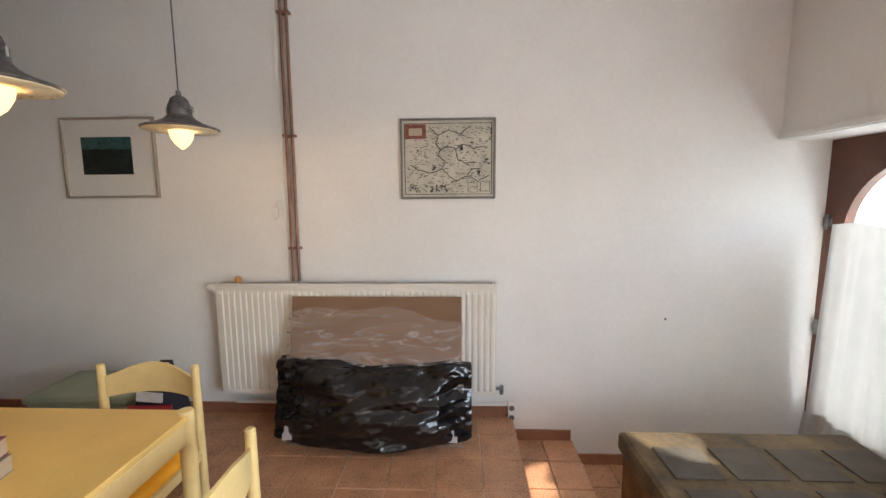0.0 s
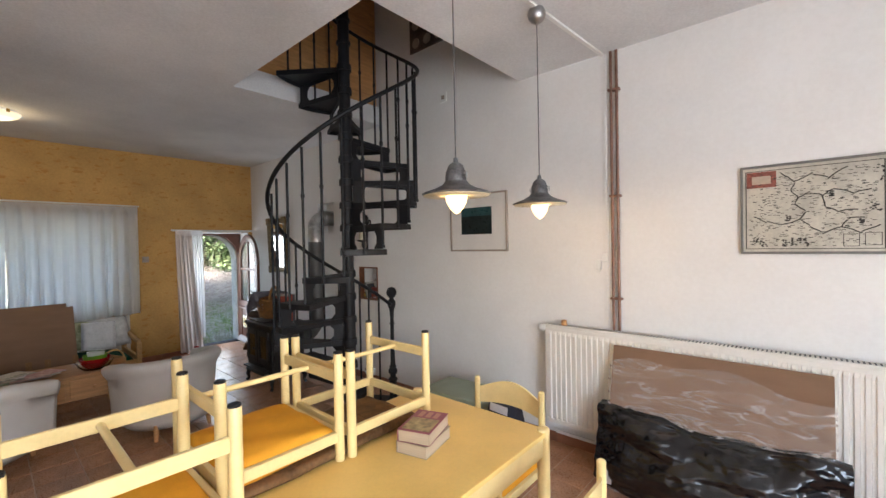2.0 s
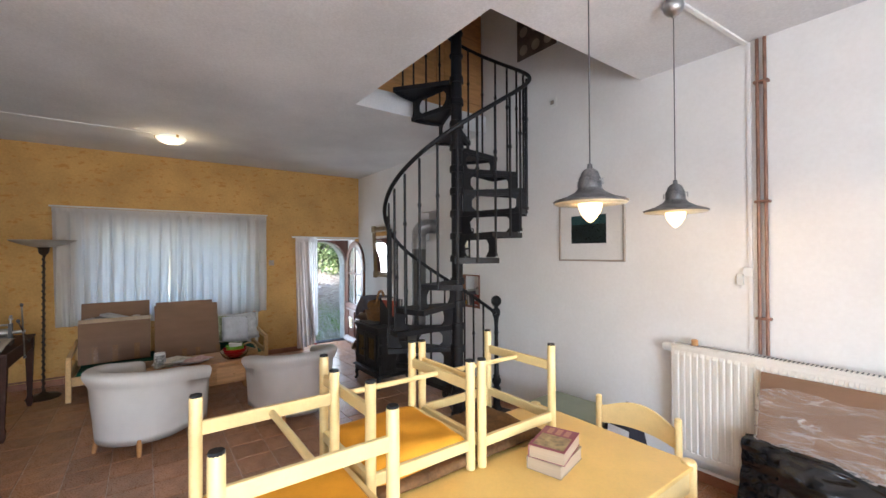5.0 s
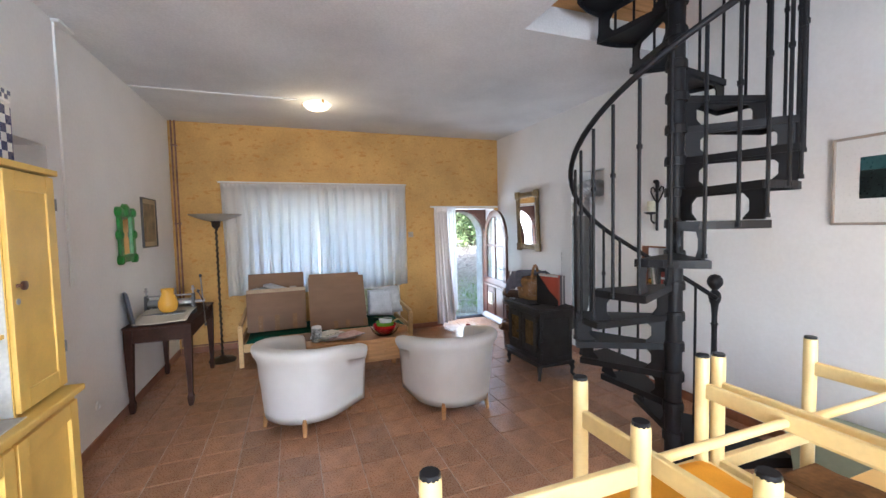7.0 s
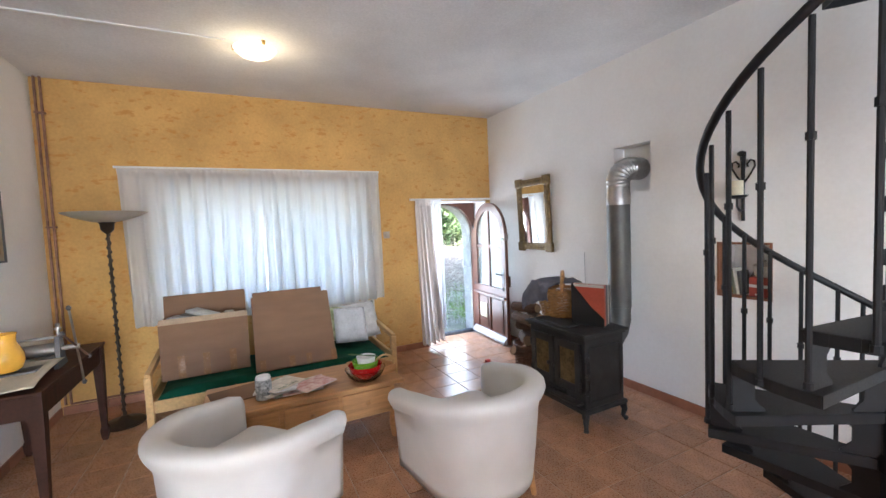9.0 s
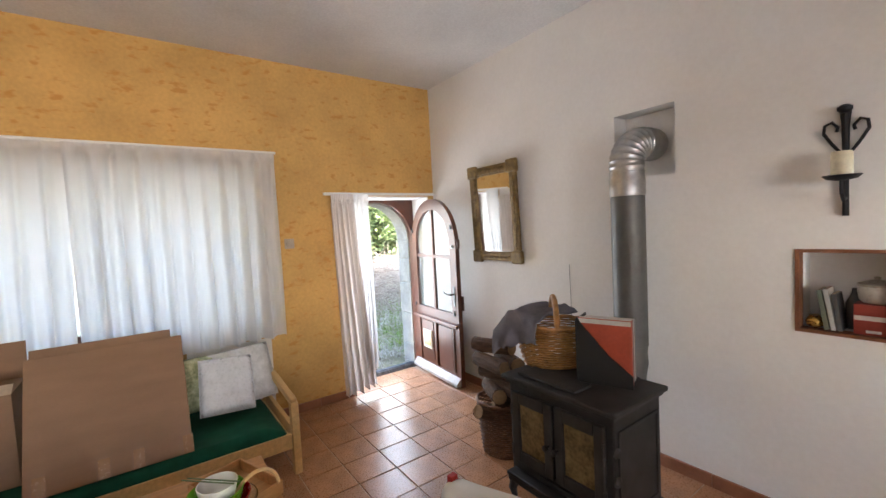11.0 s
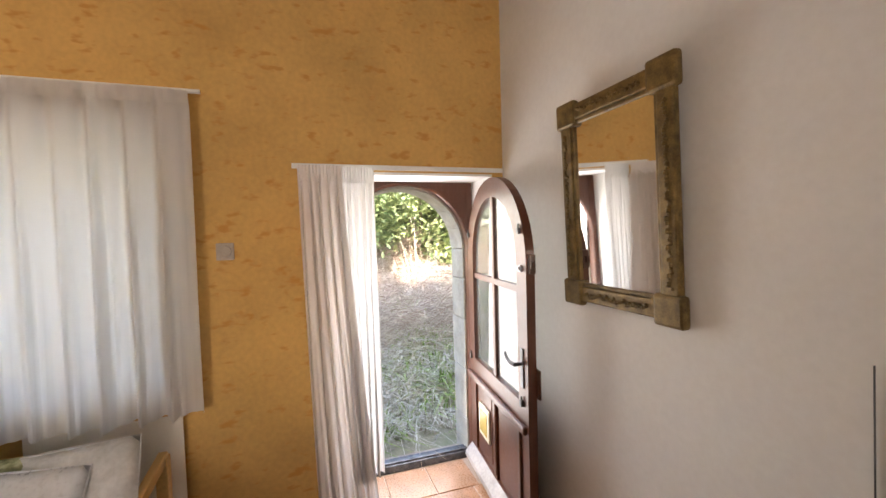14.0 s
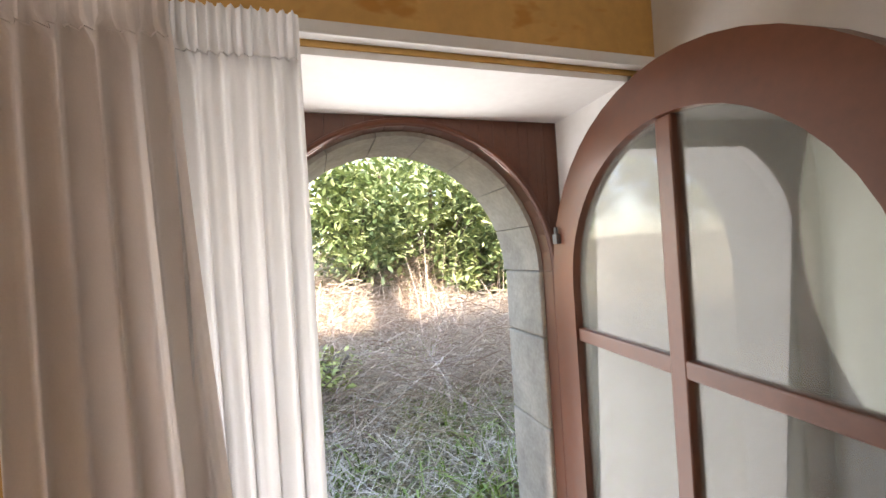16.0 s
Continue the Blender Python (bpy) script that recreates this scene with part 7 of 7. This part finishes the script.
# twisted floor lamp
fl = thing("floor_lamp", "uplighter floor lamp with a twisted dark bronze pole", "floor lamp", m=pose(-6.86, -1.39, 0))
M_BRZ = mat("dark_bronze", (0.05, 0.035, 0.022), 0.4, metal=0.6, var=0.25)
part("base", lathe(bm_new(), [(0.15, 0), (0.155, 0.012), (0.13, 0.03), (0.05, 0.045), (0.02, 0.07)], n=28), M_BRZ, fl, smooth=True)
part("pole", lathe(bm_new(), [(0.011, 0.06), (0.011, 1.64)], n=14), M_BRZ, fl, smooth=True)
n = 320
part("twist", tube(bm_new(), [(0.013 * math.cos(i * 0.42), 0.013 * math.sin(i * 0.42), 0.07 + 1.56 * i / n) for i in range(n + 1)], 0.007, 6), M_BRZ, fl, smooth=True)
part("cup", lathe(bm_new(), [(0.018, 1.63), (0.045, 1.66), (0.05, 1.71), (0.06, 1.725)], n=20), M_BRZ, fl, smooth=True)
pr_ = [(0.05, 1.722), (0.12, 1.735), (0.21, 1.765), (0.285, 1.80), (0.29, 1.805), (0.283, 1.806), (0.205, 1.772), (0.12, 1.743), (0.02, 1.735)]
part("shade", lathe(bm_new(), pr_, n=36), mat("frosted_shade", (0.42, 0.38, 0.31), 0.4, var=0.08), fl, smooth=True)

# ---- yellow cupboard ----
cb = thing("kitchen_cupboard", "yellow painted cupboard with open shelves and panelled doors", "cupboard", m=pose(0.065, 0, 0) @ Matrix.Diagonal((1, 1, 0.965, 1)))
UX0, UX1, UY0, UY1 = -3.885, -2.365, YS - 0.21, -1.64
part("top_board", bx(bm_new(), UX0 - 0.02, UX1 + 0.02, UY0, UY1 + 0.03, 1.955, 1.985, bev=0.005), M_CUP, cb)
part("side_panel", bx(bm_new(), UX0, UX0 + 0.02, UY0, UY1, 0.87, 1.954), M_CUP, cb)
part("side_panel", bx(bm_new(), -3.52, -3.50, UY0, UY1, 0.87, 1.954), M_CUP, cb)
M_INT = mat("pale_shelf_paint", (0.62, 0.62, 0.60), 0.5)
part("back_panel", bx(bm_new(), UX0 + 0.02, UX1, UY0, UY0 + 0.01, 0.87, 1.954), M_INT, cb)
part("inner_lining", bx(bm_new(), -3.4995, -3.4965, UY0 + 0.011, UY1 - 0.004, 0.875, 1.95), M_INT, cb)
for z in (1.22, 1.58):
    part("shelf", bx(bm_new(), -3.496, UX1, UY0 + 0.011, UY1 - 0.01, z, z + 0.02, bev=0.003), M_CUP, cb)
bm = bm_new()
x0, x1 = UX0 + 0.005, -3.503
for a in ((x0, x0 + 0.07, 0.885, 1.945), (x1 - 0.07, x1, 0.885, 1.945), (x0 + 0.07, x1 - 0.07, 0.885, 0.97), (x0 + 0.07, x1 - 0.07, 1.86, 1.945)):
    bx(bm, a[0], a[1], UY1 + 0.001, UY1 + 0.02, a[2], a[3], bev=0.003)
d = part("door", bm, M_CUP, cb)
part("door_panel", bx(bm_new(), x0 + 0.068, x1 - 0.068, UY1 + 0.001, UY1 + 0.012, 0.96, 1.87), M_CUP, d)
part("knob", lathe(bm_new(), [(0.008, 0), (0.008, 0.014), (0.02, 0.02), (0.02, 0.03), (0.01, 0.034)], pose(x1 - 0.035, UY1 + 0.02, 1.44, -90), 16), M_DARKW, d, "brown wooden knob", smooth=True)
part("escutcheon", lathe(bm_new(), [(0.014, 0), (0.014, 0.003), (0.006, 0.003)], pose(x1 - 0.035, UY1 + 0.0202, 1.37, -90), 16), M_STEEL, d)
for z in (1.05, 1.78):
    part("hinge", rod(bm_new(), (x0 - 0.002, UY1 + 0.02, z), (x0 - 0.002, UY1 + 0.02, z + 0.06), 0.006), M_LEAD, d)
part("base_top", bx(bm_new(), UX0 - 0.01, UX1, UY0, -1.555, 0.835, 0.869, bev=0.008), M_CUP, cb)
part("base_shelf_top", bx(bm_new(), -3.495, UX1 - 0.01, UY0 + 0.02, -1.60, 0.8695, 0.874), M_INT, cb)
part("base_body", bx(bm_new(), UX0, UX1, UY0, -1.60, 0.0, 0.834, bev=0.003), M_CUP, cb)
for i in range(3):
    x0 = UX0 + 0.02 + 0.5 * i
    x1 = min(x0 + 0.48, UX1 - 0.01)
    bm = bm_new()
    for a in ((x0, x0 + 0.07, 0.08, 0.80), (x1 - 0.07, x1, 0.08, 0.80), (x0 + 0.07, x1 - 0.07, 0.08, 0.16), (x0 + 0.07, x1 - 0.07, 0.72, 0.80)):
        bx(bm, a[0], a[1], -1.599, -1.58, a[2], a[3], bev=0.003)
    part("base_door", bm, M_CUP, cb)
tn = thing("storage_tin", "blue and white checked metal storage tin", "tin")
tn_x0, tn_x1, tn_y0, tn_y1, tz = -3.665, -3.385, -1.93, -1.69, 1.917
part("tin", bx(bm_new(), tn_x0, tn_x1, tn_y0, tn_y1, tz, tz + 0.27, bev=0.004), M_WHITEP, tn)
part("lid", bx(bm_new(), tn_x0 - 0.003, tn_x1 + 0.003, tn_y0 - 0.003, tn_y1 + 0.003, tz + 0.275, tz + 0.335, bev=0.006), M_WHITEP, tn)
M_NAVY = mat("navy_enamel", (0.015, 0.03, 0.13), 0.3)
sq = 0.04
for i in range(7):
    for j in range(6):
        if (i + j) % 2 == 0:
            part("blue_square", bx(bm_new(), tn_x0 + sq * i + 0.001, tn_x0 + sq * (i + 1) - 0.001, tn_y1 + 0.0004, tn_y1 + 0.002, tz + 0.015 + sq * j, tz + 0.015 + sq * (j + 1)), M_NAVY, tn)
            if i < 6:
                part("blue_square", bx(bm_new(), tn_x0 - 0.002, tn_x0 - 0.0004, tn_y0 + sq * i, tn_y0 + sq * (i + 1), tz + 0.015 + sq * j, tz + 0.015 + sq * (j + 1)), M_NAVY, tn)
bm = bm_new()
for i in range(14):
    for j in range(2):
        if (i + j) % 2:
            bx(bm, tn_x0 + 0.02 * i, tn_x0 + 0.02 * (i + 1), tn_y1 + 0.0034, tn_y1 + 0.005, tz + 0.285 + 0.02 * j, tz + 0.305 + 0.02 * j)
tagged(part("small_checks", bm, M_NAVY, tn), kind="stuff")
th = thing("thermos_jug", "white flower-printed thermos jug with a red lid", "jug", m=pose(-3.25, -1.72, 0.845))
part("body", lathe(bm_new(), [(0.058, 0), (0.062, 0.006), (0.062, 0.23), (0.058, 0.245)], n=26), mat("printed_jug", (0.66, 0.66, 0.63), 0.3, var=0.3, scale=22, tint=(0.30, 0.12, 0.12)), th, smooth=True)
part("lid", lathe(bm_new(), [(0.06, 0.2455), (0.062, 0.26), (0.06, 0.31), (0.05, 0.325), (0.01, 0.33)], n=26), mat("red_lid", (0.42, 0.01, 0.03), 0.25), th, smooth=True)
mg = thing("mug", "white mug standing on the cupboard shelf", "mug", m=pose(-3.19, -1.65, 0.845))
part("cup", lathe(bm_new(), [(0.034, 0), (0.04, 0.006), (0.042, 0.095), (0.038, 0.095), (0.036, 0.012), (0.004, 0.010)], n=24), M_WHITEP, mg, smooth=True)
part("handle", tube(bm_new(), [(-0.04, 0, 0.075), (-0.062, 0, 0.07), (-0.068, 0, 0.045), (-0.058, 0, 0.022), (-0.04, 0, 0.02)], 0.006, 8), M_WHITEP, mg, smooth=True)

# ---- garden seen through the open door ----
M_SOIL = mat("dry_ground", (0.32, 0.27, 0.19), 0.95, var=0.35, scale=2.5, fine=30, bump=0.8, bumpd=0.03, tint=(0.22, 0.22, 0.11))


def bank(x, y):
    """Height of the sloping garden."""
    d = max(0.0, -8.0 - x)
    return -0.06 + 0.26 * min(d, 6.5) + 0.10 * nz(Vector((x * 0.5, y * 0.5, 0))) * min(1, d) + 0.03 * nz(Vector((x * 2, y * 2, 5))) * min(1, d)


rng = random.Random(31)
xs_ = [-7.7 - 0.25 * i for i in range(60)] + [-24, -32, -60, -200, -900]
ys_ = [-900, -200, -60, -20] + [-10 + 0.5 * i for i in range(49)] + [24, 60, 200, 900]
gv = [(x, y, bank(x, y) if -30 < x else bank(-30, y)) for x in xs_ for y in ys_]
ny = len(ys_)
gf = [(i * ny + j, (i + 1) * ny + j, (i + 1) * ny + j + 1, i * ny + j + 1) for i in range(len(xs_) - 1) for j in range(ny - 1)]
me = bpy.data.meshes.new("ground")
me.from_pydata(gv, [], gf)
me.materials.append(M_SOIL)
tagged(new("ground", me), "rough sloping garden ground with dry grass and litter", "ground", kind="structure")
bm = bm_new()
sheet(bm, 20, 12, lambda u, v: Vector((2.6 + 900 * u ** 3, -900 + 1800 * v, LOW - 0.06)))
structure("ground_east", bm, M_SOIL, "gravel ground before the east door", "ground")


def blades(name, label, count, area, length, width, colours, lean, dens, bare=-0.1):
    """Thin bent blades and stalks, one joined mesh."""
    verts_, faces_ = [], []
    made = 0
    while made < count:
        x, y = rng.uniform(*area[0]), rng.uniform(*area[1])
        if nz(Vector((x * dens, y * dens, 9))) + rng.uniform(-0.5, 0.5) < bare:
            continue
        z = bank(x, y) - 0.01
        l = rng.uniform(*length)
        a = rng.uniform(0, 6.283)
        dx, dy = math.cos(a), math.sin(a)
        k = rng.uniform(0.1, lean)
        w = width * rng.uniform(0.6, 1.3)
        b = len(verts_)
        for s in (0, 0.5, 1):
            px, py, pz = x + dx * k * l * s * s, y + dy * k * l * s * s, z + l * s * (1 - 0.35 * k * s)
            ww = w * (1 - 0.85 * s)
            verts_.extend([(px - dy * ww, py + dx * ww, pz), (px + dy * ww, py - dx * ww, pz)])
        faces_.extend([(b, b + 1, b + 3, b + 2), (b + 2, b + 3, b + 5, b + 4)])
        made += 1
    me_ = bpy.data.meshes.new(name)
    me_.from_pydata(verts_, [], faces_)
    me_.materials.append(colours)
    return tagged(new(name, me_), label, "plants", kind="stuff")


def island_mat(name, c0, c1, rough=0.8):
    m = bpy.data.materials.new(name)
    m.use_nodes = True
    nt = m.node_tree
    p = nt.nodes["Principled BSDF"]
    p.inputs["Roughness"].default_value = rough
    g = nt.nodes.new("ShaderNodeNewGeometry")
    r = nt.nodes.new("ShaderNodeValToRGB")
    r.color_ramp.elements[0].color, r.color_ramp.elements[1].color = (*c0, 1), (*c1, 1)
    nt.links.new(g.outputs["Random Per Island"], r.inputs["Fac"])
    nt.links.new(r.outputs["Color"], p.inputs["Base Color"])
    return m


M_DRY = island_mat("dry_stalks", (0.26, 0.20, 0.14), (0.48, 0.41, 0.31))
M_PINK = island_mat("dead_bracken", (0.38, 0.27, 0.20), (0.80, 0.70, 0.57))
M_GRS = island_mat("fresh_grass", (0.16, 0.26, 0.04), (0.40, 0.48, 0.13))
M_STRAW = island_mat("bleached_straw", (0.46, 0.38, 0.27), (0.82, 0.75, 0.60))
M_LEAF = island_mat("laurel_leaf", (0.10, 0.16, 0.05), (0.42, 0.48, 0.22), 0.5)
M_LEAFY = island_mat("yellow_leaf", (0.22, 0.28, 0.06), (0.50, 0.52, 0.18), 0.5)
M_TRUNK = mat("grey_bark", (0.22, 0.18, 0.14), 0.9, var=0.25, scale=8, stretch=(4, 4, 1), bump=0.8, bumpd=0.02)
blades("dry_grass", "tall pale dry grass stalks on the garden bank", 5500, ((-15, -10.5), (-1, 7)), (0.15, 0.45), 0.006, M_DRY, 2.2, 0.8)
blades("dead_bracken", "tangle of reddish dead bracken stalks", 4500, ((-12.2, -9.0), (1.0, 4.6)), (0.15, 0.5), 0.0045, M_PINK, 4.5, 0.7)
blades("bramble_stems", "long bent bare bramble stems over the bracken", 900, ((-12.3, -9.6), (1.6, 5.0)), (0.5, 1.1), 0.006, M_PINK, 2.6, 0.7)
blades("grass", "patches of fresh green grass by the door", 4200, ((-10.6, -8.1), (0.8, 4.0)), (0.06, 0.22), 0.010, M_GRS, 2.4, 1.9, 0.02)
blades("dry_grass", "short bleached dry grass and stalks near the house", 9000, ((-10.6, -8.15), (0.4, 4.6)), (0.06, 0.28), 0.005, M_STRAW, 3.4, 1.6)
blades("leaf_litter", "flat brown leaf litter before the threshold", 2600, ((-10.2, -8.05), (0.6, 4.2)), (0.02, 0.07), 0.014, M_DRY, 3.0, 0.6)


def tangle(name, label, count, area, height, length, width, material):
    """Fallen and arching dry stems lying across each other in all directions, one joined mesh."""
    verts_, faces_ = [], []
    for _ in range(count):
        x, y = rng.uniform(*area[0]), rng.uniform(*area[1])
        heap = height * max(0.15, 0.6 + 0.9 * nz(Vector((x * 1.3, y * 1.3, 4))))
        z = bank(x, y) + heap * rng.random() ** 1.4
        l = rng.uniform(*length)
        a, e, bend = rng.uniform(0, 6.283), rng.gauss(0.1, 0.5), rng.uniform(-0.9, 0.9)
        w = width * rng.uniform(0.5, 1.4)
        b = len(verts_)
        for s in (-0.5, -0.15, 0.2, 0.5):
            h = a + bend * s
            px, py = x + l * s * math.cos(h) * math.cos(e), y + l * s * math.sin(h) * math.cos(e)
            pz = max(bank(px, py), z + l * s * math.sin(e) - 0.5 * l * s * s)
            ww = w * (0.8 - 0.6 * s)
            verts_.extend([(px, py, pz - ww), (px + ww * 0.7, py - ww * 0.4, pz + ww)])
        faces_.extend([(b + 2 * i, b + 2 * i + 1, b + 2 * i + 3, b + 2 * i + 2) for i in range(3)])
    me_ = bpy.data.meshes.new(name)
    me_.from_pydata(verts_, [], faces_)
    me_.materials.append(material)
    return tagged(new(name, me_), label, "plants", kind="stuff")


tangle("dead_bracken", "fallen dead bracken and bramble lying in a tangle", 11000, ((-12.4, -9.2), (1.0, 5.0)), 0.55, (0.15, 0.6), 0.0045, M_PINK)
tangle("dry_straw", "bleached straw lying in a tangle on the bank", 11000, ((-12.0, -8.4), (0.8, 4.8)), 0.28, (0.1, 0.4), 0.004, M_STRAW)


def shrub(x, y, h, rad, count, leaf_mat, label, size=0.06, clear=0.05):
    sb = thing("shrub", label, "shrub", "garden shrubs", m=pose(x, y, bank(x, y) - 0.03))
    bm_ = bm_new()
    limbs = []
    for k in range(6):
        a = k * 1.05 + rng.uniform(-0.3, 0.3)
        r = rad * rng.uniform(0.45, 0.85)
        tip = (r * math.cos(a), r * math.sin(a), h * rng.uniform(0.55, 0.95))
        mid = (tip[0] * 0.3, tip[1] * 0.3, tip[2] * 0.5)
        limbs.append((mid, tip))
        tube(bm_, [(0, 0, 0), mid, tip], [0.05, 0.035, 0.01], 7)
    part("trunk", bm_, M_TRUNK, sb, smooth=True)
    cl_ = []
    for _ in range(46):
        u = rng.uniform(-1, 1)
        a = rng.uniform(0, 6.283)
        q = rng.uniform(0.55, 1.0)
        s = math.sqrt(1 - u * u)
        cl_.append(Vector((rad * q * s * math.cos(a), rad * q * s * math.sin(a), h * (0.5 + 0.5 * q * u))))
    verts_, faces_ = [], []
    for i in range(count):
        c_ = rng.choice(cl_)
        p = c_ + Vector((rng.gauss(0, 0.22), rng.gauss(0, 0.22), rng.gauss(0, 0.16))) * (rad / 1.6)
        if p.z < clear + 0.15 * nz(p * 3):
            continue
        d = Vector((rng.uniform(-1, 1), rng.uniform(-1, 1), rng.uniform(-0.7, 0.5))).normalized()
        e = d.cross(Vector((rng.uniform(-0.5, 0.5), rng.uniform(-0.5, 0.5), 1))).normalized()
        l = size * rng.uniform(0.7, 1.5)
        b = len(verts_)
        verts_.extend([p - d * l, p + e * l * 0.38, p + d * l, p - e * l * 0.38])
        faces_.append((b, b + 1, b + 2, b + 3))
    me_ = bpy.data.meshes.new("crown")
    me_.from_pydata(verts_, [], faces_)
    me_.materials.append(leaf_mat)
    o_ = new("crown", me_)
    o_.parent = sb
    return sb


shrub(-12.35, 3.6, 2.15, 1.75, 30000, M_LEAF, "large glossy green laurel bush on the bank", 0.048)
shrub(-13.6, 5.6, 1.7, 1.6, 14000, M_LEAFY, "spreading yellow-green bush on the bank", 0.06)
shrub(-11.55, 4.25, 0.95, 0.85, 7000, M_LEAF, "low dark green bush at the foot of the laurel", 0.055)
shrub(-16.5, 2.6, 2.2, 2.2, 9000, M_LEAFY, "tall yellow-green sunlit bush behind the laurel", 0.08)
shrub(-17.0, 7.4, 3.0, 2.4, 7000, M_LEAF, "tall dark green bush at the top of the bank", 0.09)
shrub(-16.0, -1.0, 3.0, 2.3, 6000, M_LEAF, "dense green bush beyond the window", 0.10)
shrub(-14.5, -4.5, 2.6, 2.2, 5000, M_LEAFY, "yellow-green bush at the garden edge", 0.10)
shrub(-9.9, 1.95, 0.42, 0.3, 900, M_LEAFY, "low yellow-flowered plant beside the path", 0.035)
tr_ = thing("tree", "slim grey tree trunk under a spreading green crown", "tree", m=pose(-12.3, 2.42, bank(-12.3, 2.42) - 0.05))
part("trunk", tube(bm_new(), [(0, 0, 0), (0.02, -0.01, 0.5), (0.0, 0.03, 0.95), (-0.05, 0.12, 1.5)], [0.12, 0.10, 0.085, 0.05], 10), M_TRUNK, tr_, smooth=True)
part("limb", tube(bm_new(), [(0.0, 0.02, 0.8), (0.05, -0.25, 1.15), (0.1, -0.5, 1.45)], [0.045, 0.03, 0.015], 8), M_TRUNK, tr_, smooth=True)
shrub(-12.4, 2.55, 1.9, 1.0, 7000, M_LEAF, "green leafy crown spreading over the bare trunk", 0.055, 0.85)

# ---- floor tiles ----
TM, TJ = 0.2645, 0.006
tx0, ty0 = -4.24, -0.672
tile_me = None


def tile_bm(w, d):
    bm = bm_new()
    bx(bm, -w / 2, w / 2, -d / 2, d / 2, -0.012, 0.0)
    bmesh.ops.bevel(bm, geom=[e for e in bm.edges if all(v.co.z > -0.001 for v in e.verts)], offset=0.003, segments=1, affect='EDGES')
    return bm


rng = random.Random(7)
verts, faces = [], []


def add_block(x0, x1, y0, y1, z):
    b = len(verts)
    e = 0.003
    verts.extend([(x0, y0, z - 0.012), (x1, y0, z - 0.012), (x1, y1, z - 0.012), (x0, y1, z - 0.012), (x0, y0, z - e), (x1, y0, z - e), (x1, y1, z - e), (x0, y1, z - e),
                  (x0 + e, y0 + e, z), (x1 - e, y0 + e, z), (x1 - e, y1 - e, z), (x0 + e, y1 - e, z)])
    for q in ((0, 1, 5, 4), (1, 2, 6, 5), (2, 3, 7, 6), (3, 0, 4, 7), (4, 5, 9, 8), (5, 6, 10, 9), (6, 7, 11, 10), (7, 4, 8, 11), (8, 9, 10, 11)):
        faces.append(tuple(b + i for i in q))


i0, i1 = math.floor((XW - tx0) / TM), math.ceil((0.23 - tx0) / TM)
j0, j1 = math.floor((YS - ty0) / TM), math.ceil((YN - ty0) / TM)
for i in range(i0, i1):
    for j in range(j0, j1):
        x0, x1 = max(tx0 + i * TM + TJ / 2, XW + 0.001), min(tx0 + (i + 1) * TM - TJ / 2, 0.23)
        y0, y1 = max(ty0 + j * TM + TJ / 2, YS + 0.001), min(ty0 + (j + 1) * TM - TJ / 2, YN - 0.001)
        if x1 - x0 < 0.02 or y1 - y0 < 0.02:
            continue
        full = x1 - x0 > TM - TJ - 0.001 and y1 - y0 > TM - TJ - 0.001
        z = rng.uniform(-0.0012, 0.0012)
        if full and -6.95 < x0 < -2.9:
            if tile_me is None:
                ob = part("tile", tile_bm(TM - TJ, TM - TJ), M_TILE, floor)
                tile_me = ob.data
            else:
                ob = new("tile", tile_me)
                ob.parent = floor
            ob.matrix_basis = pose((x0 + x1) / 2, (y0 + y1) / 2, z, rng.uniform(-0.15, 0.15), rng.uniform(-0.15, 0.15), 0)
        else:
            add_block(x0, x1, y0, y1, z)
for xa, xb, z in ((0.235, 0.658, -0.18), (0.665, 2.24, LOW)):
    n = max(1, round((xb - xa) / TM))
    for i in range(n):
        for j in range(j0, j1):
            y0, y1 = max(ty0 + j * TM + TJ / 2, YS + 0.001), min(ty0 + (j + 1) * TM - TJ / 2, YN - 0.001)
            if y1 - y0 > 0.02:
                add_block(xa + (xb - xa) * i / n + 0.003, xa + (xb - xa) * (i + 1) / n - 0.003, y0, y1, z)
for j in range(3):                                                    # door recess
    add_block(XW - 0.298, XW - 0.003, D0 + 0.014 + 0.272 * j, D0 + 0.280 + 0.272 * j, 0.0)
for xr, zt, zb in ((0.231, -0.006, -0.18), (0.659, -0.186, LOW)):     # step risers
    for j in range(j0, j1):
        y0, y1 = max(ty0 + j * TM + TJ / 2, YS + 0.001), min(ty0 + (j + 1) * TM - TJ / 2, YN - 0.001)
        if y1 - y0 > 0.02:
            b = len(verts)
            verts.extend([(xr, y0, zb), (xr + 0.006, y0, zb), (xr + 0.006, y1, zb), (xr, y1, zb), (xr, y0, zt), (xr + 0.006, y0, zt), (xr + 0.006, y1, zt), (xr, y1, zt)])
            for q in ((0, 1, 5, 4), (1, 2, 6, 5), (2, 3, 7, 6), (3, 0, 4, 7), (4, 5, 6, 7)):
                faces.append(tuple(b + i for i in q))
me = bpy.data.meshes.new("more_tiles")
me.from_pydata(verts, [], faces)
me.materials.append(M_TILE)
rest_ob = new("more_tiles", me)
rest_ob.parent = floor
tagged(rest_ob, kind="stuff")
